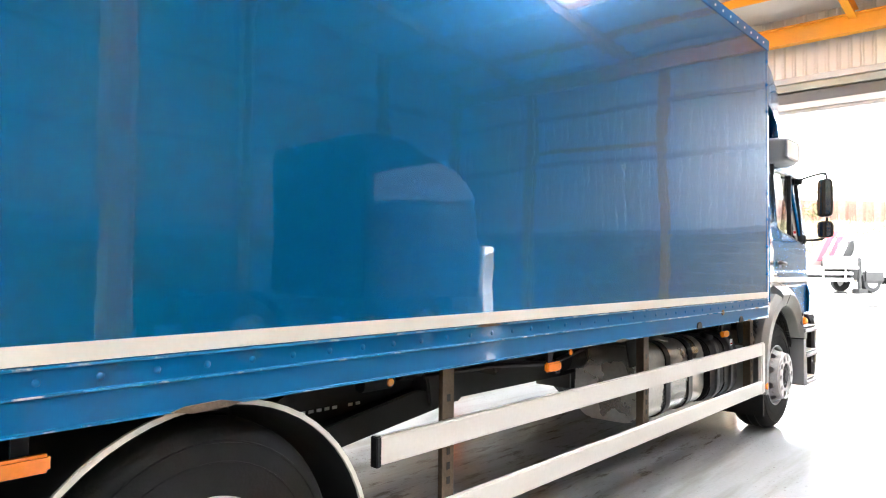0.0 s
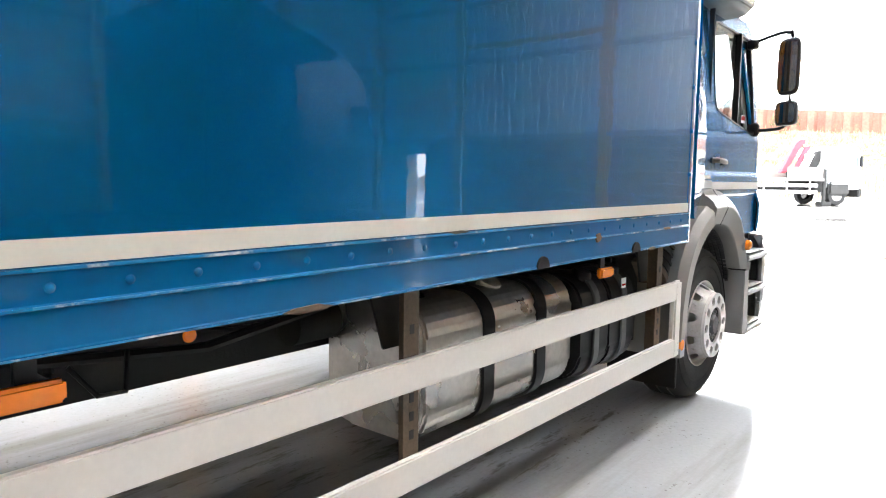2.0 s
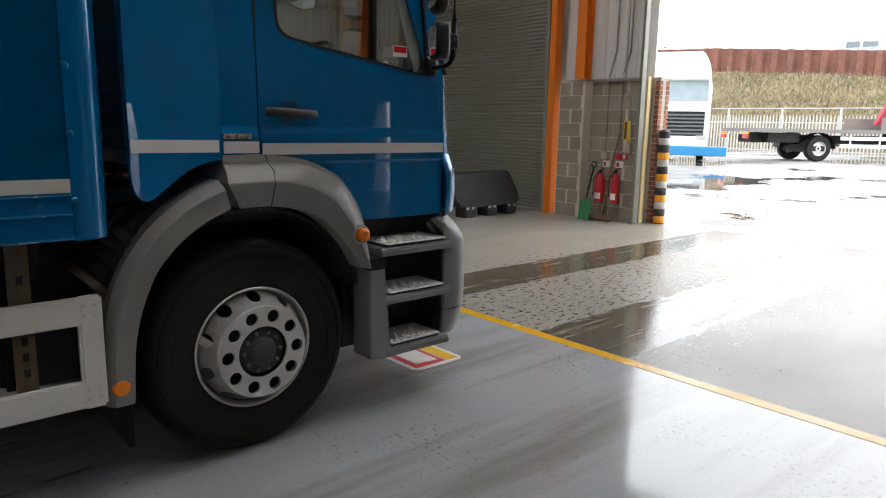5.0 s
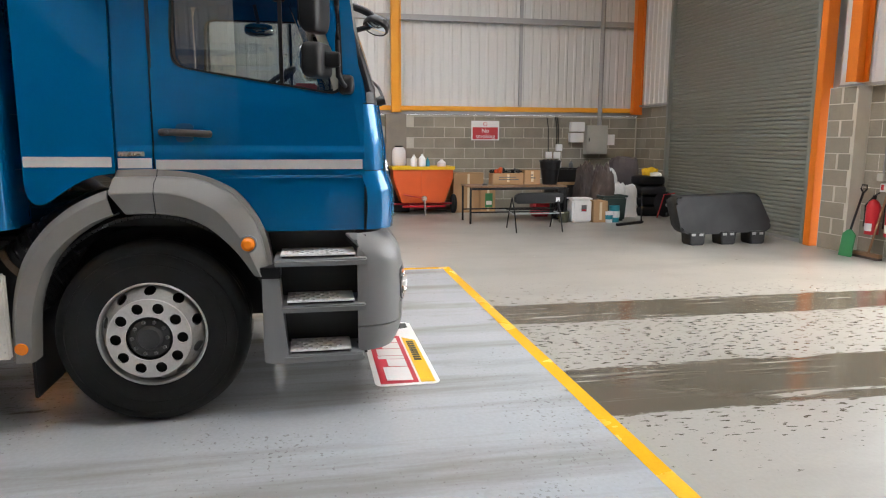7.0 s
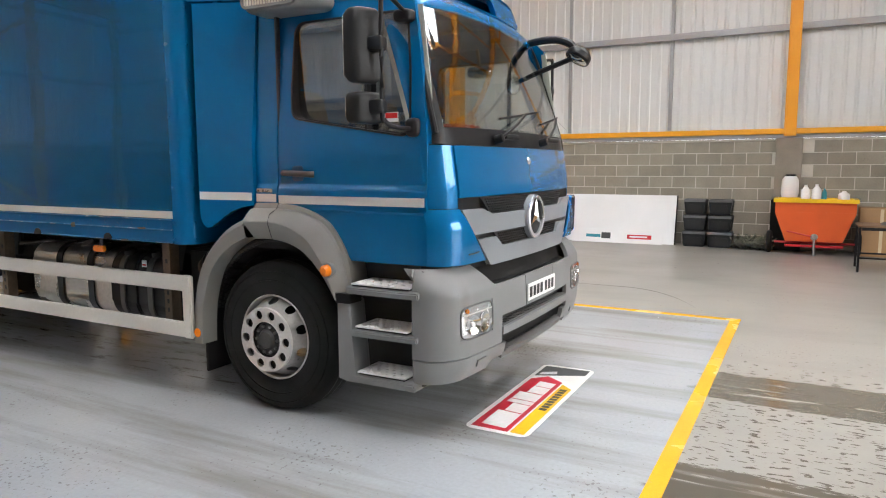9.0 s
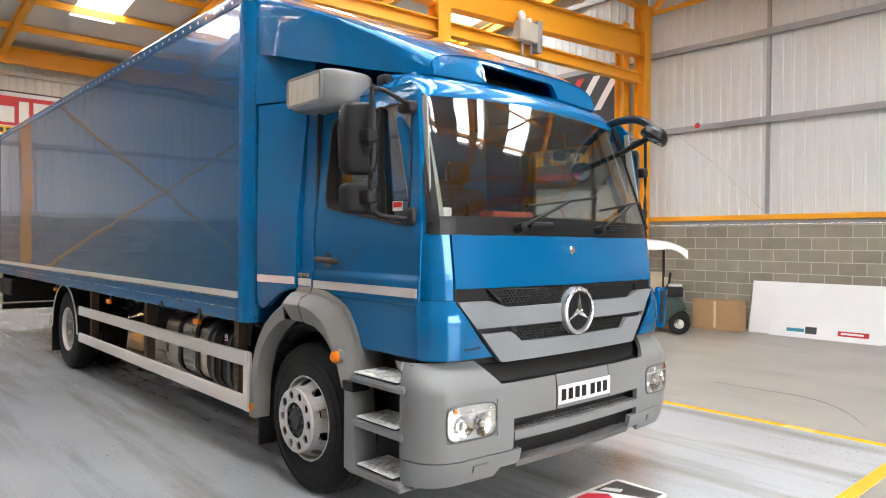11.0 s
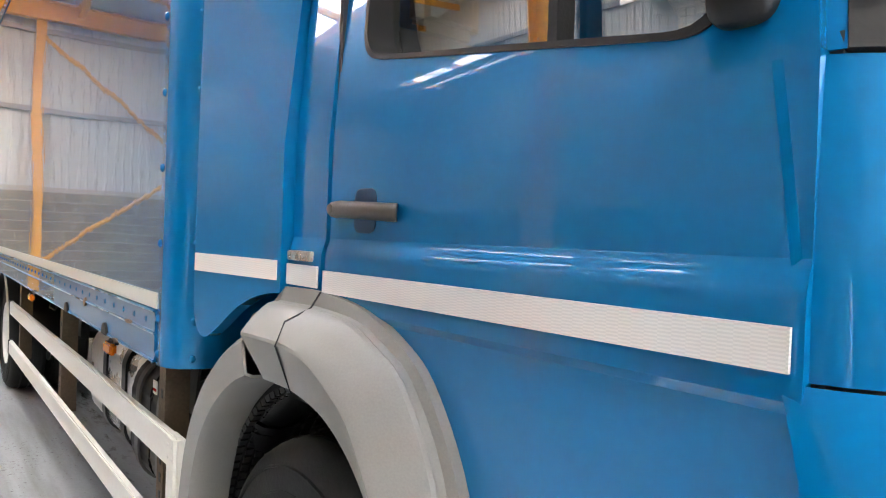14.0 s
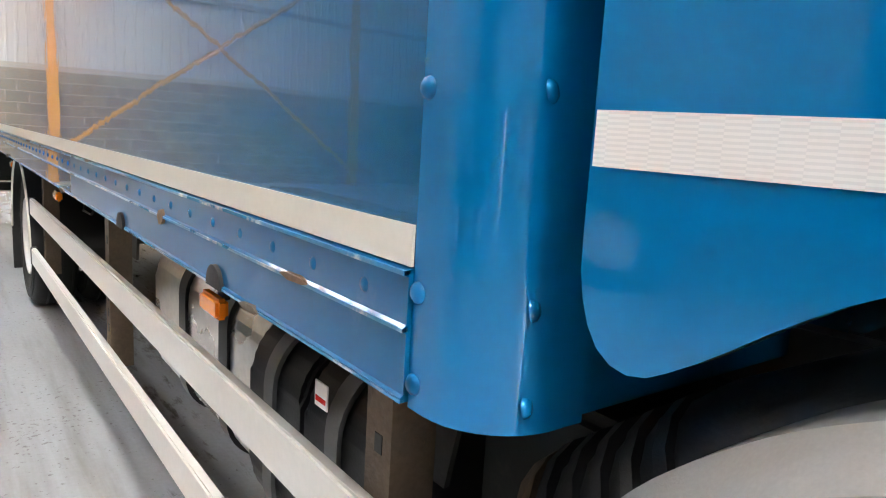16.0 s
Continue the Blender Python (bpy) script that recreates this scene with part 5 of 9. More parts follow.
# grey mask: two bars with the badge between them
mask = front_strip("mask", -0.955, 0.955, lambda l: max(1.182, lower_edge(l)), lambda l: 1.332 if abs(l) > 0.74 else (1.29 if abs(l) < 0.6 else 1.29 + 0.042 * (abs(l) - 0.6) / 0.14), MASKP, 0.018, 0.03, label="grey plastic radiator mask", nu=60)
front_strip("mask_bar", -0.83, 0.83, lower_edge, lambda l: max(lower_edge(l) + 0.002, 1.152 if abs(l) > 0.575 else (1.09 if abs(l) < 0.5 else 1.09 + 0.062 * (abs(l) - 0.5) / 0.075)), MASKP, 0.022, 0.03, mask, nu=60)
for sg_ in (1, -1):
    front_strip("mask_recess", sg_ * 0.57, sg_ * 0.86, lambda l: max(1.09, lower_edge(l)), lambda l: max(lower_edge(l) + 0.001, 1.186), MESHM, -0.010, 0.008, mask, nu=16)
# ring badge
bc = Matrix.Translation(lx(0, 8.068, 1.238)) @ pose(0, 0, 0, -90, 0, 0)
badge = part("badge", lathe([(0.148, -0.05), (0.149, -0.004), (0.145, 0.004), (0.13, 0.004), (0.128, -0.05)], bc, 48), MASKP, TRUCK, "chrome ring badge on the grille")
part("ring", lathe([(0.146, -0.002), (0.145, 0.014), (0.134, 0.021), (0.122, 0.016), (0.121, 0.0)], bc, 48), SATIN, badge, "satin silver ring")
part("disc", lathe([(0, 0.0), (0.115, 0.0), (0.115, -0.01)], bc, 32), BLACKP, badge)
b = None
for a in (-90, 30, 150):
    q = bc @ pose(0, 0, 0, 0, 0, -a + 180)
    m = bmesh.new()
    p = [Vector((0.116, 0, 0.01)), Vector((0.0, 0.022, 0.006)), Vector((-0.014, 0, 0.022)), Vector((0.0, -0.022, 0.006))]
    top = m.verts.new(q @ Vector((0.0, 0, 0.026)))
    vs = [m.verts.new(q @ v) for v in p]
    for i in range(4):
        m.faces.new((vs[i], vs[(i + 1) % 4], top))
    b = join(b, m)
part("spokes", b, CHROME, badge, "chrome three-armed spokes", 0)
part("small_badge", lathe([(0, 0.012), (0.02, 0.011), (0.026, 0.004), (0.026, -0.01)], Matrix.Translation(lx(0, 8.015, 1.612)) @ pose(0, 0, 0, -84, 0, 0), 20), CHROME, TRUCK, "small round chrome badge")

# cowl, windscreen, pillars
front_strip("cowl", -1.03, 1.03, 1.697, lambda l: 1.815 - 0.02 * abs(l), BLACKP, -0.006, 0.02, label="black plastic scuttle below the windscreen", nu=30)
def f(u, v):
    t = t_of(-1.036) * (1 - 2 * u)
    l = plan(t)[0]
    z = 1.80 + (0.735 - 0.03 * l * l) * v
    return Vector(skin(t, z, -0.004)) + Vector((0, BOW * max(0.0, 1 - (l / 0.93) ** 2) * math.sin(math.pi * (0.12 + 0.76 * v)), 0))


BOW = 0.03
ws = part("windscreen", sheet(f, 60, 14, 0.006), WINDOW, TRUCK, "large curved windscreen", 60)
ws.visible_shadow = False
for s in (1, -1):
    def f(u, v, s=s):
        z = 1.70 + 0.80 * u
        t0 = 0.845 - 0.03 * u * u
        t1 = 0.896 - 0.022 * u * u + 0.02 * (1 - u) ** 3
        return skin(s * (t0 + (t1 - t0) * v), z, 0.006)
    part("pillar_trim", sheet(f, 14, 5, 0.02), BLACKP, TRUCK, "black plastic pillar trim")
    def f(u, v, s=s):
        z = 1.70 + 0.85 * u
        t0 = 0.894 - 0.022 * u * u + 0.02 * (1 - u) ** 3
        return skin(s * (t0 + (1.0 - t0) * v), z, 0.002 - (0.026 if s > 0 else 0.075) * v)
    part("pillar", sheet(f, 14, 6, 0.02), BLUE, TRUCK, "blue windscreen pillar")
    def f(u, v, s=s):
        z = 1.74 + 0.77 * u
        return skin(s * (0.80 + 0.2 * v), z, -0.045 - 0.03 * v)
    part("door_lining", prism([(7.765, 1.70), (7.875, 1.70), (7.84, 2.0), (7.77, 2.47), (7.735, 2.47), (7.76, 2.1)], lambda u, v, w: lx(w * inward(v), u, v, s), 1.045, 1.055), LINING, TRUCK)
    part("pillar_lining", sheet(f, 14, 5, 0.01), LINING, TRUCK, "pale grey-green pillar lining")
    part("rain_channel", tube([skin(s * 0.893, 1.76, 0.010), skin(s * 0.886, 2.1, 0.013), skin(s * 0.874, 2.42, 0.015), skin(s * 0.876, 2.56, 0.004)], 0.017, 8), BLACKP, TRUCK)
# roof header and roof
def f(u, v):
    t = -1 + 2 * u
    a = v * math.pi / 2
    l, y = plan(t)
    z0 = 2.525 - 0.035 * l * l
    top = 2.70 - 0.03 * (l / 1.1) ** 4
    yy = y + lean(z0) - 0.34 * (1 - math.cos(a)) * (1 if abs(t) < 0.95 else 0.9)
    return lx(l * inward(2.5) * (1 - 0.10 * math.sin(a) * (abs(l) > 0.9)), yy, z0 + (top - z0) * math.sin(a))


part("roof_header", sheet(f, 50, 8, 0.012), BLUE, TRUCK, "blue roof header above the windscreen")


def f(u, v):
    l = -1 + 2 * u
    y = 7.50 - 1.34 * v
    return lx(1.045 * math.copysign(min(1, abs(l) ** 0.6), l) if abs(l) > 0 else 0, y, 2.70 - 0.16 * abs(l) ** 5)


part("roof", sheet(f, 30, 8, 0.012), BLUE, TRUCK, "blue cab roof")

# side panels and doors
def relief(z):
    if z > 1.475:
        return 0.0
    if z > 1.43:
        return 0.0115 * math.sin(math.pi / 2 * (1.475 - z) / 0.045) ** 1.5
    if z > 1.32:
        return 0.0115
    if z > 1.305:
        return 0.0115 - 0.0095 * (1.32 - z) / 0.015
    return 0.002


def sidex(z, base=1.102):
    return base * inward(z) + relief(z)


CUTS = [1.29, 1.305, 1.312, 1.32, 1.43, 1.4375, 1.445, 1.4525, 1.46, 1.4675, 1.475, 1.6, 1.7, 1.8, 1.95, 2.1, 2.25, 2.4]
DOOR = [(6.79, 1.335), (6.95, 1.325), (7.06, 1.29), (7.18, 1.21), (7.26, 1.12), (7.33, 1.022), (7.845, 1.022), (7.852, 1.35), (7.85, 1.7), (7.795, 2.2), (7.74, 2.50), (7.69, 2.55), (6.86, 2.55), (6.81, 2.52), (6.79, 2.45)]
WIN = [(6.905, 2.445), (6.885, 2.02), (6.89, 1.868), (7.05, 1.84), (7.35, 1.795), (7.748, 1.733), (7.74, 2.1), (7.71, 2.445)]


def round_off(line, r, n=5):
    """Rounds the corners of a closed outline."""
    out = []
    k = len(line)
    for i in range(k):
        p, a, b_ = Vector(line[i]), Vector(line[i - 1]), Vector(line[(i + 1) % k])
        d0, d1 = (a - p), (b_ - p)
        if d0.angle(d1) > radians(165):
            out.append(tuple(p))
            continue
        q = min(r, d0.length * 0.45, d1.length * 0.45)
        s0, s1 = p + d0.normalized() * q, p + d1.normalized() * q
        out += [tuple(s0 * (1 - t) ** 2 + p * 2 * t * (1 - t) + s1 * t * t) for t in [j / n for j in range(n + 1)]]
    return out


WIN = round_off(WIN, 0.085, 7)
NEAR_SIDE = (DOOR, WIN, 6.782)
FAR_SIDE = ([(y - 0.10 if y < 6.83 else y, z) for y, z in DOOR], round_off([(6.77, 2.44), (6.755, 2.02), (6.76, 1.90), (7.05, 1.84), (7.35, 1.795), (7.748, 1.733), (7.74, 2.1), (7.71, 2.445)], 0.085, 7), 6.682)
for s, (outline, opening, pillar_y) in ((1, NEAR_SIDE), (-1, FAR_SIDE)):
    d = part("door", holed(outline, [opening], lambda u, v, w: lx(sidex(v) + w, u, v, s), -0.03, 0.0, cuts=CUTS), BLUE, TRUCK, "blue cab door", 9)
    c = [sum(p[0] for p in opening) / len(opening), sum(p[1] for p in opening) / len(opening)]
    inner = [(c[0] + (y - c[0]) * 0.972, c[1] + (z - c[1]) * 0.965) for y, z in opening]
    part("window_seal", holed(opening, [inner], lambda u, v, w: lx(max(sidex(v), 1.03) + w, u, v, s) if w > 0 else lx(1.005, u, v, s), -0.02, 0.004), BLACKP, d, "black rubber window seal")
    g = part("side_window", prism(inner, lambda u, v, w: lx(1.012 + 0.045 * (v - 1.75) + w, u, v, s), -0.004, 0.0), SIDEWIN, d, "side window glass", 0)
    g.visible_shadow = False
    part("window_divider", cuboid(TC + s * 1.03, TC + s * 1.07, 7.42, 7.44, 1.78, 2.44), BLACKP, d)
    # handle; its recess is a flat plate with the shade put into its blue
    part("recess_shade", prism([(6.94 + 0.045 * math.copysign(abs(math.cos(a)) ** 0.5, math.cos(a)), 1.537 + 0.048 * math.copysign(abs(math.sin(a)) ** 0.5, math.sin(a))) for a in [2 * math.pi * k / 20 for k in range(20)]], lambda u, v, w: lx(1.1 + w, u, v, s), 0.0, 0.0035), material("recess_shade_blue", (0.0, 0.045, 0.12), 0.35), d)
    hb = part("handle", tube([lx(1.105, 6.828, 1.540, s), lx(1.118, 6.838, 1.540, s), lx(1.128, 6.88, 1.540, s), lx(1.130, 6.94, 1.537, s), lx(1.127, 7.02, 1.534, s), lx(1.118, 7.052, 1.532, s), lx(1.105, 7.064, 1.532, s)], 0.0185, 12), HANDLEM, d, "faded dark plastic door handle")
    part("lock", lathe([(0, 0.004), (0.01, 0.003), (0.011, 0)], Matrix.Translation(lx(1.143, 6.86, 1.54, s)) @ pose(0, 0, 0, 0, 90 * s, 0), 10), HANDLEM, hb)
    part("reflective_strip", cuboid(TC + s * (1.102 + 0.015), TC + s * (1.102 + 0.0205), 6.797, 7.84, 1.352, 1.402), SILVERS, d, "silver reflective strip")
    # pillar panel behind the door
    bp = part("rear_pillar", holed([(6.612, 1.34), (pillar_y, 1.338), (pillar_y, 2.5), (pillar_y - 0.02, 2.56), (6.64, 2.56), (6.612, 2.5)], [], lambda u, v, w: lx(sidex(v, 1.108) + w, u, v, s), -0.05, 0.0, cuts=CUTS), BLUE, TRUCK, "blue panel behind the door", 9)
    part("reflective_strip", cuboid(TC + s * 1.123, TC + s * 1.127, 6.618, 6.778, 1.36, 1.41), SILVERS, bp)
    part("name_plate", cuboid(TC + s * 1.108, TC + s * 1.128, 6.62, 6.745, 1.419, 1.443, 0.003), OLDCHROME, bp, "small worn chrome badge plate")
    part("door_seam", cuboid(TC + s * 1.06, TC + s * 1.09, 6.78, 6.795, 1.1, 2.52), SEAM_SHADE, TRUCK)
    part("door_seam", cuboid(TC + s * 1.05, TC + s * 1.094, 7.838, 7.866, 1.02, 1.40), SEAM_SHADE, TRUCK)
    part("door_seam", cuboid(TC + s * 1.05, TC + s * 1.08, 7.838, 7.864, 1.40, 1.72), SEAM_SHADE, TRUCK)
    # side deflector panel
    defl = [(6.605, 1.335), (6.605, 2.6), (6.215, 2.6), (6.215, 1.30), (6.216, 1.272), (6.22, 1.247), (6.227, 1.224), (6.238, 1.204), (6.253, 1.191), (6.27, 1.186), (6.288, 1.189), (6.305, 1.198), (6.33, 1.214), (6.355, 1.232), (6.38, 1.2515), (6.405, 1.269), (6.43, 1.285), (6.457, 1.299), (6.485, 1.3115), (6.515, 1.321), (6.55, 1.329), (6.58, 1.333)]
    dp = part("side_deflector", holed(defl, [], lambda u, v, w: lx(w - (0.09 + 0.075 * max(0, (v - 1.7) / 0.8)) * max(0, (u - 6.18) / 0.42), u, v, s), 1.195, 1.228, cuts=[1.45, 1.7, 1.85, 2.0, 2.15, 2.3, 2.45]), BLUE, TRUCK, "blue side air deflector")
    part("reflective_strip", prism([(6.219, 1.37), (6.592, 1.366), (6.592, 1.416), (6.219, 1.42)], lambda u, v, w: lx(w - 0.09 * max(0, (u - 6.18) / 0.42), u, v, s), 1.226, 1.2305), SILVERS, dp, "silver patterned reflective strip")
    part("upper_deflector", prism([(6.62, 2.612), (6.66, 2.75), (6.62, 3.0), (6.16, 3.02), (6.18, 2.612)], lambda u, v, w: lx(w - 0.17 * max(0, (u - 6.18) / 0.42) - 0.06 * (v - 2.6), u, v, s), 1.195, 1.225, None, 0.003), BLUE, TRUCK, "blue upper air deflector")
part("cab_back", cuboid(TC - 1.07, TC + 1.07, 6.24, 6.28, 1.32, 2.66, 0.01), BLUE, TRUCK, "blue cab rear wall")
part("cab_floor", cuboid(TC - 1.07, TC + 1.07, 6.29, 7.8, 1.06, 1.1), CHASSIS, TRUCK)
for s in (1, -1):
    part("rear_quarter", prism([(6.24, 1.34), (6.62, 1.34), (6.62, 2.6), (6.24, 2.6)], lambda u, v, w: lx(w * inward(v), u, v, s), 1.06, 1.09), BLUE, TRUCK)

# roof fairing
# stations from rear to front: y, half width, foot, shoulder and crown heights
FS = [(6.07, 1.195, 2.995, 3.345, 3.485), (6.4, 1.185, 2.92, 3.25, 3.35), (6.7, 1.15, 2.84, 3.15, 3.222), (7.0, 1.08, 2.765, 3.043, 3.092), (7.25, 0.98, 2.705, 2.912, 2.982), (7.45, 0.875, 2.665, 2.785, 2.885), (7.60, 0.80, 2.645, 2.69, 2.818)]


def fairing(u, v):
    k = u * (len(FS) - 1)
    i = min(int(k), len(FS) - 2)
    f_ = k - i
    y, w, lo, sh, hi = [FS[i][j] + (FS[i + 1][j] - FS[i][j]) * f_ for j in range(5)]
    a = 2 * v - 1
    q = abs(a)
    if q > 0.8:
        return lx(math.copysign(w, a), y, sh + (lo - sh) * (q - 0.8) / 0.2)
    ang = q / 0.8 * math.pi / 2
    return lx(math.copysign(w * math.sin(ang) ** 0.62, a) if q > 0 else 0, y - 0.03 * math.sin(ang) ** 4 * u ** 8, sh + (hi - sh) * math.cos(ang) ** 0.62)


fr = part("roof_fairing", sheet(fairing, 36, 60, 0.012), BLUE, TRUCK, "blue roof wind deflector with a front slot", 60)
nose = [(-0.80, 2.645), (0.80, 2.645)] + [(0.80 * math.sin(a) ** 0.62 * (1 if k < 15 else 0.999), 2.69 + 0.128 * math.cos(a) ** 0.62) for k, a in [(k, math.pi / 2 * (1 - k / 16)) for k in range(16)]]
nose += [(-p, z) for p, z in reversed(nose[2:])]
part("fairing_nose", holed(nose, [round_off([(-0.34, 2.66), (0.40, 2.655), (0.40, 2.785), (-0.30, 2.762)], 0.03, 4)], lambda u, v, w: lx(u, w - 0.25 * (v - 2.65) - 0.03 * abs(u / 0.8) ** 4, v), 7.59, 7.632, cuts=[2.69, 2.75]), BLUE, fr)
part("slot", prism([(-0.5, 2.64), (0.5, 2.64), (0.5, 2.80), (-0.5, 2.80)], lambda u, v, w: lx(u, w - 0.25 * (v - 2.65), v), 7.34, 7.35), SEAM_SHADE, fr, "dark air slot")
part("broken_edge", prism([(0.385, 2.665), (0.412, 2.68), (0.405, 2.71), (0.415, 2.735), (0.40, 2.77), (0.385, 2.74), (0.39, 2.70)], lambda u, v, w: lx(u, w - 0.25 * (v - 2.65), v), 7.60, 7.636), WHITEP, fr, "chipped pale edge of the slot", 0)

# louvred air intake on the near side, roof marker lamps
def housing():
    bm = pillow((1.10, 6.915, 2.60), (0.137, 0.285, 0.118), 5.0)
    for v in bm.verts:
        d = max(0.0, v.co.y - 7.06)
        v.co.x -= 0.5 * d
        v.co.z -= 0.1 * d
    return bm


ai = part("air_intake", housing(), GREYP, TRUCK, "grey louvred air intake housing", 80)
part("louvre_back", prism(rounded(6.668, 7.062, 2.52, 2.685, 0.035, 5), at_yz, TC + 1.225, TC + 1.2365), DGREYP, ai, "dark recess behind the louvres")
part("louvre_rim", holed(rounded(6.655, 7.075, 2.507, 2.698, 0.045, 5), [rounded(6.672, 7.058, 2.524, 2.681, 0.032, 5)], at_yz, TC + 1.222, TC + 1.243), GREYP, ai)
for k in range(17):
    y = 6.683 + 0.0215 * k
    part("louvre", cuboid(TC + 1.236, TC + 1.2425, y, y + 0.012, 2.526, 2.679), STRIPM, ai)
for l in (0.968, -0.968):
    part("aerial_base", pillow((l, 7.35, 2.622), (0.036, 0.05, 0.036), 4.0), BLACKP, TRUCK, "black roof aerial base", 80)

# front wheel arches
OUT_R = [(6.085, 0.40), (6.10, 0.66), (6.155, 0.88), (6.255, 1.04), (6.37, 1.145), (6.47, 1.205), (6.572, 1.247)]
IN_R = [(6.178, 0.40), (6.20, 0.66), (6.27, 0.87), (6.355, 0.985), (6.44, 1.055), (6.525, 1.105), (6.60, 1.135)]
# front piece: four lines from its inner edge to the flange on the body
ARCH_IN = [(6.655, 1.13), (6.73, 1.132), (6.81, 1.13), (6.93, 1.11), (7.03, 1.065), (7.11, 1.0), (7.19, 0.91), (7.262, 0.80)]
ARCH_CREASE = [(6.588, 1.24), (6.70, 1.243), (6.815, 1.243), (6.93, 1.228), (7.03, 1.188), (7.11, 1.135), (7.215, 0.99), (7.298, 0.80)]
ARCH_LIP = [(6.60, 1.315), (6.72, 1.317), (6.83, 1.318), (6.98, 1.306), (7.085, 1.27), (7.18, 1.215), (7.283, 1.06), (7.340, 0.805)]
ARCH_OUT = [(6.612, 1.352), (6.70, 1.354), (6.79, 1.354), (6.97, 1.334), (7.108, 1.285), (7.212, 1.212), (7.316, 1.04), (7.358, 0.80)]


def between(line, u):
    """A smooth curve through the points of a line."""
    k = u * (len(line) - 1)
    i = min(int(k), len(line) - 2)
    t = k - i
    p = [line[max(0, min(len(line) - 1, i + d))] for d in (-1, 0, 1, 2)]
    return [0.5 * (2 * p[1][j] + (p[2][j] - p[0][j]) * t + (2 * p[0][j] - 5 * p[1][j] + 4 * p[2][j] - p[3][j]) * t * t + (3 * p[1][j] - p[0][j] - 3 * p[2][j] + p[3][j]) * t ** 3) for j in (0, 1)]


def loft(lines, per):
    """A skin over several lines; per: how many strips between each pair."""
    n = len(lines) - 1
    def f(u, v):
        k = v * n
        i = min(int(k + 1e-6), n - 1)
        g = k - i
        (l0, a), (l1, b_) = lines[i], lines[i + 1]
        p, q = between(a, u), between(b_, u)
        return lx(l0 + (l1 - l0) * g, p[0] + (q[0] - p[0]) * g, p[1] + (q[1] - p[1]) * g, SIDE)
    return sheet(f, 40, n * per, 0.008)


def blend(a, b_, k):
    return [(p[0] + (q[0] - p[0]) * k, p[1] + (q[1] - p[1]) * k) for p, q in zip(a, b_)]


for s in (1, -1):
    SIDE = s
    part("rear_arch", loft([(1.10, IN_R), (1.195, IN_R), (1.212, blend(IN_R, OUT_R, 0.06)), (1.213, blend(IN_R, OUT_R, 0.70)), (1.205, blend(IN_R, OUT_R, 0.78)), (1.17, OUT_R), (0.85, OUT_R)], 1), ARCHP, TRUCK, "grey plastic wheel arch", 26)
    ar = part("front_arch", loft([(1.08, ARCH_IN), (1.182, ARCH_IN), (1.192, blend(ARCH_IN, ARCH_CREASE, 0.05)), (1.228, blend(ARCH_IN, ARCH_CREASE, 0.95)), (1.227, blend(ARCH_CREASE, ARCH_LIP, 0.03)),
                                  (1.214, blend(ARCH_CREASE, ARCH_LIP, 0.28)), (1.198, blend(ARCH_CREASE, ARCH_LIP, 0.55)), (1.177, blend(ARCH_CREASE, ARCH_LIP, 0.82)), (1.162, blend(ARCH_CREASE, ARCH_LIP, 0.96)), (1.146, ARCH_LIP)], 1), ARCHP, TRUCK, "grey plastic wheel arch", 26)
    part("arch_flange", loft([(1.152, blend(ARCH_LIP, ARCH_OUT, -0.02)), (1.134, blend(ARCH_LIP, ARCH_OUT, 0.06)), (1.126, ARCH_OUT), (0.95, ARCH_OUT)], 1), ARCHP, ar, "darker flange along the body", 22)
    part("arch_seam", tube([lx(1.188, 6.795, 1.128, s), lx(1.231, 6.797, 1.238, s), lx(1.212, 6.80, 1.29, s), lx(1.152, 6.803, 1.318, s), lx(1.128, 6.803, 1.354, s)], 0.0022, 6), SEAM_SHADE, ar)
    end_ = [(1.18, ARCH_IN), (1.226, ARCH_CREASE), (1.20, blend(ARCH_CREASE, ARCH_LIP, 0.6)), (1.15, ARCH_LIP), (1.126, ARCH_OUT)]
    m = bmesh.new()
    vs = [m.verts.new(lx(l, p[0][0] + 0.002, p[0][1], s)) for l, p in end_] + [m.verts.new(lx(0.95, p[0][0] + 0.002, p[0][1], s)) for l, p in end_[::-1]]
    for i in range(4):
        m.faces.new((vs[i], vs[i + 1], vs[8 - i], vs[9 - i]))
    part("arch_end", m, ARCHP, ar, "", 20)
    part("wheel_liner", sheet(lambda u, v: lx(1.1 - 0.5 * v, 6.75 - 0.6 * math.cos(math.pi * u), 0.5 + 0.62 * math.sin(math.pi * u), s), 20, 2, 0.01), BLACKP, TRUCK, "black ribbed arch liner")
    rib = bmesh.new()
    for i in range(58):
        for j in range(14):
            a_ = math.pi * (i + 0.5 + 0.5 * (j % 2)) / 59
            c_ = Vector((0, -math.cos(a_), math.sin(a_)))
            t_ = Vector((0, math.sin(a_), math.cos(a_)))
            o_ = Vector(lx(1.09 - 0.032 * j, 6.75, 0.5, s)) + Vector((0, c_.y * 0.588, c_.z * 0.608))
            q_ = [rib.verts.new(o_ + Vector((dx, 0, 0)) + t_ * dt - c_ * 0.004) for dx, dt in ((-0.011, -0.011), (0.011, -0.011), (0.011, 0.011), (-0.011, 0.011))]
            w_ = [rib.verts.new(o_ + Vector((dx, 0, 0)) + t_ * dt + c_ * 0.012) for dx, dt in ((-0.014, -0.014), (0.014, -0.014), (0.014, 0.014), (-0.014, 0.014))]
            rib.faces.new(q_)
            for e_ in range(4):
                rib.faces.new((q_[e_], q_[(e_ + 1) % 4], w_[(e_ + 1) % 4], w_[e_]))
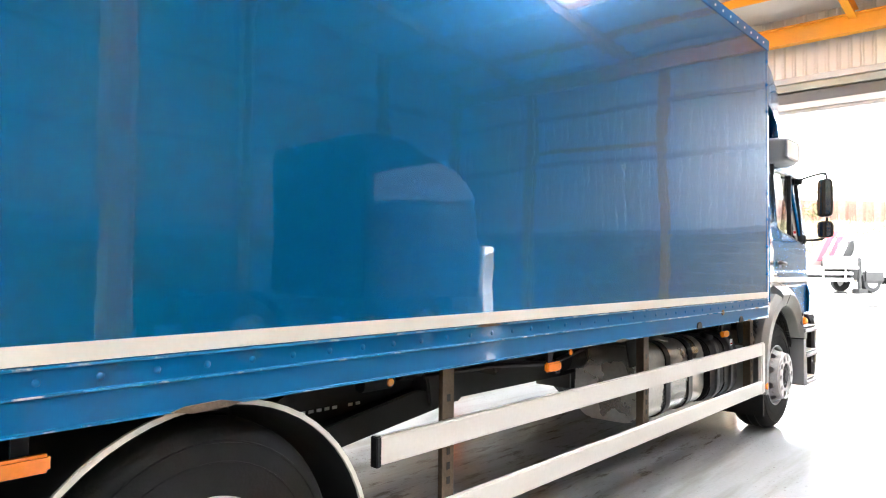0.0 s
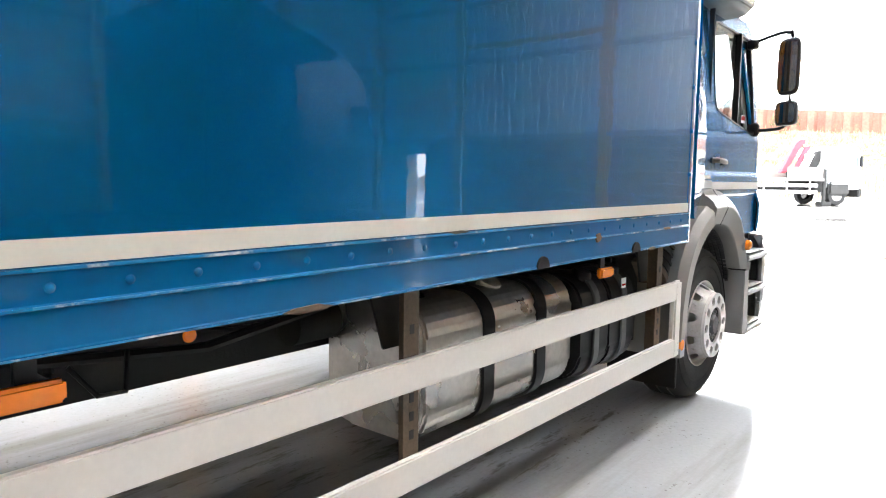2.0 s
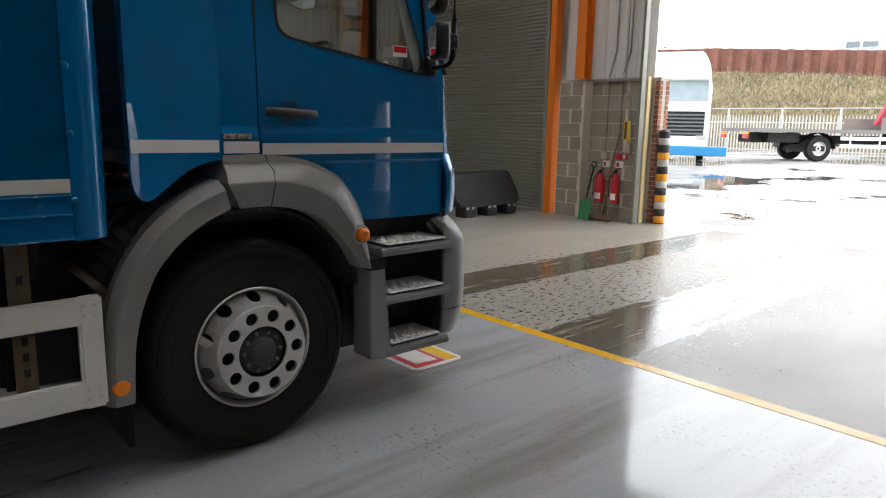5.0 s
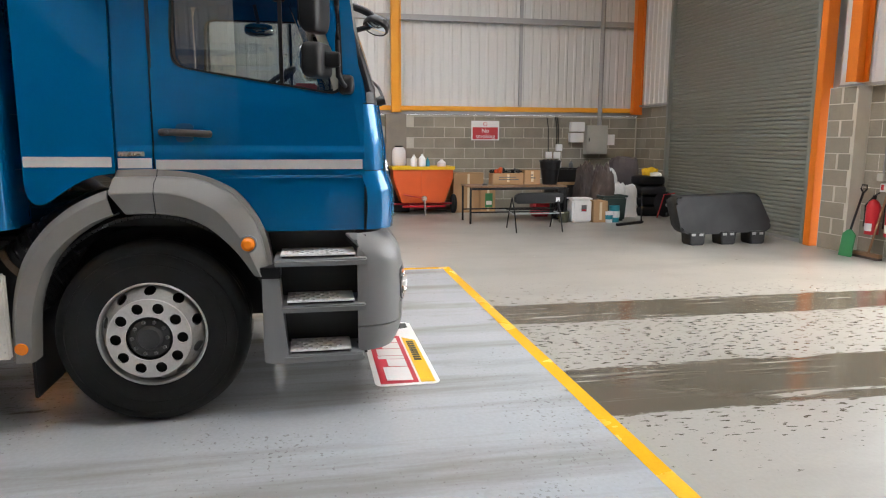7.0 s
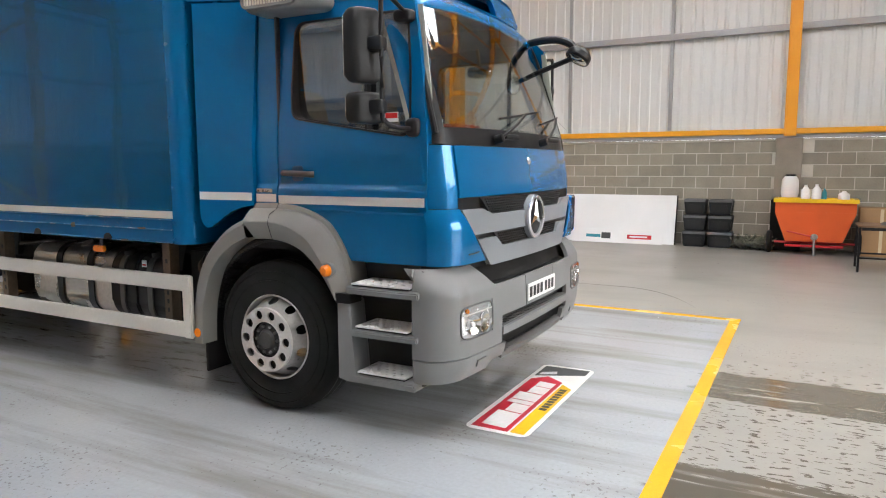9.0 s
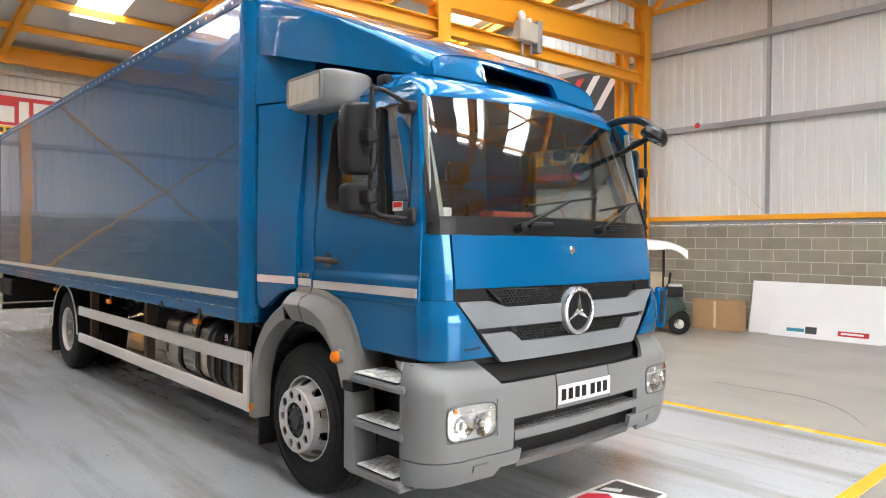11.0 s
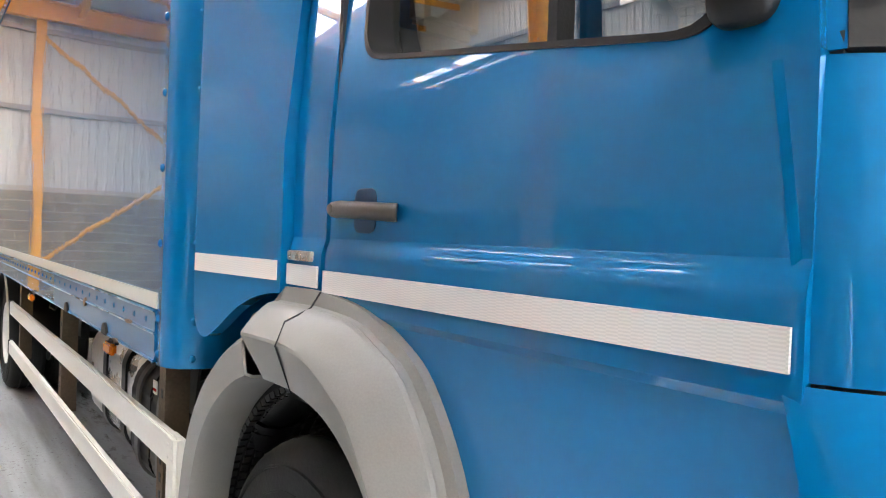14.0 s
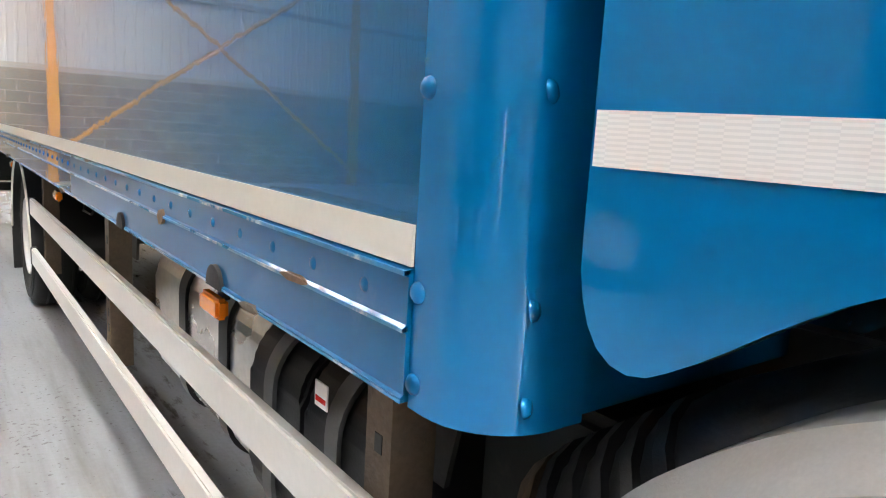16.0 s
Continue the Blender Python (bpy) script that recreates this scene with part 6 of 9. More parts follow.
    part("liner_ribs", rib, STEPB, TRUCK, "honeycomb ribs of the arch liner", 0)
    part("front_mud_flap", cuboid(TC + s * 0.75, TC + s * 1.18, 6.16, 6.18, 0.2, 0.62, 0.004), BLACKP, TRUCK)
    ind = part("indicator", lathe([(0, 0.05), (0.02, 0.048), (0.034, 0.036), (0.038, 0.0)], Matrix.Translation(lx(1.215, 7.241, 0.974, s)) @ pose(0, 0, 0, 0, 90 * s, 0), 20), AMBER, TRUCK, "round amber repeater lamp")
    part("collar", lathe([(0.044, -0.02), (0.046, 0.012), (0.038, 0.016)], Matrix.Translation(lx(1.215, 7.241, 0.974, s)) @ pose(0, 0, 0, 0, 90 * s, 0), 20), GREYP, ind)
    part("side_marker", lathe([(0, 0.012), (0.03, 0.01), (0.036, 0)], Matrix.Translation(lx(1.212, 6.135, 0.472, s)) @ pose(0, 0, 0, 0, 90 * s, 0), 18), AMBER, TRUCK, "round amber side reflector")
    # entry steps
    sb = part("step_housing", prism([(7.30, 0.33), (7.30, 0.79), (7.39, 0.80), (7.42, 0.36), (7.83, 0.345), (7.83, 0.32), (7.36, 0.32)], lambda u, v, w: lx(w, u, v, s), 1.06, 1.215, None, 0.006), GREYP, TRUCK, "grey plastic step housing")
    part("step_back", cuboid(TC + s * 0.93, TC + s * 0.96, 7.30, 7.85, 0.33, 1.03), STEPB, sb)
    part("step_end", cuboid(TC + s * 0.93, TC + s * 1.15, 7.835, 7.85, 0.34, 1.0), STEPB, sb)
    part("clip", cuboid(TC + s * 1.10, TC + s * 1.222, 7.292, 7.398, 0.786, 0.846, 0.004), BLACKP, sb)
    for z, y0, y1 in ((0.905, 7.385, 7.82), (0.655, 7.41, 7.81), (0.385, 7.42, 7.79)):
        tray = part("step", prism([(0.95, z - 0.016), (1.205, z - 0.016), (1.222, z - 0.026), (1.215, z - 0.06), (0.95, z - 0.045)], lambda u, v, w: lx(u, w, v, s), y0 - 0.02, y1 + 0.03, None, 0.006), GREYP, sb)
        holes = [ring(1.0 + 0.042 * (i + 0.5) - (0.0), y0 + 0.045 + 0.052 * j + 0.026 * (i % 2), 0.0145, 8) for i in range(5) for j in range(int((y1 - y0 - 0.1) / 0.052))]
        part("tread", holed([(0.985, y0 + 0.015), (1.21, y0 + 0.015), (1.21, y1 - 0.03), (0.985, y1 - 0.03)], holes, lambda u, v, w: lx(u, v, w, s), z - 0.003, z + 0.005), STEPM, tray, "punched metal step tread", 0)
        # near-black sheet painted in for the shade below the tread holes
        part("tread_shadow", cuboid(TC + s * 0.985, TC + s * 1.205, y0 + 0.02, y1 - 0.035, z - 0.0135, z - 0.005), SEAM_SHADE, tray)


# bumper
def bplan(t):
    q, sg = abs(t), 1 if t >= 0 else -1
    if q <= 0.7:
        l = 0.97 * q / 0.7
        y = 8.10 - 0.05 * (l / 0.97) ** 2
    else:
        a = (q - 0.7) / 0.3 * math.pi / 2
        l, y = 0.97 + 0.225 * math.sin(a), 8.05 - 0.21 * (1 - math.cos(a))
    return sg * l, y


def bt(l):
    q = abs(l)
    t = 0.7 * q / 0.97 if q <= 0.97 else 0.7 + 0.3 * math.asin(min(1, (q - 0.97) / 0.225)) / (math.pi / 2)
    return t if l >= 0 else -t


def bskin(t, z, out=0.0):
    l, y = bplan(t)
    bulge = 0.02 * math.cos((z - 0.66) * 4.2) - (0.05 * ((0.5 - z) / 0.16) ** 2 if z < 0.5 else 0) - (0.10 * ((z - 0.86) / 0.15) ** 1.5 if z > 0.86 else 0)
    return lx(l * (1 + 0.25 * min(0, bulge)) + out * 0.6 * (1 if l > 0 else -1) * (abs(t) > 0.7), y + bulge + out, z)


def bump_strip(name, l0, l1, z0, z1, mat, out=0.0, thick=0.02, parent=None, label="", nu=20, nv=8):
    t0, t1 = bt(l0), bt(l1)
    def f(u, v):
        t = t0 + (t1 - t0) * u
        l = bplan(t)[0]
        a = z0(l) if callable(z0) else z0
        b_ = z1(l) if callable(z1) else z1
        return bskin(t, a + (b_ - a) * v, out)
    return part(name, sheet(f, nu, nv, thick), mat, parent or TRUCK, label)


def btop(l):
    q = abs(l)
    return 0.875 if q < 0.7 else min(1.01, 0.875 + (q - 0.7) / 0.14 * 0.135)


bumper = bump_strip("bumper", -0.26, 0.26, 0.675, 0.878, GREYP, 0.0, 0.03, label="grey plastic front bumper", nu=16)
part("bumper_core", sheet(lambda u, v: bskin(-0.93 + 1.86 * u, 0.38 + 0.6 * v, -0.09), 30, 8, 0.02), CHASSIS, bumper)
part("top_shelf", sheet(lambda u, v: lx(-0.75 + 1.5 * u, 7.85 + 0.18 * v, 0.86 + 0.05 * (1 - v)), 10, 2, 0.01), BLACKP, bumper)
for s in (1, -1):
    HL, HZ, HW, HH = 0.912, 0.703, 0.170, 0.098       # headlamp middle and half sizes
    c = bump_strip("corner", s * 0.268, s * 0.742, 0.675, btop, GREYP, 0.0, 0.03, bumper, nu=24)
    bump_strip("corner_side", s * 1.082, s * 1.195, 0.505, btop, GREYP, 0.0, 0.03, bumper, nu=14, nv=20)
    bump_strip("corner_top", s * 0.742, s * 1.082, HZ + HH, btop, GREYP, 0.0, 0.03, bumper, nu=20, nv=12)
    bump_strip("corner_low", s * 0.62, s * 1.082, 0.505, HZ - HH, GREYP, 0.0, 0.03, bumper, nu=20)
    bump_strip("corner_mid", s * 0.62, s * 0.742, HZ - HH, 0.676, GREYP, 0.0, 0.03, bumper, nu=8)
    def ret(u, v, s=s):
        z = 0.505 + (btop(1.195) - 0.505) * v
        p = Vector(bskin(s * 1.0, z, 0.0))
        return (p.x, p.y + (7.80 - p.y) * u, z)
    part("corner_return", sheet(ret, 4, 14, 0.02), GREYP, bumper)
    def ret2(u, v, s=s):
        z = 0.36 + 0.137 * v
        p = Vector(bskin(s * 1.0, z, -0.006))
        return (p.x, p.y + (7.80 - p.y) * u, z)
    part("valance_return", sheet(ret2, 4, 6, 0.02), GREYP, bumper)
    bump_strip("valance", s * 0.55, s * 1.195, lambda l: 0.36 + (0.05 if abs(l) < 0.7 else 0), 0.497, GREYP, -0.006, 0.03, bumper, "scuffed grey lower bumper corner", nu=24)
    bump_strip("fog_blank", s * 0.80, s * 0.90, 0.42, 0.46, GREYP, 0.004, 0.01, bumper, nu=6, nv=3)
    # headlamp in a rounded opening
    def oval(a, r, out, s=s):
        k = 0.42
        l = HL + HW * r * math.copysign(abs(math.cos(a)) ** k, math.cos(a))
        z = HZ + HH * r * math.copysign(abs(math.sin(a)) ** k, math.sin(a))
        return Vector(bskin(bt(s * l), z, out))
    hl = bump_strip("headlamp", s * 0.742, s * 1.082, HZ - HH, HZ + HH, GREYP, -0.006, 0.02, label="clear headlamp in a rounded dark surround", nu=16)
    def bowl(u, v):
        r = 0.05 + 0.9 * u
        return oval(2 * math.pi * v, r, -0.003 + 0.001 * r) - Vector((0, 0.004 + 0.0 * r, 0))
    part("surround", tube([oval(2 * math.pi * k / 64, 0.965, 0.002) for k in range(65)], 0.006, 6, None, False), DGREYP, hl, "rounded dark surround")
    part("reflector_bowl", sheet(lambda u, v: oval(2 * math.pi * v, 0.02 + 0.94 * u, -0.004), 8, 48), LAMPM, hl, "bright reflector")
    for l_, z_, r_ in ((0.86, 0.685, 0.062), (0.985, 0.69, 0.055)):
        ctr = Vector(bskin(bt(s * l_), z_, 0.0))
        yaw = 0 if l_ < 0.95 else -24 * s
        cup = Matrix.Translation(ctr) @ pose(0, 0, 0, 0, 0, yaw) @ pose(0, 0, 0, -90, 0, 0)
        part("lamp_cup", lathe([(0.0, -0.004), (r_ * 0.55, 0.0), (r_ * 0.95, 0.012), (r_, 0.013), (r_ * 1.03, 0.002)], cup, 24), CHROME, hl, "chrome lamp cup")
        part("bulb_shield", lathe([(0.0, 0.022), (0.014, 0.019), (0.018, 0.004)], cup, 14), ALU, hl)
    bump_strip("divider", s * 0.76, s * 1.06, HZ + 0.045, HZ + 0.051, ALU, 0.004, 0.004, hl, nu=12, nv=2)
    ctr = Vector(bskin(bt(s * 1.03), HZ + 0.07, 0.0))
    part("amber_bulb", lathe([(0.0, 0.012), (0.012, 0.008), (0.014, 0.0)], Matrix.Translation(ctr) @ pose(0, 0, 0, -90, 0, -30 * s), 12), AMBER, hl)
    ln = part("lens", sheet(lambda u, v: oval(2 * math.pi * v, 0.001 + 0.96 * u, 0.014 - 0.006 * u ** 3), 8, 48), CLEAR, hl, "clear lens")
    ln.visible_shadow = False
bump_strip("step_bar", -0.62, 0.62, 0.555, 0.605, GREYP, 0.01, 0.05, bumper, nu=20, nv=4)
bump_strip("low_bar", -0.56, 0.56, 0.385, 0.425, DGREYP, -0.005, 0.05, bumper, nu=20, nv=3)
for z, y0, y1, w in ((0.61, 7.98, 8.10, 0.6), (0.43, 7.97, 8.08, 0.52)):
    tr = part("bumper_tread", cuboid(TC - w, TC + w, y0, y1, z - 0.012, z, 0.003), DGREYP, bumper, "ribbed dark bumper step")
    st = part("stud", cuboid(TC - w + 0.02, TC - w + 0.045, y0 + 0.01, y0 + 0.035, z, z + 0.005), DGREYP, tr)
    for j in range(3):
        for k in range(int(2 * w / 0.045) - 1):
            if j or k:
                o = new("stud", st.data)
                o.parent = tr
                o.location = (0.045 * k, 0.034 * j, 0)
# number plate with bars for its characters
pl = part("number_plate", cuboid(TC - 0.262, TC + 0.262, 8.122, 8.13, 0.70, 0.812, 0.003), WHITEP, TRUCK, "white number plate")
for k in range(7):
    x = 0.215 - 0.066 * k - (0.022 if k > 3 else 0)
    part("bar", cuboid(TC + x - 0.022, TC + x + 0.022, 8.1295, 8.1315, 0.722, 0.79), BLACKP, pl)
# wipers
for l0, l1, z1 in ((0.42, -0.05, 1.93), (-0.36, -0.8, 1.93)):
    p0, p1 = Vector(skin(t_of(l0 + 0.05), 1.745, 0.03)), Vector(skin(t_of(l1), z1, 0.035))
    w = part("wiper", tube([p0, p0 + Vector((-0.03, 0.02, 0.02)), (p0 + p1) / 2 + Vector((0, 0.03, 0.01)), p1], 0.010, 6), BLACKP, TRUCK, "black wiper arm")
    part("pivot", lathe([(0, 0.03), (0.028, 0.025), (0.03, -0.03)], Matrix.Translation(p0) @ pose(0, 0, 0, -75, 0, 0), 12), BLACKP, w)
    a, c = Vector(skin(t_of(l1 + 0.42), z1 - 0.055, 0.014)), Vector(skin(t_of(max(-0.98, l1 - 0.32)), z1 + 0.03, 0.014))
    part("blade", tube([a, (a + c) / 2 + Vector((0, 0.012, 0)), c], 0.008, 6), BLACKP, w)
    b_ = Vector(skin(t_of(l0 - 0.02), 1.76, 0.03))
    part("washer_box", tube([b_, b_ + Vector((-0.2, 0.005, 0))], 0.02, 8), BLACKP, w)


# mirrors
def mirror(s):
    m = part("mirror_housing", pillow((1.342, 7.605, 2.207), (0.080, 0.046, 0.195), 5.0, 0.5, s), BLACKP, TRUCK, "black door mirror on tubular arms", 80)
    part("glass", prism(rounded(1.275, 1.409, 2.035, 2.38, 0.03, 5), lambda u, v, w: lx(u, w - 0.5 * (u - 1.342), v, s), 7.557, 7.561), MIRRORM, m)
    m2 = part("wide_mirror", pillow((1.342, 7.612, 1.886), (0.080, 0.046, 0.084), 5.0, 0.5, s), BLACKP, m, "", 80)
    part("glass", prism(rounded(1.275, 1.409, 1.82, 1.952, 0.025, 5), lambda u, v, w: lx(u, w - 0.5 * (u - 1.342), v, s), 7.564, 7.568), MIRRORM, m2)
    part("arm", tube(smooth_path([lx(1.04, 7.70, 2.405, s), lx(1.12, 7.705, 2.43, s), lx(1.25, 7.71, 2.465, s), lx(1.31, 7.712, 2.46, s), lx(1.33, 7.712, 2.42, s), lx(1.332, 7.712, 1.87, s), lx(1.318, 7.716, 1.825, s), lx(1.28, 7.73, 1.795, s), lx(1.2, 7.745, 1.785, s), lx(1.09, 7.76, 1.785, s)], 4), 0.0125, 10), BLACKP, m)
    for z in (2.215, 1.893):
        part("clamp", pillow((1.325, 7.68, z), (0.036, 0.046, 0.038), 5.0, 0.0, s), BLACKP, m, "", 80)
    part("base", pillow((1.07, 7.695, 2.40), (0.04, 0.055, 0.035), 3.6, 0.2, s), BLACKP, m, "", 80)
    part("base", pillow((1.088, 7.765, 1.792), (0.04, 0.042, 0.052), 3.4, 0.2, s), BLACKP, m, "", 80)


mirror(1)
mirror(-1)
fm = part("kerb_mirror", tube(smooth_path([lx(-0.96, 7.60, 2.555), lx(-0.90, 7.76, 2.562), lx(-0.84, 7.92, 2.548), lx(-0.80, 8.04, 2.50), lx(-0.79, 8.08, 2.45)]), 0.030, 10), BLACKP, TRUCK, "black kerb mirror on an arm over the windscreen")
part("arm", tube([lx(-0.99, 7.62, 2.31), lx(-0.93, 7.74, 2.325), lx(-0.80, 8.06, 2.395)], 0.021, 8), BLACKP, fm)
KERB = Matrix.Translation(lx(-0.79, 8.10, 2.39)) @ Vector((0.30, -0.45, -0.84)).to_track_quat("Z", "Y").to_matrix().to_4x4()
KERB = KERB @ Matrix.Diagonal((1.3, 1.05, 1.1, 1))
part("mirror_bowl", lathe([(0.078, 0.014), (0.088, 0.014), (0.094, 0.0), (0.088, -0.035), (0.06, -0.065), (0.0, -0.078)], KERB, 24), BLACKP, fm)
part("glass", lathe([(0.0, 0.026), (0.04, 0.022), (0.080, 0.012)], KERB, 24), MIRRORM, fm)

fw = part("ramp_mirror", pillow((-0.985, 7.19, 2.365), (0.05, 0.115, 0.052), 3.0, 0.0, 1), MIRRORM, TRUCK, "pale wide-angle mirror over the far door", 80)
part("arm", tube([lx(-0.985, 7.19, 2.41), lx(-0.99, 7.16, 2.56)], 0.014, 8), BLACKP, fw)

# cab interior
part("dashboard", prism([(7.35, 1.5), (7.45, 1.74), (7.85, 1.80), (7.92, 1.72), (7.9, 1.2), (7.5, 1.2)], lambda u, v, w: lx(w, u, v), -1.0, 1.0, None, 0.02), BLACKP, TRUCK, "dark dashboard")
part("steering_wheel", lathe([(0.205, 0.0), (0.215, 0.014), (0.228, 0.0), (0.215, -0.014), (0.205, 0.0)], Matrix.Translation(lx(0.5, 7.32, 1.80)) @ pose(0, 0, 0, 38, 0, 0), 32), BLACKP, TRUCK, "black steering wheel")
part("steering_hub", tube([lx(0.5, 7.32, 1.80), lx(0.5, 7.5, 1.62)], 0.05, 10), BLACKP, TRUCK)
for s in (1, -1):
    st = part("seat", prism([(6.5, 1.35), (7.0, 1.38), (7.02, 1.48), (6.62, 1.5), (6.5, 2.12), (6.38, 2.1), (6.42, 1.4)], lambda u, v, w: lx(w, u, v, s), 0.25, 0.77, None, 0.03), SEATM, TRUCK, "dark cloth driving seat")
    part("headrest", cuboid(TC + s * 0.38, TC + s * 0.64, 6.37, 6.47, 2.14, 2.34, 0.035), SEATM, st)
# small plain white block low behind the windscreen
part("white_block", cuboid(TC + 0.84, TC + 0.95, 7.78, 7.81, 1.795, 1.85), WHITEP, TRUCK, "small white block on the dashboard")
stk = part("window_sticker", cuboid(TC + 1.055, TC + 1.058, 7.55, 7.64, 1.83, 1.885), WHITEP, TRUCK, "small red and white window sticker")
part("red_band", cuboid(TC + 1.058, TC + 1.0595, 7.555, 7.635, 1.85, 1.88), REDL, stk)
part("papers", cuboid(TC - 0.1, TC + 0.3, 7.48, 7.62, 1.78, 1.86, 0.01), material("red_black_box", (0.25, 0.03, 0.02), 0.6), TRUCK, "red and black box on the dashboard")

# ---- things on the floor and walls ----
RED = material("red_paint", (0.52, 0.02, 0.03), 0.4, 0.0, 0.08, 3, 80, 0.02)
DECALR = material("decal_red", (0.50, 0.02, 0.04), 0.4, 0.0, 0.1, 5, 60, 0.03, 0, (0.42, 0.36, 0.33), 0.12)
DECALY = material("decal_yellow", (0.75, 0.46, 0.01), 0.4, 0.0, 0.1, 5, 60, 0.03, 0, (0.42, 0.36, 0.25), 0.12)
DECALW = material("decal_white", (0.68, 0.68, 0.66), 0.4, 0.0, 0.08, 5, 60, 0.03, 0, (0.40, 0.39, 0.37), 0.18)
DECALK = material("decal_black", (0.05, 0.05, 0.05), 0.5, 0.0, 0.2, 5, 60, 0.03, 0, (0.3, 0.29, 0.28), 0.15)
CARD = material("cardboard", (0.42, 0.26, 0.13), 0.85, 0.0, 0.12, 4, 60, 0.08)
SPREAD = material("orange_hopper", (0.66, 0.10, 0.015), 0.42, 0.0, 0.1, 3, 60, 0.04, 0, (0.3, 0.08, 0.03), 0.15)
GREENP = material("green_plastic", (0.04, 0.22, 0.08), 0.45)
TEAL = material("teal_plastic", (0.02, 0.25, 0.32), 0.45)
GREYBOX = material("meter_box_grey", (0.42, 0.41, 0.36), 0.5)
COAT = material("dark_cloth", (0.07, 0.055, 0.05), 0.95, 0.0, 0.25, 10, 120, 0.25)
WOOD = material("brown_wood", (0.22, 0.12, 0.06), 0.6, 0.0, 0.2, 6, 60, 0.1)
DARKRED = material("dark_red_print", (0.22, 0.02, 0.02), 0.6)
BANNER = material("dark_banner", (0.045, 0.042, 0.045), 0.55, 0.0, 0.15, 1.5, 40, 0.03)
GOLD = material("gold_print", (0.55, 0.36, 0.10), 0.5)
CREAM = material("beige_seat", (0.66, 0.57, 0.38), 0.6)
DGREEN = material("dark_green_body", (0.03, 0.05, 0.045), 0.4)

# floor decal: a rounded sign of plain colours
dec = thing("floor_sign", (-2.78, 8.12, 0.004), "red, yellow and white sign stuck on the floor", "floor sign")


def flat(poly, z0, z1):
    return prism(poly, lambda u, v, w: (u, v + 0.028 * (u + 2.78) * 0, w), z0, z1)


part("border", flat(rounded(-3.52, -2.05, 7.925, 8.335, 0.06, 5), 0.0042, 0.0062), DECALW, dec)
part("red_field", flat([(-2.09, 7.96), (-2.09, 8.20), (-3.12, 8.20), (-3.22, 8.06), (-3.12, 7.96)], 0.0062, 0.0078), DECALR, dec)
part("yellow_field", flat([(-2.09, 8.215), (-2.09, 8.305), (-3.0, 8.305), (-3.08, 8.215)], 0.0062, 0.0078), DECALY, dec)
part("black_field", flat([(-3.20, 7.955), (-3.47, 7.955), (-3.49, 8.30), (-3.36, 8.30)], 0.0062, 0.0078), DECALK, dec)
part("white_chevron", flat([(-3.24, 7.98), (-3.30, 7.98), (-3.36, 8.08), (-3.30, 8.10)], 0.0078, 0.009), DECALW, dec)
for k, (w, h) in enumerate(((0.26, 0.165), (0.15, 0.125), (0.065, 0.18), (0.15, 0.175), (0.14, 0.125), (0.11, 0.125))):
    x = -2.13 - sum(((0.26, 0.15, 0.065, 0.15, 0.14, 0.11)[q] + 0.012) for q in range(k))
    part("bar", flat([(x, 8.17), (x - w, 8.17), (x - w - 0.015, 8.17 - h), (x - 0.015, 8.17 - h)], 0.0078, 0.009), DECALW, dec)
for k in range(9):
    x = -2.52 - 0.052 * k
    part("small_bar", flat([(x, 8.285), (x - 0.038, 8.285), (x - 0.038, 8.235), (x, 8.235)], 0.0078, 0.009), DECALK, dec)


def text(name, body, size, m, mat, parent=None, label=""):
    cu = bpy.data.curves.new(name, "FONT")
    cu.body, cu.size, cu.extrude = body, size, 0.001
    cu.align_x = "CENTER"
    ob = new(name, cu)
    ob.data.materials.append(mat)
    if parent:
        ob.parent = parent
        ob.matrix_local = Matrix.Translation(-ORIGIN[parent.name]) @ m
    else:
        ob.matrix_world = m
    if label:
        ob["label"] = label
    return ob


FACE_E = pose(0, 0, 0, 90, 0, 90)      # reads from the bay side of the gable wall
# no smoking sign
ns = thing("wall_sign", (XW + 0.01, 11.33, 1.5), "white and red no smoking sign on the block wall", "sign")
part("plate", cuboid(XW + 0.012, XW + 0.02, 11.02, 11.65, 1.52, 1.94, 0.002), WHITEP, ns)
part("red_panel", cuboid(XW + 0.02, XW + 0.024, 11.05, 11.62, 1.54, 1.80), RED, ns)
part("roundel", lathe([(0.035, 0), (0.035, 0.003), (0.045, 0.003), (0.045, 0)], Matrix.Translation((XW + 0.021, 11.335, 1.87)) @ pose(0, 0, 0, 0, 90, 0), 20), RED, ns)
text("words", "No", 0.13, Matrix.Translation((XW + 0.0245, 11.335, 1.685)) @ FACE_E, WHITEP, ns)
text("words", "smoking", 0.13, Matrix.Translation((XW + 0.0245, 11.335, 1.565)) @ FACE_E, WHITEP, ns)

# electrical cabinet, boxes and conduit
eb = thing("meter_cabinet", (XW + 0.1, 13.9, 1.2), "grey metal electrical cabinet on the block wall", "electrical box")
part("case", cuboid(XW + 0.01, XW + 0.22, 13.62, 14.12, 1.22, 1.86, 0.01), GREYBOX, eb)
part("door", cuboid(XW + 0.22, XW + 0.232, 13.64, 14.10, 1.24, 1.84, 0.006), GREYBOX, eb)
part("latch", cuboid(XW + 0.232, XW + 0.24, 13.66, 13.68, 1.5, 1.58), BLACKP, eb)
part("conduit", tube([(XW + 0.12, 13.95, 1.86), (XW + 0.12, 13.95, 6.4)], 0.05, 10), RAILG, eb)
for y0, y1, z0, z1 in ((13.28, 13.6, 1.72, 1.93), (13.26, 13.58, 1.48, 1.69)):
    b = single("switch_box", cuboid(XW + 0.01, XW + 0.14, y0, y1, z0, z1, 0.008), WHITEP, "small pale switch box on the wall", "switch box", "switch boxes")
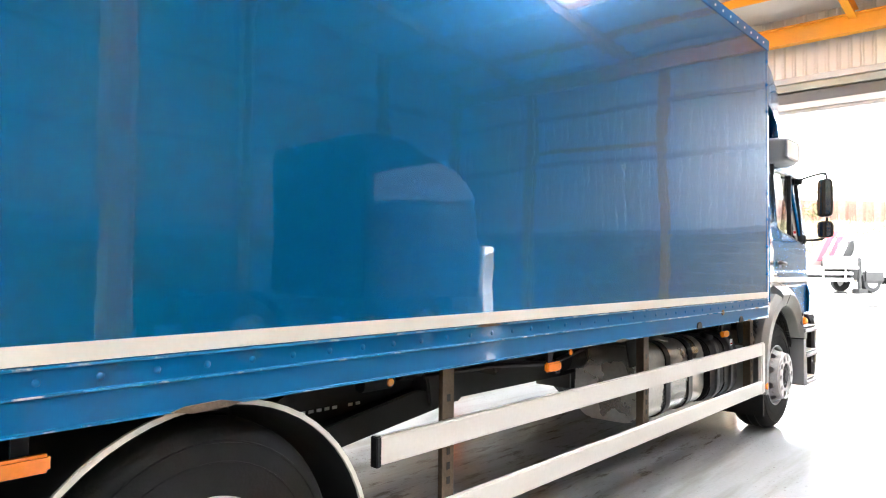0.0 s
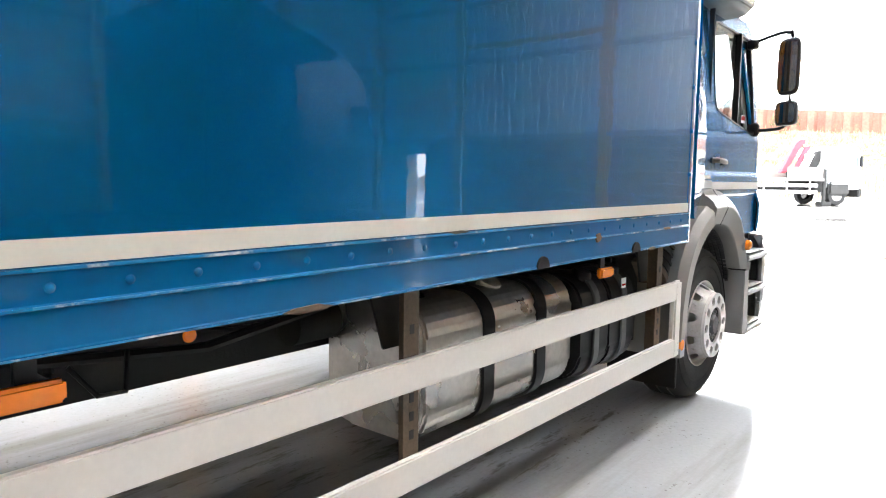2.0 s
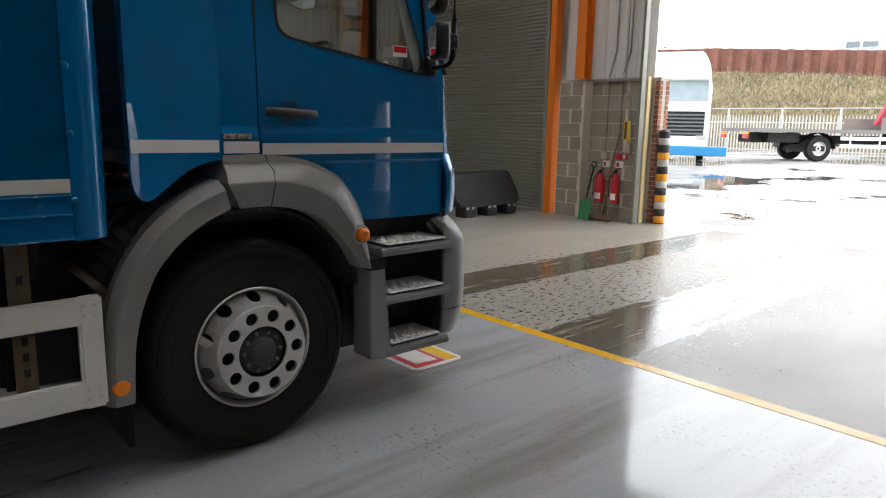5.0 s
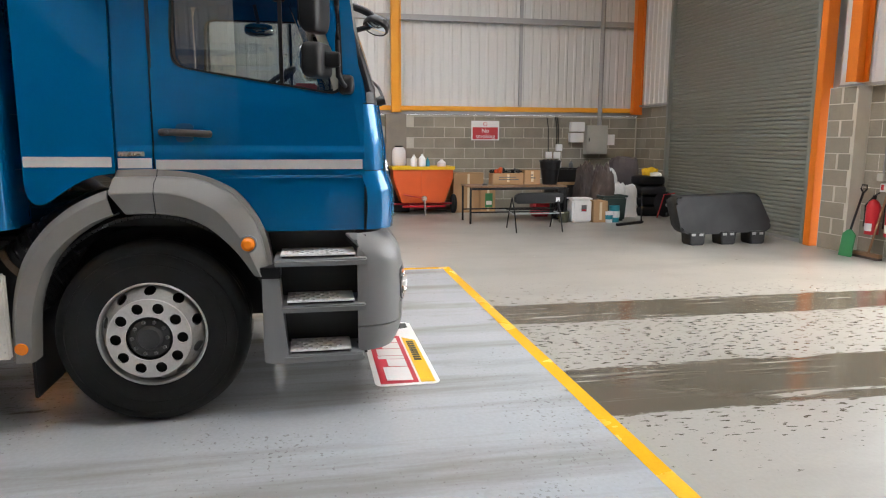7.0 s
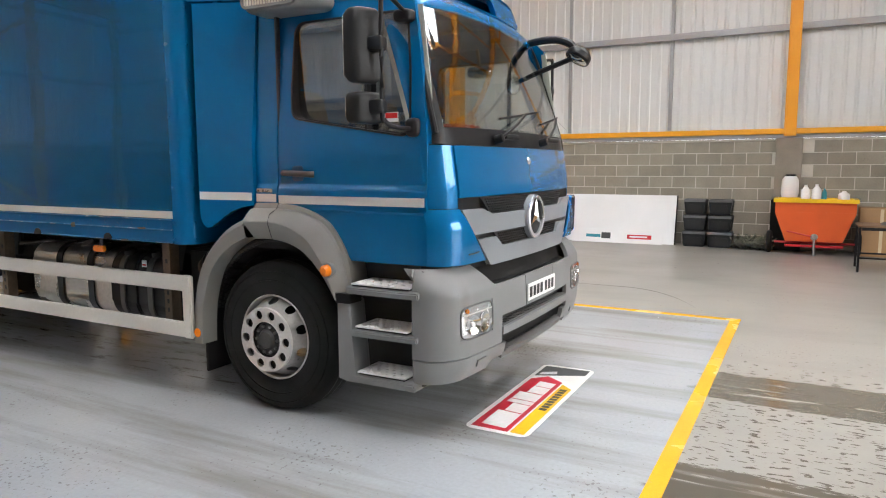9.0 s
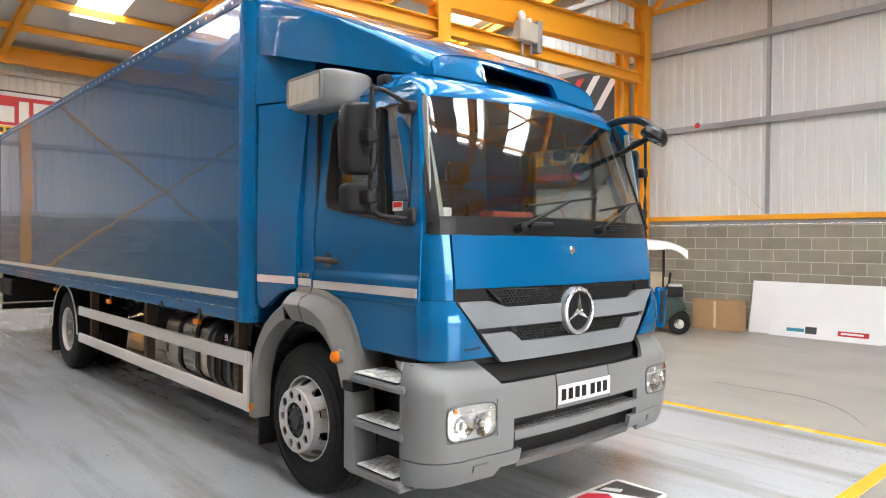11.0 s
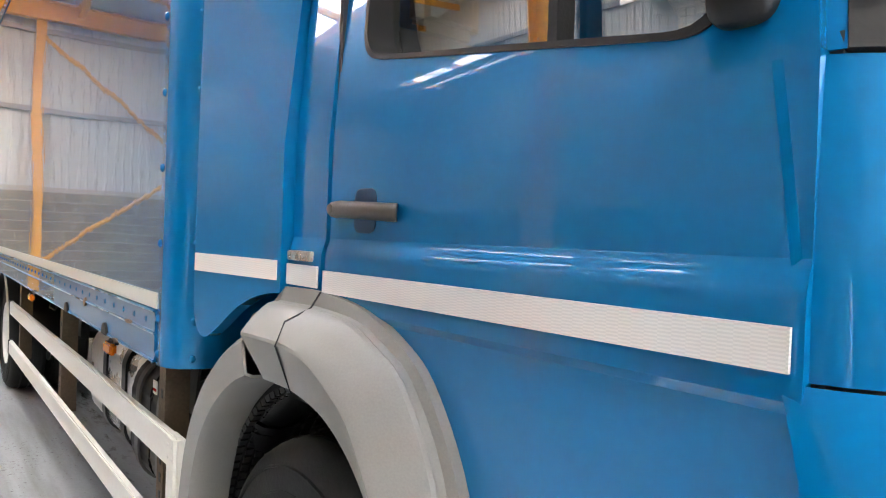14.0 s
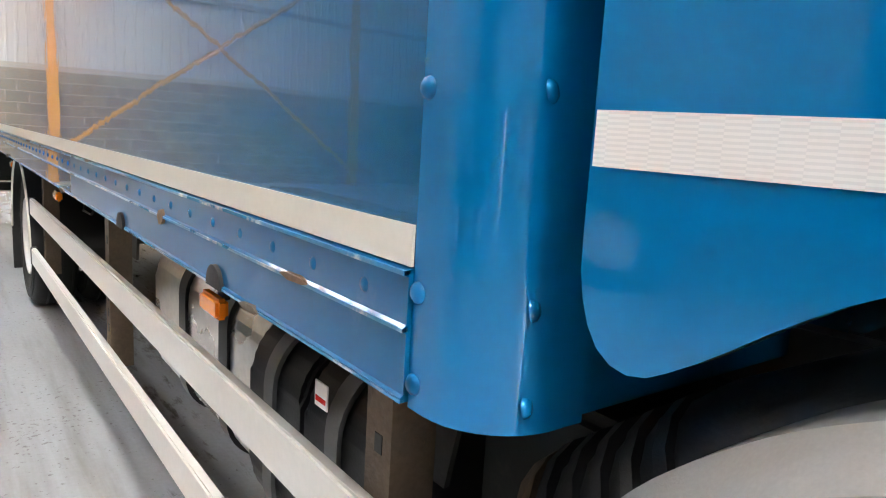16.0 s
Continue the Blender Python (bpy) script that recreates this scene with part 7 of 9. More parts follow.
single("notice", cuboid(XW + 0.01, XW + 0.014, 14.16, 14.38, 1.42, 1.66), WHITEP, "white paper notice on the wall", "notice")
for y in (12.72, 12.92, 12.96):
    single("socket", cuboid(XW + 0.01, XW + 0.08, y, y + 0.15, 1.12 + 0.17 * (y > 12.95), 1.27 + 0.17 * (y > 12.95), 0.01), WHITEP, "white wall socket on the blocks", "socket", "sockets")
    single("cable", tube([(XW + 0.04, y + 0.07, 1.27), (XW + 0.03, y + 0.06, 1.8), (XW + 0.03, y + 0.02, 2.04)], 0.01, 6), BLACKP, "black cable on the wall", "cable", "cables")


def case_of(name, x0, x1, y0, y1, z0, z1, mat, label, category, group=""):
    """A closed carton with flaps and a taped seam."""
    t = thing(name, ((x0 + x1) / 2, (y0 + y1) / 2, z0), label, category, group)
    part("body", cuboid(x0, x1, y0, y1, z0, z1 - 0.004, 0.006), mat, t)
    part("flap", cuboid(x0, (x0 + x1) / 2 - 0.003, y0, y1, z1 - 0.004, z1), mat, t)
    part("flap", cuboid((x0 + x1) / 2 + 0.003, x1, y0, y1, z1 - 0.004, z1), mat, t)
    part("tape", cuboid(x1, x1 + 0.001, (y0 + y1) / 2 - 0.025, (y0 + y1) / 2 + 0.025, z0 + 0.05, z1 - 0.02), CREAM, t)
    return t


# salt spreader
sp = thing("salt_spreader", (-12.1, 9.83, 0), "orange wheeled salt spreader with a yellow rim", "salt spreader")
hop = [(9.20, 0.93), (10.44, 0.93), (10.44, 0.74), (10.26, 0.24), (9.38, 0.24), (9.20, 0.74)]
part("hopper", prism(hop, at_yz, -12.4, -11.85, None, 0.012), SPREAD, sp)
part("rim", holed([(-12.42, 9.17), (-11.82, 9.17), (-11.82, 10.47), (-12.42, 10.47)], [[(-12.36, 9.23), (-11.88, 9.23), (-11.88, 10.41), (-12.36, 10.41)]], at_xy, 0.92, 0.985), DECALY, sp, "yellow rim")
part("centre_rib", prism([(9.78, 0.92), (9.86, 0.92), (9.855, 0.28), (9.785, 0.28)], at_yz, -11.86, -11.825), SPREAD, sp)
part("seam", cuboid(-11.851, -11.845, 9.21, 10.43, 0.735, 0.75), SPREAD, sp)
part("axle", tube([(-12.1, 9.2, 0.2), (-12.1, 10.46, 0.2)], 0.02, 8), RED, sp)
part("frame_bar", cuboid(-11.84, -11.8, 9.38, 10.28, 0.15, 0.19, 0.005), RED, sp)
part("gear", lathe([(0, 0.03), (0.05, 0.025), (0.06, 0)], Matrix.Translation((-11.82, 9.83, 0.33)) @ AXIS_X, 12), ALU, sp)
part("stand", tube([(-11.8, 9.83, 0.3), (-11.72, 9.84, 0.01)], 0.018, 8), RAILG, sp)
part("drag_rod", tube([(-11.83, 9.4, 0.42), (-11.8, 9.83, 0.33)], 0.012, 6), RED, sp)
for y in (9.12, 10.5):
    part("wheel", lathe([(0.0, 0.04), (0.1, 0.04), (0.17, 0.045), (0.2, 0.02), (0.2, -0.02), (0.17, -0.045), (0, -0.04)], Matrix.Translation((-12.1, y, 0.2)) @ AXIS_Y, 24), RUBBER, sp)


def bottle(x, y, z, h, r, mat, label, group="bottles on the spreader"):
    t = thing("bottle", (x, y, z), label, "bottle", group)
    m = Matrix.Translation((x, y, z))
    part("body", lathe([(0, 0), (r, 0.0), (r * 1.02, h * 0.1), (r, h * 0.68), (r * 0.5, h * 0.86), (r * 0.32, h * 0.9), (0.0, h * 0.9)], m, 16), mat, t)
    part("cap", lathe([(r * 0.36, h * 0.88), (r * 0.36, h), (0, h)], m, 12), mat, t)
    return t


part("lid", cuboid(-12.38, -11.86, 9.24, 10.40, 0.905, 0.92), SPREAD, sp)
bottle(-12.1, 9.66, 0.922, 0.3, 0.07, WHITEP, "white plastic bottle standing on the spreader")
bottle(-12.1, 9.83, 0.922, 0.31, 0.075, WHITEP, "white plastic bottle standing on the spreader")
bottle(-12.1, 9.95, 0.922, 0.24, 0.04, TEAL, "blue spray bottle on the spreader")
bottle(-12.15, 10.25, 0.922, 0.2, 0.09, WHITEP, "white tub lying on the spreader")
bk = thing("backpack_sprayer", (-12.45, 9.38, 0), "white knapsack sprayer on a black stand", "sprayer")
part("tank", lathe([(0, 0.95), (0.12, 0.95), (0.15, 1.05), (0.14, 1.3), (0.1, 1.36), (0.08, 1.37)], Matrix.Translation((-12.52, 9.4, 0)), 18), WHITEP, bk)
part("lid", lathe([(0.085, 1.365), (0.085, 1.4), (0, 1.4)], Matrix.Translation((-12.52, 9.4, 0)), 14), BLACKP, bk)
part("stand", cuboid(-12.68, -12.43, 9.1, 9.62, 0, 0.95, 0.02), BLACKP, bk)

# stacked black tubs
for k, (y, hs) in enumerate(((7.79, 3), (8.25, 3))):
    st = thing("tub_stack", (-12.45, y, 0), "stack of black plastic storage tubs by the wall", "tub stack", "tub stacks")
    for j in range(hs):
        z = 0.31 * j
        w = 0.205 - 0.008 * j + 0.01 * k
        part("tub", prism([(y - w + 0.02, z + 0.01), (y + w - 0.02, z + 0.01), (y + w, z + 0.26), (y + w + 0.015, z + 0.30), (y - w - 0.015, z + 0.30), (y - w, z + 0.26)], at_yz, -12.68, -12.3, None, 0.01), BLACKP, st)
        part("lip", cuboid(-12.302, -12.285, y - w - 0.01, y + w + 0.01, z + 0.25, z + 0.30, 0.004), DGREYP, st)
        part("recess", cuboid(-12.302, -12.294, y - w + 0.06, y + w - 0.06, z + 0.06, z + 0.2, 0.004), CHASSIS, st)
# tangle of netting: many loops of cord
rnd = random.Random(4)
b = None
for k in range(60):
    cx, cy = -12.45 + rnd.uniform(-0.15, 0.2), 8.82 + rnd.uniform(-0.27, 0.27)
    r, tl = rnd.uniform(0.05, 0.2), rnd.uniform(-0.8, 0.8)
    pts = [(cx + r * math.cos(a), cy + r * math.sin(a) * math.cos(tl), max(0.02, 0.09 + rnd.uniform(0, 0.1) + r * math.sin(a) * math.sin(tl))) for a in [0.7 * q for q in range(9)]]
    b = tube(pts, 0.013, 5, b)
single("cargo_net", b, material("dirty_net", (0.13, 0.13, 0.10), 0.9, per_object=0.4), "heap of dirty green-grey cargo netting on the floor", "netting", "", "stuff")

# white boards leaning on the wall
wb = thing("white_board", (-12.6, 6.15, 0), "large white sheet board leaning on the block wall", "board")
part("panel", prism([(-12.50, 0.0), (-12.475, 0.0), (-12.675, 0.97), (-12.70, 0.97)], at_xz, 4.92, 7.42), WHITEP, wb)
part("edge_trim", prism([(-12.472, 0.0), (-12.462, 0.0), (-12.662, 0.97), (-12.672, 0.97)], at_xz, 7.40, 7.425), BLACKP, wb)
sb = thing("sign_board", (-12.4, 6.3, 0), "long white sign board with small coloured marks leaning on the board", "sign board")
part("panel", prism([(-12.36, 0.0), (-12.345, 0.0), (-12.415, 0.27), (-12.43, 0.27)], at_xz, 5.35, 7.2), WHITEP, sb)
for y0, y1, z0, z1, mt in ((5.65, 5.95, 0.1, 0.16, TEAL), (5.97, 6.16, 0.08, 0.2, DECALK), (6.5, 6.98, 0.09, 0.175, RED), (6.55, 6.9, 0.12, 0.15, WHITEP)):
    off = 0.002 if mt is not WHITEP else 0.004
    part("mark", prism([(-12.345 - 0.26 * z0 + off, z0), (-12.345 - 0.26 * z1 + off, z1), (-12.345 - 0.26 * z1, z1), (-12.345 - 0.26 * z0, z0)], at_xz, y0, y1), mt, sb)
case_of("flat_carton", -12.5, -12.15, 3.95, 4.86, 0, 0.58, CARD, "long brown cardboard carton by the wall", "carton", "cartons")

# golf buggy
gc = thing("golf_buggy", (-11.5, 3.35, 0), "old golf buggy with a torn white canopy", "golf buggy")
part("body", prism([(2.8, 0.25), (4.75, 0.2), (4.8, 0.3), (4.85, 0.42), (5.05, 0.44), (5.0, 0.55), (4.83, 0.68), (4.5, 0.66), (4.45, 0.5), (3.6, 0.44), (3.4, 0.4), (3.15, 0.78), (2.8, 0.7)], at_yz, -11.95, -11.08, None, 0.025), DGREEN, gc)
part("seat", cuboid(-11.75, -11.1, 4.08, 4.5, 0.51, 0.63, 0.045, 3), CREAM, gc, "cream padded seat")
part("backrest", cuboid(-11.75, -11.5, 4.0, 4.72, 0.74, 1.12, 0.1, 4), CREAM, gc, "cream padded backrest")
part("side_arm", tube([(-11.2, 4.5, 0.6), (-11.25, 4.62, 0.72), (-11.45, 4.72, 0.9), (-11.55, 4.74, 1.1)], 0.025, 8), BLACKP, gc)
b = sheet(lambda u, v: (-12.0 + 1.1 * u, 2.5 + 2.55 * v, 1.66 + 0.08 * math.sin(math.pi * u) - 0.20 * (abs(2 * v - 1) ** 5) - (0.05 + 0.04 * math.sin(19 * v)) * (abs(2 * u - 1) > 0.85) + 0.012 * math.sin(14 * u + 11 * v)), 20, 28, 0.02)
part("canopy", b, WHITEP, gc, "torn white canopy", 60)
for x in (-11.93, -11.02):
    for y in (2.7, 4.62):
        part("post", tube([(x, y, 0.6), (x, y, 1.62)], 0.018, 8), BLACKP, gc)
tray_ = part("rear_tray", cuboid(-11.6, -11.06, 4.70, 4.97, 0.68, 0.87, 0.015), BLACKP, gc, "black tray behind the seat")
part("lid", cuboid(-11.59, -11.07, 4.71, 4.96, 0.87, 0.895, 0.006), WHITEP, tray_, "white lid")
part("steering_wheel", lathe([(0.15, 0), (0.16, 0.012), (0.17, 0), (0.16, -0.012), (0.15, 0)], Matrix.Translation((-11.3, 4.02, 1.0)) @ pose(0, 0, 0, 50), 18), BLACKP, gc)
for x in (-11.9, -11.03):
    for y in (3.1, 4.91):
        w = part("wheel", lathe([(0.0, 0.07), (0.10, 0.07), (0.165, 0.075), (0.19, 0.05), (0.19, -0.05), (0.165, -0.075), (0, -0.07)], Matrix.Translation((x, y, 0.19)) @ AXIS_X, 24), RUBBER, gc)
        part("hub", lathe([(0, 0.085), (0.03, 0.084), (0.04, 0.078), (0.085, 0.078), (0.09, 0.06)], Matrix.Translation((x, y, 0.19)) @ AXIS_X, 16), ALU, w)


gc.location = (-10.73, 2.66, 0)
gc.rotation_euler = (0, 0, radians(29))

# tables
def table(x0, x1, y0, y1, h, top, label):
    t = thing("table", ((x0 + x1) / 2, (y0 + y1) / 2, 0), label, "table", "tables by the wall")
    part("tabletop", cuboid(x0, x1, y0, y1, h - 0.025, h, 0.004), top, t)
    for x in (x0 + 0.03, x1 - 0.03):
        for y in (y0 + 0.03, y1 - 0.03):
            part("leg", cuboid(x - 0.016, x + 0.016, y - 0.016, y + 0.016, 0, h - 0.025), BLACKP, t)
        part("stretcher", cuboid(x - 0.01, x + 0.01, y0 + 0.046, y1 - 0.046, 0.2, 0.225), BLACKP, t)
    part("apron", cuboid(x1 - 0.02, x1 - 0.005, y0 + 0.05, y1 - 0.05, h - 0.07, h - 0.026), BLACKP, t)
    return t


table(-10.78, -10.06, 10.37, 12.24, 0.69, WOOD, "long brown-topped table with thin black metal legs")
bench = thing("folding_bench", (-9.1, 11.3, 0), "folded black bench frame with a padded top", "bench")
part("pad", prism(round_off([(10.93, 0.46), (11.78, 0.46), (11.80, 0.60), (11.72, 0.64), (11.0, 0.64), (10.91, 0.58)], 0.05, 4), at_yz, -9.12, -9.03, None, 0.012), BLACKP, bench, "black padded top")
part("label", cuboid(-9.028, -9.026, 11.64, 11.71, 0.49, 0.56), WHITEP, bench, "white label")
for z, x in ((0.30, -8.95), (0.37, -9.2), (0.33, -9.35)):
    part("rail", tube([(x, 10.86, z), (x, 11.76, z)], 0.012, 6), RAILG if z < 0.31 else BLACKP, bench)
for y in (10.88, 11.68):
    part("leg", tube([(-9.07, y, 0.56), (-8.9, y, 0.3), (-8.75, y - 0.01, 0.0)], 0.012, 6), BLACKP, bench)
    part("leg", tube([(-9.07, y, 0.56), (-9.3, y + 0.02, 0.3), (-9.48, y + 0.03, 0.0)], 0.012, 6), BLACKP, bench)
    part("brace", tube([(-9.3, y + 0.02, 0.3), (-8.9, y, 0.3)], 0.008, 6), RAILG, bench)
case_of("carton", -12.5, -12.1, 10.5, 11.15, 0, 0.84, CARD, "tall brown cardboard carton by the wall", "carton", "cartons")
gcb = case_of("carton", -12.08, -11.9, 11.05, 11.36, 0, 0.52, CARD, "brown cardboard carton with a green printed mark", "carton", "cartons")
part("mark", cuboid(-11.9, -11.898, 11.14, 11.3, 0.12, 0.42), GREENP, gcb, "green and white print")
part("mark", cuboid(-11.8975, -11.8955, 11.16, 11.28, 0.18, 0.26), DECALW, gcb)
for x0, x1, y0, y1, h in ((-10.72, -10.42, 10.9, 11.5, 0.215), (-10.74, -10.46, 11.53, 11.84, 0.27)):
    c = case_of("carton", x0, x1, y0, y1, 0.69, 0.69 + h, CARD, "brown cardboard carton with dark print on the table", "carton", "cartons")
    for k in range(2):
        part("print_bar", cuboid(x1 + 0.0005, x1 + 0.002, y0 + 0.12, y1 - 0.14 + 0.05 * k, 0.69 + h * (0.62 - 0.2 * k), 0.69 + h * (0.7 - 0.2 * k)), DGREYP, c)
tl = thing("tool_heap", (-10.57, 11.2, 0.905), "dark power tools heaped on a carton", "tools")
rnd = random.Random(8)
for k in range(9):
    y = 10.95 + 0.062 * k
    q = Matrix.Translation((-10.57 + rnd.uniform(-0.06, 0.06), y, 0.905)) @ pose(0, 0, 0, 0, 0, rnd.uniform(-50, 50))
    b = cuboid(-0.07, 0.07, -0.03, 0.03, 0.0, 0.05 + 0.09 * rnd.random() * (1 if k < 4 else 0.4), 0.014)
    b = tube([(0.05, 0, 0.03), (0.11, 0.02, 0.03)], 0.018, 6, b)
    bmesh.ops.transform(b, matrix=q, verts=b.verts)
    part("tool", b, (BLACKP, SPREAD, SPREAD, BLACKP, DGREYP, BLACKP, BLACKP, DGREYP, BLACKP)[k], tl)
bn = thing("black_bin", (-10.45, 12.05, 0.69), "black ribbed plastic bucket standing on the table", "bucket")
part("body", lathe([(0, 0.69), (0.135, 0.69), (0.15, 0.80), (0.153, 0.81), (0.175, 0.98), (0.185, 0.99), (0.20, 1.12), (0.212, 1.125), (0.212, 1.145), (0.195, 1.145), (0.13, 0.71), (0, 0.71)], Matrix.Translation((-10.45, 12.03, 0)), 28), BLACKP, bn)
part("rags", sheet(lambda u, v: (-10.56 + 0.22 * u, 11.9 + 0.26 * v, 1.10 + 0.05 * math.sin(7 * u + 3 * v) + 0.03 * math.sin(17 * v)), 8, 8, 0.01), CHASSIS, bn)
cr = thing("crate", (-11.8, 12.8, 0), "dark storage crate with a shelf of clutter", "crate")
part("body", cuboid(-12.1, -11.6, 12.5, 13.1, 0, 0.6, 0.02), CHASSIS, cr)
part("tray", cuboid(-12.05, -11.62, 12.52, 13.1, 0.66, 0.95, 0.03), BLACKP, cr)
part("shelf", cuboid(-12.0, -11.6, 12.5, 13.1, 0.6, 0.66, 0.006), CARD, cr)
# drums, tubs and sacks
bucket = thing("white_drum", (-10.15, 12.52, 0), "square white plastic drum with a small label", "drum")
part("body", cuboid(-10.3, -9.98, 12.33, 12.71, 0, 0.43, 0.03), WHITEP, bucket)
part("lid", cuboid(-10.31, -9.97, 12.32, 12.72, 0.43, 0.455, 0.01), WHITEP, bucket)
part("label", cuboid(-9.98, -9.977, 12.5, 12.6, 0.21, 0.33), DGREYP, bucket, "small printed label")
part("label", cuboid(-9.977, -9.975, 12.51, 12.59, 0.22, 0.25), RED, bucket)
case_of("carton", -10.3, -9.95, 12.735, 13.01, 0, 0.40, CARD, "open brown carton beside the drum", "carton", "cartons")
pot = thing("grey_tub", (-10.05, 12.22, 0), "small dull green plastic tub on the floor", "tub")
part("body", lathe([(0, 0), (0.085, 0), (0.1, 0.19), (0.105, 0.2), (0.09, 0.2), (0.08, 0.02), (0, 0.02)], Matrix.Translation((-10.1, 12.2, 0)), 18), material("olive_tub", (0.10, 0.10, 0.06), 0.6), pot)
gt = thing("green_bin", (-10.3, 13.3, 0), "dark green plastic bin beside the drums", "bin")
part("body", prism([(13.04, 0), (13.44, 0), (13.48, 0.46), (13.0, 0.46)], at_yz, -10.45, -10.12, None, 0.03), DGREEN, gt)
part("rim", holed(rounded(12.98, 13.5, -10.47, -10.1, 0.04, 4), [rounded(13.02, 13.46, -10.43, -10.14, 0.03, 4)], lambda u, v, w: (v, u, w), 0.45, 0.485), DGREEN, gt)
for y, h, r, mt, lab in ((13.04, 0.2, 0.075, WHITEP, "small white paint tin"), (13.17, 0.3, 0.10, TEAL, "teal plastic pail")):
    x = -9.96 if h < 0.25 else -10.0
    p = thing("paint_tin", (x, y, 0), lab + " on the floor", "paint tin", "paint tins")
    part("body", lathe([(0, 0), (r * 0.88, 0), (r, h), (r * 1.05, h + 0.008), (r * 0.9, h + 0.008), (r * 0.84, h - 0.02), (0, h - 0.03)], Matrix.Translation((x, y, 0)), 18), mt, p)
    part("label", lathe([(r * 0.93 + 0.003, h * 0.3), (r * 0.97 + 0.003, h * 0.7)], Matrix.Translation((x, y, 0)), 18), DECALW if h > 0.25 else TEAL, p)


def cloth_heap(name, x0, x1, y0, y1, z0, z1, mat, label, category, seed, square=0.6, crease=0.13):
    """A slumped, folded heap: a rounded block with soft creases and sharp hanging folds."""
    noise.seed_set(seed)
    def soft(v, k):
        return math.copysign(abs(v) ** k, v)
    def f(u, v):
        a, t = 2 * math.pi * u, math.pi / 2 * v
        w = math.cos(t) ** (0.75 * square) if v < 1 else 0.0
        c = Vector((soft(math.cos(a), square) * w, soft(math.sin(a), square) * w, math.sin(t) ** 0.7))
        n_ = noise.noise(c * 2.6 + Vector((seed, 0, 0))) + 0.5 * noise.noise(c * 6.5 + Vector((0, seed, 0)))
        fold = (1 - v) * (abs(math.sin(a * 5.5 + 2.5 * n_)) - 0.5) + 0.35 * noise.noise(Vector((c.x * 11, c.y * 11, c.z * 3)))
        c *= 1 + crease * n_ + crease * 0.55 * fold
        return ((x0 + x1) / 2 + (x1 - x0) / 2 * c.x, (y0 + y1) / 2 + (y1 - y0) / 2 * c.y, z0 + (z1 - z0) * max(0.0, c.z))
    return single(name, sheet(f, 72, 30), mat, label, category, "", "", 60)


cloth_heap("draped_coat", -11.0, -10.55, 12.68, 13.08, 0.0, 0.98, COAT, "dark brown coat thrown over a chair", "coat", 3, 0.7, 0.2)
cloth_heap("draped_coat", -10.75, -10.4, 12.95, 13.38, 0.0, 1.0, material("grey_brown_fleece", (0.10, 0.075, 0.065), 0.95, 0, 0.25, 9, 110, 0.3), "grey-brown fleece coat hung over a chair", "coat", 11, 0.62, 0.16)
for x, y, h, sd in ((-10.95, 13.62, 0.66, 21), (-11.0, 13.9, 0.62, 23), (-11.2, 13.55, 0.92, 25)):
    cloth_heap("white_sack", x - 0.2, x + 0.2, y - 0.2, y + 0.18, 0.0, h, DECALW, "crumpled white plastic sack by the wall", "sack", sd, 0.45, 0.09)
cloth_heap("grey_cloth", -11.55, -11.25, 13.68, 14.28, 0.62, 1.17, material("grey_cloth", (0.115, 0.095, 0.095), 0.95, 0, 0.2, 10, 90, 0.2), "grey-brown cloth draped over a chair back", "cloth", 5, 0.32, 0.09)
single("chair_back", cuboid(-11.5, -11.3, 13.75, 14.2, 0.0, 1.0, 0.03), CHASSIS, "dark chair under a draped cloth", "chair")
sofa = thing("cushion_stack", (-10.9, 14.35, 0), "stack of black padded seat cushions in the corner", "cushions")
for k in range(4):
    part("cushion", pillow((-11.0 - TC, 14.36 - 0.02 * (k % 2), 0.105 + 0.205 * k), (0.27, 0.36 - 0.02 * k, 0.108), 4.0), BLACKP, sofa, "", 80)
cloth_heap("folded_vest", -11.05, -10.85, 14.2, 14.5, 0.815, 0.98, DECALY, "yellow folded safety vest on the cushions", "vest", 31, 0.6, 0.2)
cloth_heap("paper_rag", -10.84, -10.7, 14.28, 14.5, 0.815, 0.89, DECALW, "white paper rag on the cushions", "rag", 33, 0.7, 0.2)
mt = thing("office_chair", (-10.15, 14.3, 0), "black swivel chair lying by the shutter", "chair")
part("backrest", lathe([(0, 0.04), (0.2, 0.035), (0.255, 0.0), (0.2, -0.035), (0, -0.04)], Matrix.Translation((-10.2, 14.3, 0.30)) @ pose(0, 0, 0, 0, 78, 12), 24), BLACKP, mt)
part("column", tube([(-10.2, 14.3, 0.3), (-9.95, 14.42, 0.22)], 0.03, 8), DGREYP, mt)
for k in range(5):
    a = 2 * math.pi * k / 5
    p = part("foot", tube([(-9.95, 14.42, 0.24), (-9.93, 14.42 + 0.24 * math.cos(a), 0.26 + 0.2 * math.sin(a))], 0.018, 6), BLACKP, mt)
    part("castor", lathe([(0, 0.02), (0.035, 0.02), (0.035, -0.02), (0, -0.02)], Matrix.Translation((-9.92, 14.42 + 0.26 * math.cos(a), 0.26 + 0.215 * math.sin(a))) @ AXIS_Y, 12), RUBBER, p)
part("trim", tube([(-10.1, 14.1, 0.05), (-10.05, 14.2, 0.5), (-10.1, 14.45, 0.52)], 0.012, 6), RED, mt)
bro = thing("push_broom", (-9.5, 13.3, 0), "black push broom lying on the floor", "broom")
b = cuboid(-0.035, 0.035, -0.38, 0.38, 0.0, 0.05, 0.01)
bmesh.ops.transform(b, matrix=pose(-9.55, 13.27, 0, 0, 0, 28), verts=b.verts)
part("head", b, BLACKP, bro)
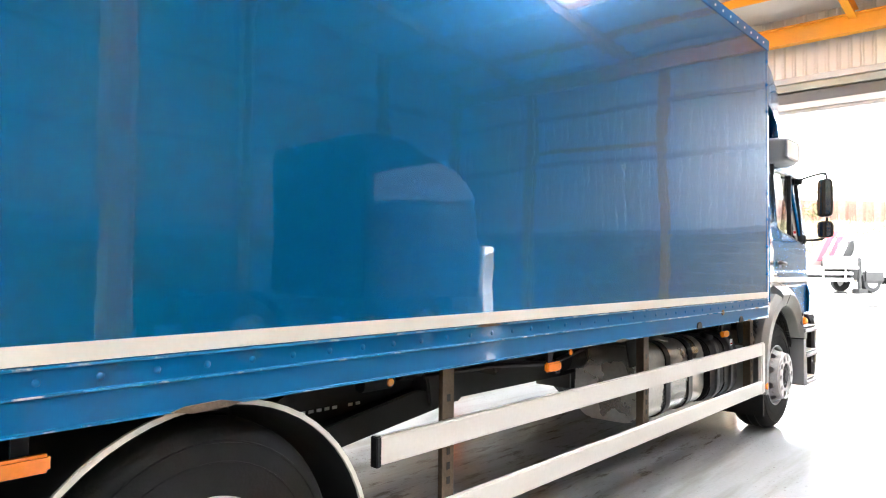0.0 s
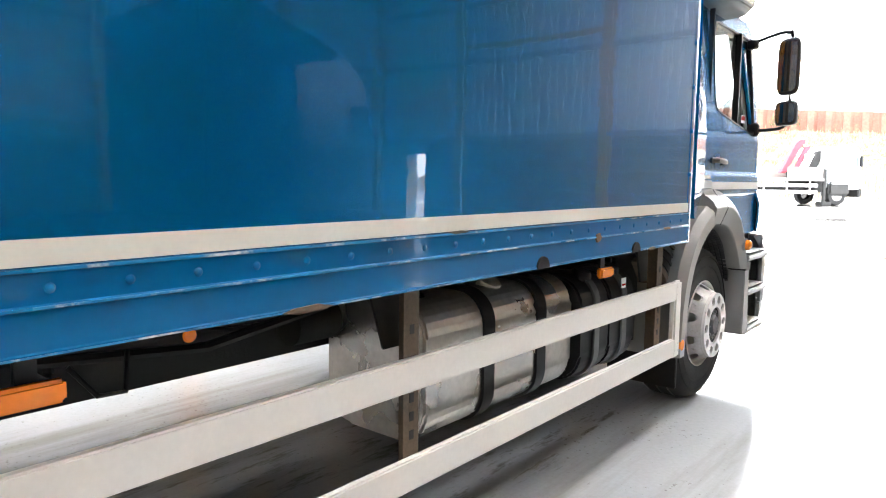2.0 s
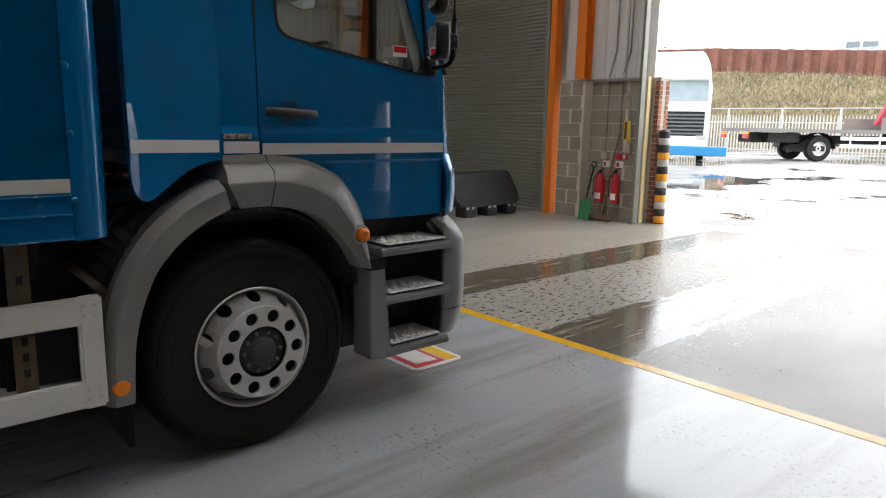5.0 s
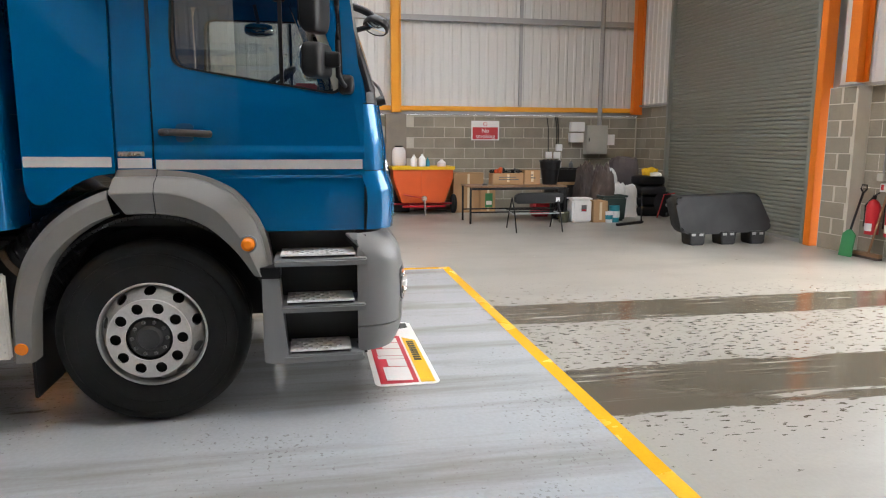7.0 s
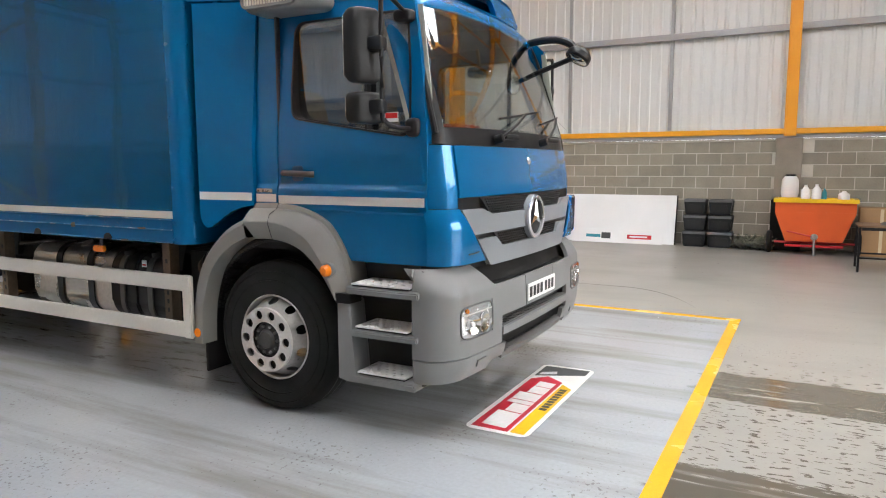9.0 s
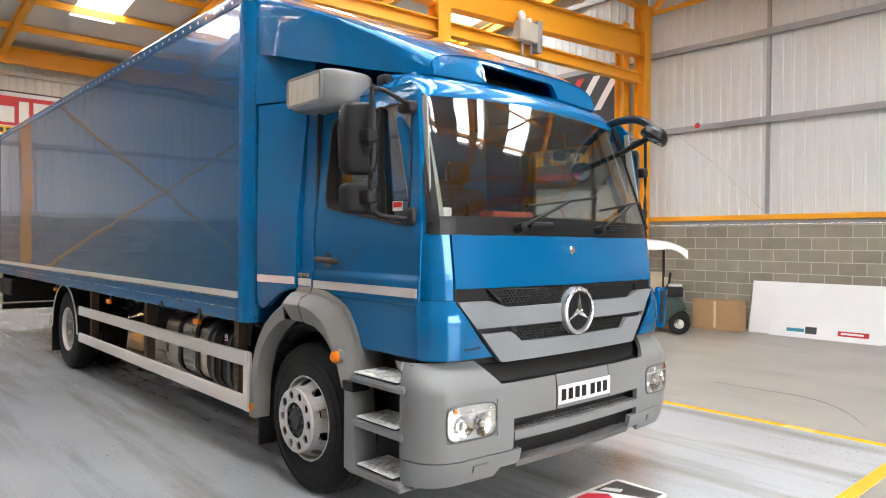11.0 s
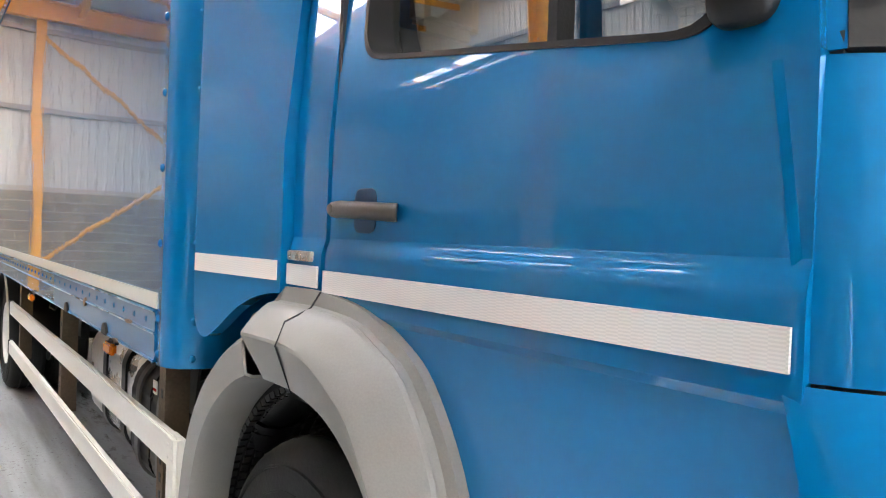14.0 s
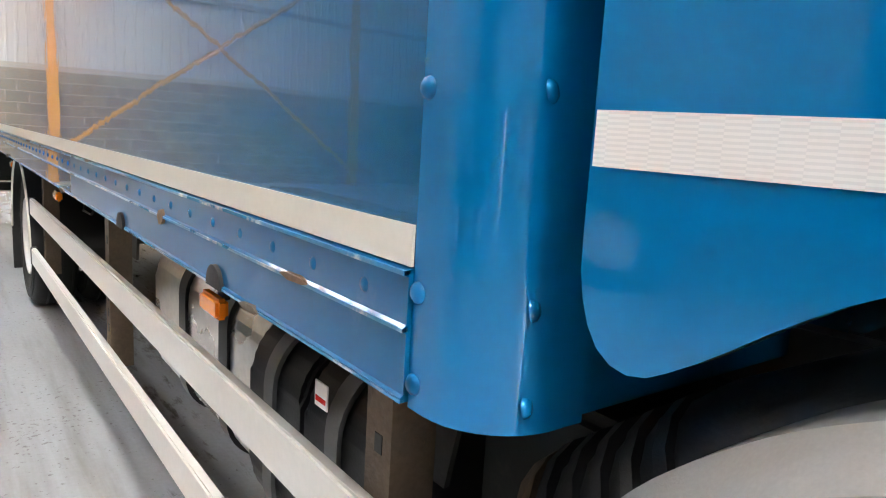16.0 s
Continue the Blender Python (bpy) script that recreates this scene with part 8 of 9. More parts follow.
part("handle", tube([(-9.72, 13.58, 0.03), (-9.78, 13.6, 0.62)], 0.014, 8), BLACKP, bro)


def small_box(name, x, y, z, w, d, h, mat, label, category, group="", top=None):
    t = thing(name, (x, y, z), label, category, group)
    part("body", cuboid(x - d / 2, x + d / 2, y - w / 2, y + w / 2, z, z + h, min(w, d, h) * 0.12), mat, t)
    if top:
        part("lid", cuboid(x - d / 2 - 0.008, x + d / 2 + 0.008, y - w / 2 - 0.008, y + w / 2 + 0.008, z + h, z + h + 0.025, 0.006), top, t)
    return t


CLUTTER = "clutter by the wall"
small_box("tool_case", -11.2, 12.1, 0.0, 0.34, 0.3, 0.36, RED, "red tool case on the floor", "tool case", CLUTTER, BLACKP)
small_box("tool_case", -10.7, 12.35, 0.0, 0.26, 0.3, 0.62, BLACKP, "black upright tool case on the floor", "tool case", CLUTTER)
bottle(-10.3, 10.72, 0.69, 0.05, 0.05, DGREYP, "small dark tin on the table", CLUTTER)
bottle(-11.75, 12.7, 0.95, 0.2, 0.04, WHITEP, "white spray bottle on the crate", CLUTTER)
bottle(-11.72, 12.95, 0.95, 0.14, 0.045, DGREYP, "dark bottle on the crate", CLUTTER)

# black moulded panel on three feet, by the shutter
COVERM = material("matt_black_moulding", (0.010, 0.010, 0.011), 0.6, 0.0, 0.15, 6, 150, 0.06)
bp = thing("plastic_cover", (-7.1, 13.7, 0), "large black moulded plastic cover on three feet", "plastic cover")
part("shell", prism(round_off([(12.86, 0.70), (14.16, 0.74), (14.34, 0.30), (14.30, 0.18), (12.98, 0.15), (12.86, 0.22), (12.80, 0.60)], 0.05, 4), lambda u, v, w: (w - 0.25 * (v - 0.15), u, v), -7.33, -7.06, None, 0.03), COVERM, bp)
for y in (13.1, 13.6, 14.08):
    f_ = part("foot", prism([(y - 0.13, 0.19), (y + 0.13, 0.19), (y + 0.11, 0.0), (y - 0.11, 0.0)], at_yz, -7.28, -7.02, None, 0.015), COVERM, bp)
    for d in (-0.07, 0.05):
        part("clip", cuboid(-7.022, -7.013, y + d - 0.03, y + d + 0.03, 0.14, 0.175), RAILG, f_)

# fire point on the pier
YP = YN + 0.05


def extinguisher(x, r, h):
    t = thing("fire_extinguisher", (x, YP - 0.1, 0.3), "red fire extinguisher hung on the block pier", "extinguisher", "extinguishers")
    m = Matrix.Translation((x, YP - 0.11, 0.3))
    part("cylinder", lathe([(0, 0), (r, 0.0), (r, h * 0.8), (r * 0.7, h * 0.93), (0.025, h), (0, h)], m, 20), RED, t)
    part("valve", cuboid(x - 0.02, x + 0.02, YP - 0.13, YP - 0.09, 0.3 + h, 0.3 + h + 0.06, 0.008), BLACKP, t)
    part("lever", tube([(x, YP - 0.11, 0.3 + h + 0.05), (x + 0.08, YP - 0.12, 0.3 + h + 0.09)], 0.01, 6), BLACKP, t)
    part("hose", tube([(x - 0.02, YP - 0.11, 0.3 + h + 0.03), (x - r - 0.04, YP - 0.12, 0.3 + h * 0.8), (x - r - 0.02, YP - 0.14, 0.3 + h * 0.2)], 0.012, 6), BLACKP, t)
    part("label", sheet(lambda u, v: (x + (r + 0.001) * math.sin(-0.8 + 1.6 * u), YP - 0.11 - (r + 0.001) * math.cos(-0.8 + 1.6 * u), 0.3 + h * (0.1 + 0.22 * v)), 8, 1), WHITEP, t)
    return t


extinguisher(-5.76, 0.085, 0.46)
extinguisher(-5.46, 0.07, 0.48)
for x, z0, z1, w, mt, nm, lab in ((-5.73, 0.86, 0.97, 0.13, WHITEP, "safety_sign", "small white and red safety sign"), (-5.47, 0.86, 0.97, 0.15, WHITEP, "safety_sign", "small white and red safety sign"),
                                  (-5.37, 1.0, 1.1, 0.09, RED, "safety_sign", "small red safety sign"), (-5.365, 1.31, 1.62, 0.14, DECALY, "safety_notice", "yellow printed safety notice")):
    t = thing(nm, (x, YP - 0.01, z0), lab + " on the block pier", "sign", "signs on the pier")
    part("plate", cuboid(x - w / 2, x + w / 2, YP - 0.008, YP - 0.001, z0, z1, 0.001), mt, t)
    part("mark", cuboid(x - w * 0.38, x - w * 0.05, YP - 0.0095, YP - 0.008, z0 + 0.02, z1 - 0.02), RED if mt is WHITEP else (WHITEP if mt is RED else DECALK), t)
single("junction_box", cuboid(-5.81, -5.69, YP - 0.07, YP - 0.001, 1.0, 1.1, 0.008), GREYBOX, "grey electrical junction box on the pier", "junction box")
single("call_point", cuboid(-5.53, -5.44, YP - 0.06, YP - 0.001, 1.0, 1.09, 0.006), RED, "red fire alarm call point on the pier", "call point")
single("isolator", cuboid(-5.34, -5.26, YP - 0.07, YP - 0.001, 1.1, 1.25, 0.006), GREYBOX, "small grey isolator switch on the pier", "switch")
for x, z in ((-5.74, 1.1), (-5.48, 1.09)):
    single("conduit", tube([(x, YP - 0.03, z), (x, YP - 0.03, 2.24), (x + 0.02, YP - 0.06, 2.35), (x + 0.14, YP - 0.09, 2.7), (x + 0.16, YP - 0.09, 5.9)], 0.014, 8), RAILG, "grey steel conduit up the pier", "conduit", "conduits on the pier")
single("cable", tube([(-5.27, YP - 0.03, 1.25), (-5.32, YP - 0.03, 1.9), (-5.42, YP - 0.05, 2.2), (-5.39, YP - 0.1, 2.6), (-5.37, YP - 0.1, 5.8)], 0.008, 6), RAILG, "thin grey cable hanging on the pier", "cable", "cables")
sh = thing("shovel", (-6.07, YP - 0.2 - 0.12, 0), "green plastic shovel leaning on the pier", "shovel")
part("blade", prism([(-6.19, 0.0), (-5.97, 0.0), (-5.95, 0.3), (-6.03, 0.36), (-6.09, 0.36), (-6.17, 0.3)], lambda u, v, w: (u, YP - 0.2 - 0.22 + w + 0.2 * v * 0.4, v), 0, 0.02, None, 0.004), GREENP, sh)
part("shaft", tube([(-6.06, YP - 0.2 - 0.18, 0.34), (-6.03, YP - 0.2 - 0.06, 0.86)], 0.015, 8), BLACKP, sh)
part("grip", tube([(-6.03, YP - 0.2 - 0.06, 0.84), (-6.08, YP - 0.2 - 0.055, 0.9), (-6.07, YP - 0.2 - 0.05, 0.95), (-5.99, YP - 0.2 - 0.05, 0.95), (-5.98, YP - 0.2 - 0.055, 0.9), (-6.03, YP - 0.2 - 0.06, 0.84)], 0.011, 6), BLACKP, sh)
bm_ = thing("broom", (-5.77, YP - 0.25, 0), "wooden broom standing on the floor by the pier", "broom")
part("head", cuboid(-6.01, -5.57, YP - 0.3, YP - 0.22, 0.03, 0.08, 0.01), WOOD, bm_)
part("bristles", cuboid(-6.00, -5.58, YP - 0.295, YP - 0.225, 0.0, 0.03), COAT, bm_)
part("handle", tube([(-5.77, YP - 0.26, 0.07), (-5.66, YP - 0.03, 1.4)], 0.014, 8), WOOD, bm_)
bm_.location.x += 0.16
sh.location.x += 0.24

# banners: plain colours, legible words lettered
rb = thing("rear_banner", (-4.3, YS + 0.12, 2.8), "large red, yellow and dark printed banner on the end wall", "banner", "banners")
part("sheet", cuboid(-7.6, -1.2, YS + 0.11, YS + 0.125, 2.8, 5.4), BANNER, rb)
part("border", cuboid(-7.55, -1.25, YS + 0.125, YS + 0.13, 4.22, 5.36), WHITEP, rb)
part("red_field", cuboid(-7.2, -1.4, YS + 0.13, YS + 0.134, 4.52, 5.26), RED, rb)
part("yellow_field", cuboid(-7.2, -1.4, YS + 0.13, YS + 0.134, 4.3, 4.5), DECALY, rb)
for k, w in enumerate((0.75, 0.5, 0.22, 0.5, 0.5, 0.4)):
    x = -1.55 - sum((0.75, 0.5, 0.22, 0.5, 0.5, 0.4)[q] + 0.1 for q in range(k))
    part("bar", cuboid(x - w, x, YS + 0.134, YS + 0.138, 4.6, 5.15 if k in (0, 2, 3) else 5.0), WHITEP, rb)
for z, w, h, mt in ((3.87, 3.6, 0.13, WHITEP), (3.38, 4.6, 0.18, GOLD), (2.98, 4.0, 0.12, DARKRED)):
    for k in range(int(w / 0.19)):
        if k % 7 != 5:
            part("bar", cuboid(-1.6 - 0.19 * k - 0.11, -1.6 - 0.19 * k, YS + 0.126, YS + 0.13, z, z + h), mt, rb)
for k in range(9):
    part("bar", cuboid(-1.7 - 0.17 * k - 0.11, -1.7 - 0.17 * k, YS + 0.1345, YS + 0.138, 4.345, 4.455), BANNER, rb)
fb = thing("side_banner", (XW + 0.13, -1.3, 2.85), "large dark printed banner with pale chevrons on the gable wall", "banner", "banners")
part("sheet", cuboid(XW + 0.12, XW + 0.135, -5.2, 2.1, 3.0, 5.65), BANNER, fb)
for y0, mt in ((0.2, RED), (0.65, WHITEP), (1.2, WHITEP)):
    part("chevron", prism([(y0, 4.75), (y0 + 0.2, 4.75), (y0 + 0.75, 5.55), (y0 + 0.55, 5.55)], at_yz, XW + 0.135, XW + 0.14), mt, fb)
text("words", "Trucks Worldwide", 0.245, Matrix.Translation((XW + 0.137, 0.49, 4.11)) @ FACE_E, WHITEP, fb)
for k in range(13):
    if k not in (5, 9):
        part("bar", cuboid(XW + 0.135, XW + 0.139, -1.05 + 0.168 * k, -0.925 + 0.168 * k, 3.56, 3.78), GOLD, fb)
for k in range(11):
    part("bar", cuboid(XW + 0.135, XW + 0.139, -1.0 + 0.17 * k, -0.87 + 0.17 * k, 3.2, 3.34), RED, fb)
# hoist control on the gantry, alarm bell, wire
ho = thing("hoist", (-8.4, 2.6, 5.05), "pale grey hoist control box on the gantry beam", "hoist")
part("case", cuboid(-8.66, -8.2, 2.66, 2.85, 5.16, 5.5, 0.015), GREYBOX, ho)
part("bracket", cuboid(-8.84, -8.7, 2.68, 2.8, 5.03, 5.6, 0.01), RAILG, ho)
part("lamp", lathe([(0, 0.1), (0.06, 0.08), (0.07, 0.0)], Matrix.Translation((-8.5, 2.75, 5.5)), 14), WHITEP, ho)
part("gauge", lathe([(0, 0.05), (0.07, 0.05), (0.085, 0.03), (0.085, 0.0)], Matrix.Translation((-8.32, 2.74, 5.6)) @ pose(0, 0, 0, -90), 18), WHITEP, ho, "round white gauge")
part("pipe", tube([(-8.58, 2.75, 5.16), (-8.58, 2.75, 4.98)], 0.025, 8), RAILG, ho)
part("pipe", tube([(-8.35, 2.75, 5.16), (-8.35, 2.75, 4.92)], 0.025, 8), RAILG, ho)
bl = thing("alarm_bell", (XW + 0.14, 3.75, 4.02), "small red alarm bell on the wall rail", "bell")
part("dome", lathe([(0, 0.05), (0.035, 0.044), (0.055, 0.014), (0.058, 0.0), (0, 0)], Matrix.Translation((XW + 0.11, 3.75, 4.1)) @ AXIS_X, 16), RED, bl)
single("wire", tube([(XW + 0.1, 3.0, 4.2), (XW + 0.09, 4.1, 3.3), (XW + 0.09, 5.1, 2.3)], 0.005, 5), RAILG, "thin wire hanging across the cladding", "wire")

# a second tractor unit in the next bay, mirrored in the box side
NB = thing("tractor_unit", (5.2, 8.0, 0), "dark blue tractor unit parked in the next bay", "lorry")
NAVY = gloss_paint("navy_cab_paint", (0.004, 0.012, 0.035), 0.0008, 1.0, 0.00005)
part("cab", prism([(6.6, 0.95), (9.35, 0.95), (9.42, 1.7), (9.2, 2.75), (8.85, 3.05), (7.4, 3.5), (6.7, 3.52), (6.6, 3.4)], at_yz, 4.2, 6.6, None, 0.05), NAVY, NB, "dark blue cab")
part("chassis", cuboid(4.9, 5.9, 4.0, 8.8, 0.65, 0.95, 0.02), CHASSIS, NB)
part("side_window", prism([(8.0, 1.85), (8.95, 1.8), (8.85, 2.6), (8.05, 2.65)], at_yz, 4.185, 4.2), material("pale_side_window", (0.10, 0.12, 0.13), 0.06), NB, "pale reflecting side window")
part("windscreen", prism([(4.35, 1.85), (6.45, 1.85), (6.4, 2.65), (4.4, 2.65)], lambda u, v, w: (u, w - 0.21 * (v - 1.7), v), 9.42, 9.43), material("dark_screen", (0.05, 0.06, 0.06), 0.06), NB)
part("bumper", cuboid(4.2, 6.6, 9.0, 9.5, 0.35, 0.93, 0.05), GREYP, NB, "grey bumper")
part("step", cuboid(4.22, 4.5, 8.6, 9.0, 0.4, 0.94, 0.02), DGREYP, NB)
for x_, sg in ((4.25, -1), (6.55, 1)):
    for y_ in (8.0, 4.7):
        w_ = part("wheel", lathe([(0.28, 0.0), (0.33, 0.01), (0.46, 0.0), (0.5, -0.05), (0.5, -0.25), (0.28, -0.27)], Matrix.Translation((x_, y_, 0.5)) @ pose(0, 0, 0, 0, 90 * sg, 0), 28), RUBBER, NB)
        part("rim", lathe([(0, -0.02), (0.1, -0.01), (0.12, -0.07), (0.24, -0.09), (0.27, -0.005), (0.285, 0.004)], Matrix.Translation((x_, y_, 0.5)) @ pose(0, 0, 0, 0, 90 * sg, 0), 24), WHEELM, w_, "silver rim")
    part("mudguard", sheet(lambda u, v: (x_ - sg * 0.45 * v, 4.7 - 0.6 * math.cos(math.pi * u), 0.5 + 0.6 * math.sin(math.pi * u)), 14, 1), BLACKP, NB)

# ---- the yard ----
BOLK = material("bollard_black", (0.03, 0.03, 0.03), 0.5)
BOLY = material("bollard_amber", (0.80, 0.33, 0.02), 0.45)
BOLG = material("bollard_reflective_grey", (0.50, 0.50, 0.48), 0.4)
bo = thing("bollard", (-4.845, 15.2, -0.03), "black, amber and grey banded steel bollard by the doorway", "bollard")
part("post", lathe([(0, -0.03), (0.085, -0.03), (0.085, 1.46), (0.06, 1.49), (0, 1.495)], Matrix.Translation((-4.845, 15.2, 0)), 24), BOLK, bo)
z = 0.0
k = 0
while z < 1.3:
    part("band", lathe([(0.0865, z + 0.02), (0.0875, z + 0.022), (0.0875, z + 0.125), (0.0865, z + 0.127)], Matrix.Translation((-4.845, 15.2, 0)), 24), (BOLY, BOLK, BOLG)[k % 3], bo)
    z += 0.112
    k += 1

# palisade fence
GALV = material("galvanised_palisade", (0.50, 0.50, 0.48), 0.55, 0.4, 0.12, 2, 30, 0.02)


def fence_y(x):
    return 43.5 + 0.12 * (x + 10)


fe = thing("fence", (-12, fence_y(-12), -0.03), "grey galvanised palisade fence along the yard", "fence", "", "structure")
pale = None
for k in range(250):
    x = -34 + 0.16 * k
    y = fence_y(x)
    if pale is None:
        b = prism([(-0.034, 0.05), (0.034, 0.05), (0.034, 2.2), (0.012, 2.38), (0.0, 2.3), (-0.012, 2.38), (-0.034, 2.2)], lambda u, v, w: (x + u, y + w + 0.25 * abs(u), v), -0.006, 0.006)
        pale = part("pale", b, GALV, fe, "", 0)
        p0 = Vector((x, y, 0))
    else:
        o = new("pale", pale.data)
        o.parent = fe
        o.location = Vector((x, y, 0)) - p0
for z in (0.5, 1.95):
    part("rail", prism([(-34, z), (6, z), (6, z + 0.06), (-34, z + 0.06)], lambda u, v, w: (u, fence_y(u) + w, v), 0.01, 0.05), GALV, fe)
part("hand_rail", tube([(-34, fence_y(-34) + 0.3, 2.72), (6, fence_y(6) + 0.3, 2.72)], 0.03, 6), GALV, fe)
for k in range(15):
    x = -34 + 2.75 * k
    part("post", cuboid(x - 0.05, x + 0.05, fence_y(x) + 0.05, fence_y(x) + 0.12, -0.03, 2.75), GALV, fe)

# grass bank with tufts, rusty sheet piling on top
GRASS = material("rough_grass", (0.175, 0.15, 0.085), 0.95, 0.0, 0.4, 1.6, 6, 0.4, 0, (0.26, 0.20, 0.10), 0.45)
TUFT = material("dry_tufts", (0.22, 0.175, 0.105), 0.95, 0.0, 0.35, 0.3, 4, 0.0, 0.0, (0.16, 0.165, 0.06), 0.45, per_object=0.45)


def bank(x, y):
    f_ = max(0.0, min(1.0, (y - 45.2) / 13.5))
    return -0.03 + (5.72 - 0.07 * (min(12, max(-50, x)) + 20)) * f_ ** 0.85 + 0.18 * noise.noise((x * 0.35, y * 0.35, 0)) * (f_ > 0)


structure("grass_bank", sheet(lambda u, v: (-70 + 110 * u, 45.2 + 16 * v, bank(-70 + 110 * u, 45.2 + 16 * v)), 110, 24), GRASS, "rough grass bank behind the fence", 60, "bank")
rnd = random.Random(11)
tv, tf = [], []
for k in range(42000):
    x, y = rnd.uniform(-38, 2), 45.4 + 13.2 * rnd.random()
    z = bank(x, y)
    h, w, a = rnd.uniform(0.08, 0.30) * (2.6 if rnd.random() < 0.03 else 1), rnd.uniform(0.02, 0.07), rnd.uniform(0, math.pi)
    dx, dy, i = w * math.cos(a), w * math.sin(a), len(tv)
    lx_, ly_ = rnd.uniform(-0.15, 0.15), rnd.uniform(-0.1, 0.1)
    tv += [(x - dx, y - dy, z - 0.03), (x + dx, y + dy, z - 0.03), (x + lx_, y + ly_, z + h)]
    tf.append((i, i + 1, i + 2))
me = bpy.data.meshes.new("tufts")
me.from_pydata(tv, [], tf)
me.materials.append(TUFT)
tagged(new("grass_tufts", me), "dry grass and weed tufts on the bank", "grass", "", "stuff")
RUST = material("rusted_sheet_piling", (0.19, 0.083, 0.06), 0.85, 0.1, 0.4, 0.7, 8, 0.2, 0, (0.27, 0.14, 0.085), 0.45)
prof = []
x = -70
while x < 40:
    prof += [(x, 0), (x + 0.42, 0), (x + 0.6, 0.36), (x + 1.02, 0.36)]
    x += 1.2
pm = bmesh.new()
def piling_top(x):
    return 7.53 - 0.083 * (min(12, max(-50, x)) + 20)


lo = [pm.verts.new((a, 60.2 + w, piling_top(a) - 3.2)) for a, w in prof]
hi = [pm.verts.new((a, 60.2 + w, piling_top(a))) for a, w in prof]
for i in range(len(prof) - 1):
    pm.faces.new((lo[i], lo[i + 1], hi[i + 1], hi[i]))
structure("sheet_piling", pm, RUST, "rust-brown corrugated steel sheet piling wall", 0, "retaining wall")
gr2 = thing("road_barrier", (-15, 62, 7.6), "pale railing along the top of the piling", "railing", "", "structure")
part("rail", tube([(x, 61.5, piling_top(x) + 0.75) for x in (-50, -20, 12)], 0.05, 6), WHITEP, gr2)
for k in range(30):
    x = -49 + 2.1 * k
    part("post", tube([(x, 61.5, piling_top(x) - 0.6), (x, 61.5, piling_top(x) + 0.75)], 0.035, 6), WHITEP, gr2)
rnd = random.Random(21)
for bx, by in ((-13.5, 58.2), (-1.5, 57.5)):
    bz = bank(bx, by)
    sh_ = thing("shrub", (bx, by, bz), "sparse green shrub at the foot of the piling", "shrub", "shrubs")
    for j in range(5):
        a = rnd.uniform(0, 6.28)
        part("stem", tube([(bx, by, bz - 0.1), (bx + 0.4 * math.cos(a), by + 0.3 * math.sin(a), bz + 0.7), (bx + 0.9 * math.cos(a), by + 0.5 * math.sin(a), bz + 1.5)], 0.02, 5), WOOD, sh_)
    m = bmesh.new()
    for j in range(500):
        a, r_ = rnd.uniform(0, 6.28), rnd.random() ** 0.6
        c = Vector((bx + 1.1 * r_ * math.cos(a), by + 0.7 * r_ * math.sin(a), bz + 0.4 + 1.4 * rnd.random() * (1.1 - 0.6 * r_)))
        d = Vector((rnd.uniform(-1, 1), rnd.uniform(-1, 1), rnd.uniform(-1, 1))).normalized()
        e = d.cross(Vector((0, 0, 1))).normalized()
        q = 0.09
        m.faces.new([m.verts.new(c - d * q), m.verts.new(c + e * q * 0.5), m.verts.new(c + d * q), m.verts.new(c - e * q * 0.5)])
    part("leaves", m, material("shrub_leaf", (0.07, 0.10, 0.035), 0.8, per_object=0.4), sh_, "", 0)

# flatbed crane lorry, parked
LO = Vector((-10.5, 35.2, 0.36))
LF = Vector((0.625, 0.78, 0)).normalized()
LS = Vector((LF.y, -LF.x, 0))


def on_lorry(f, s, z):
    return LO + LF * f + LS * s + Vector((0, 0, z))


def lbox(f0, f1, s0, s1, z0, z1, bevel=0.0):
    return prism([(f0, s0), (f1, s0), (f1, s1), (f0, s1)], lambda u, v, w: on_lorry(u, v, w), z0, z1, None, bevel)


CR = thing("crane_lorry", tuple(LO), "white flatbed lorry with a red folding crane in the yard", "lorry")
part("frame", lbox(-2.5, 5.6, -0.5, 0.5, 0.7, 1.02), CHASSIS, CR)
part("flatbed", lbox(-2.9, 4.3, -1.25, 1.25, 1.12, 1.26, 0.01), material("grey_deck", (0.2, 0.19, 0.18), 0.7), CR, "grey flat load bed")
BOARDM = material("dirty_board", (0.2, 0.165, 0.15), 0.7)
part("headboard", lbox(2.4, 4.25, -1.22, -1.15, 1.26, 1.75, 0.01), BOARDM, CR)
part("headboard", lbox(2.4, 4.25, 1.15, 1.22, 1.26, 1.75, 0.01), BOARDM, CR)
part("under_box", lbox(-2.0, -0.7, -0.9, 0.9, 0.72, 1.1, 0.02), CHASSIS, CR)
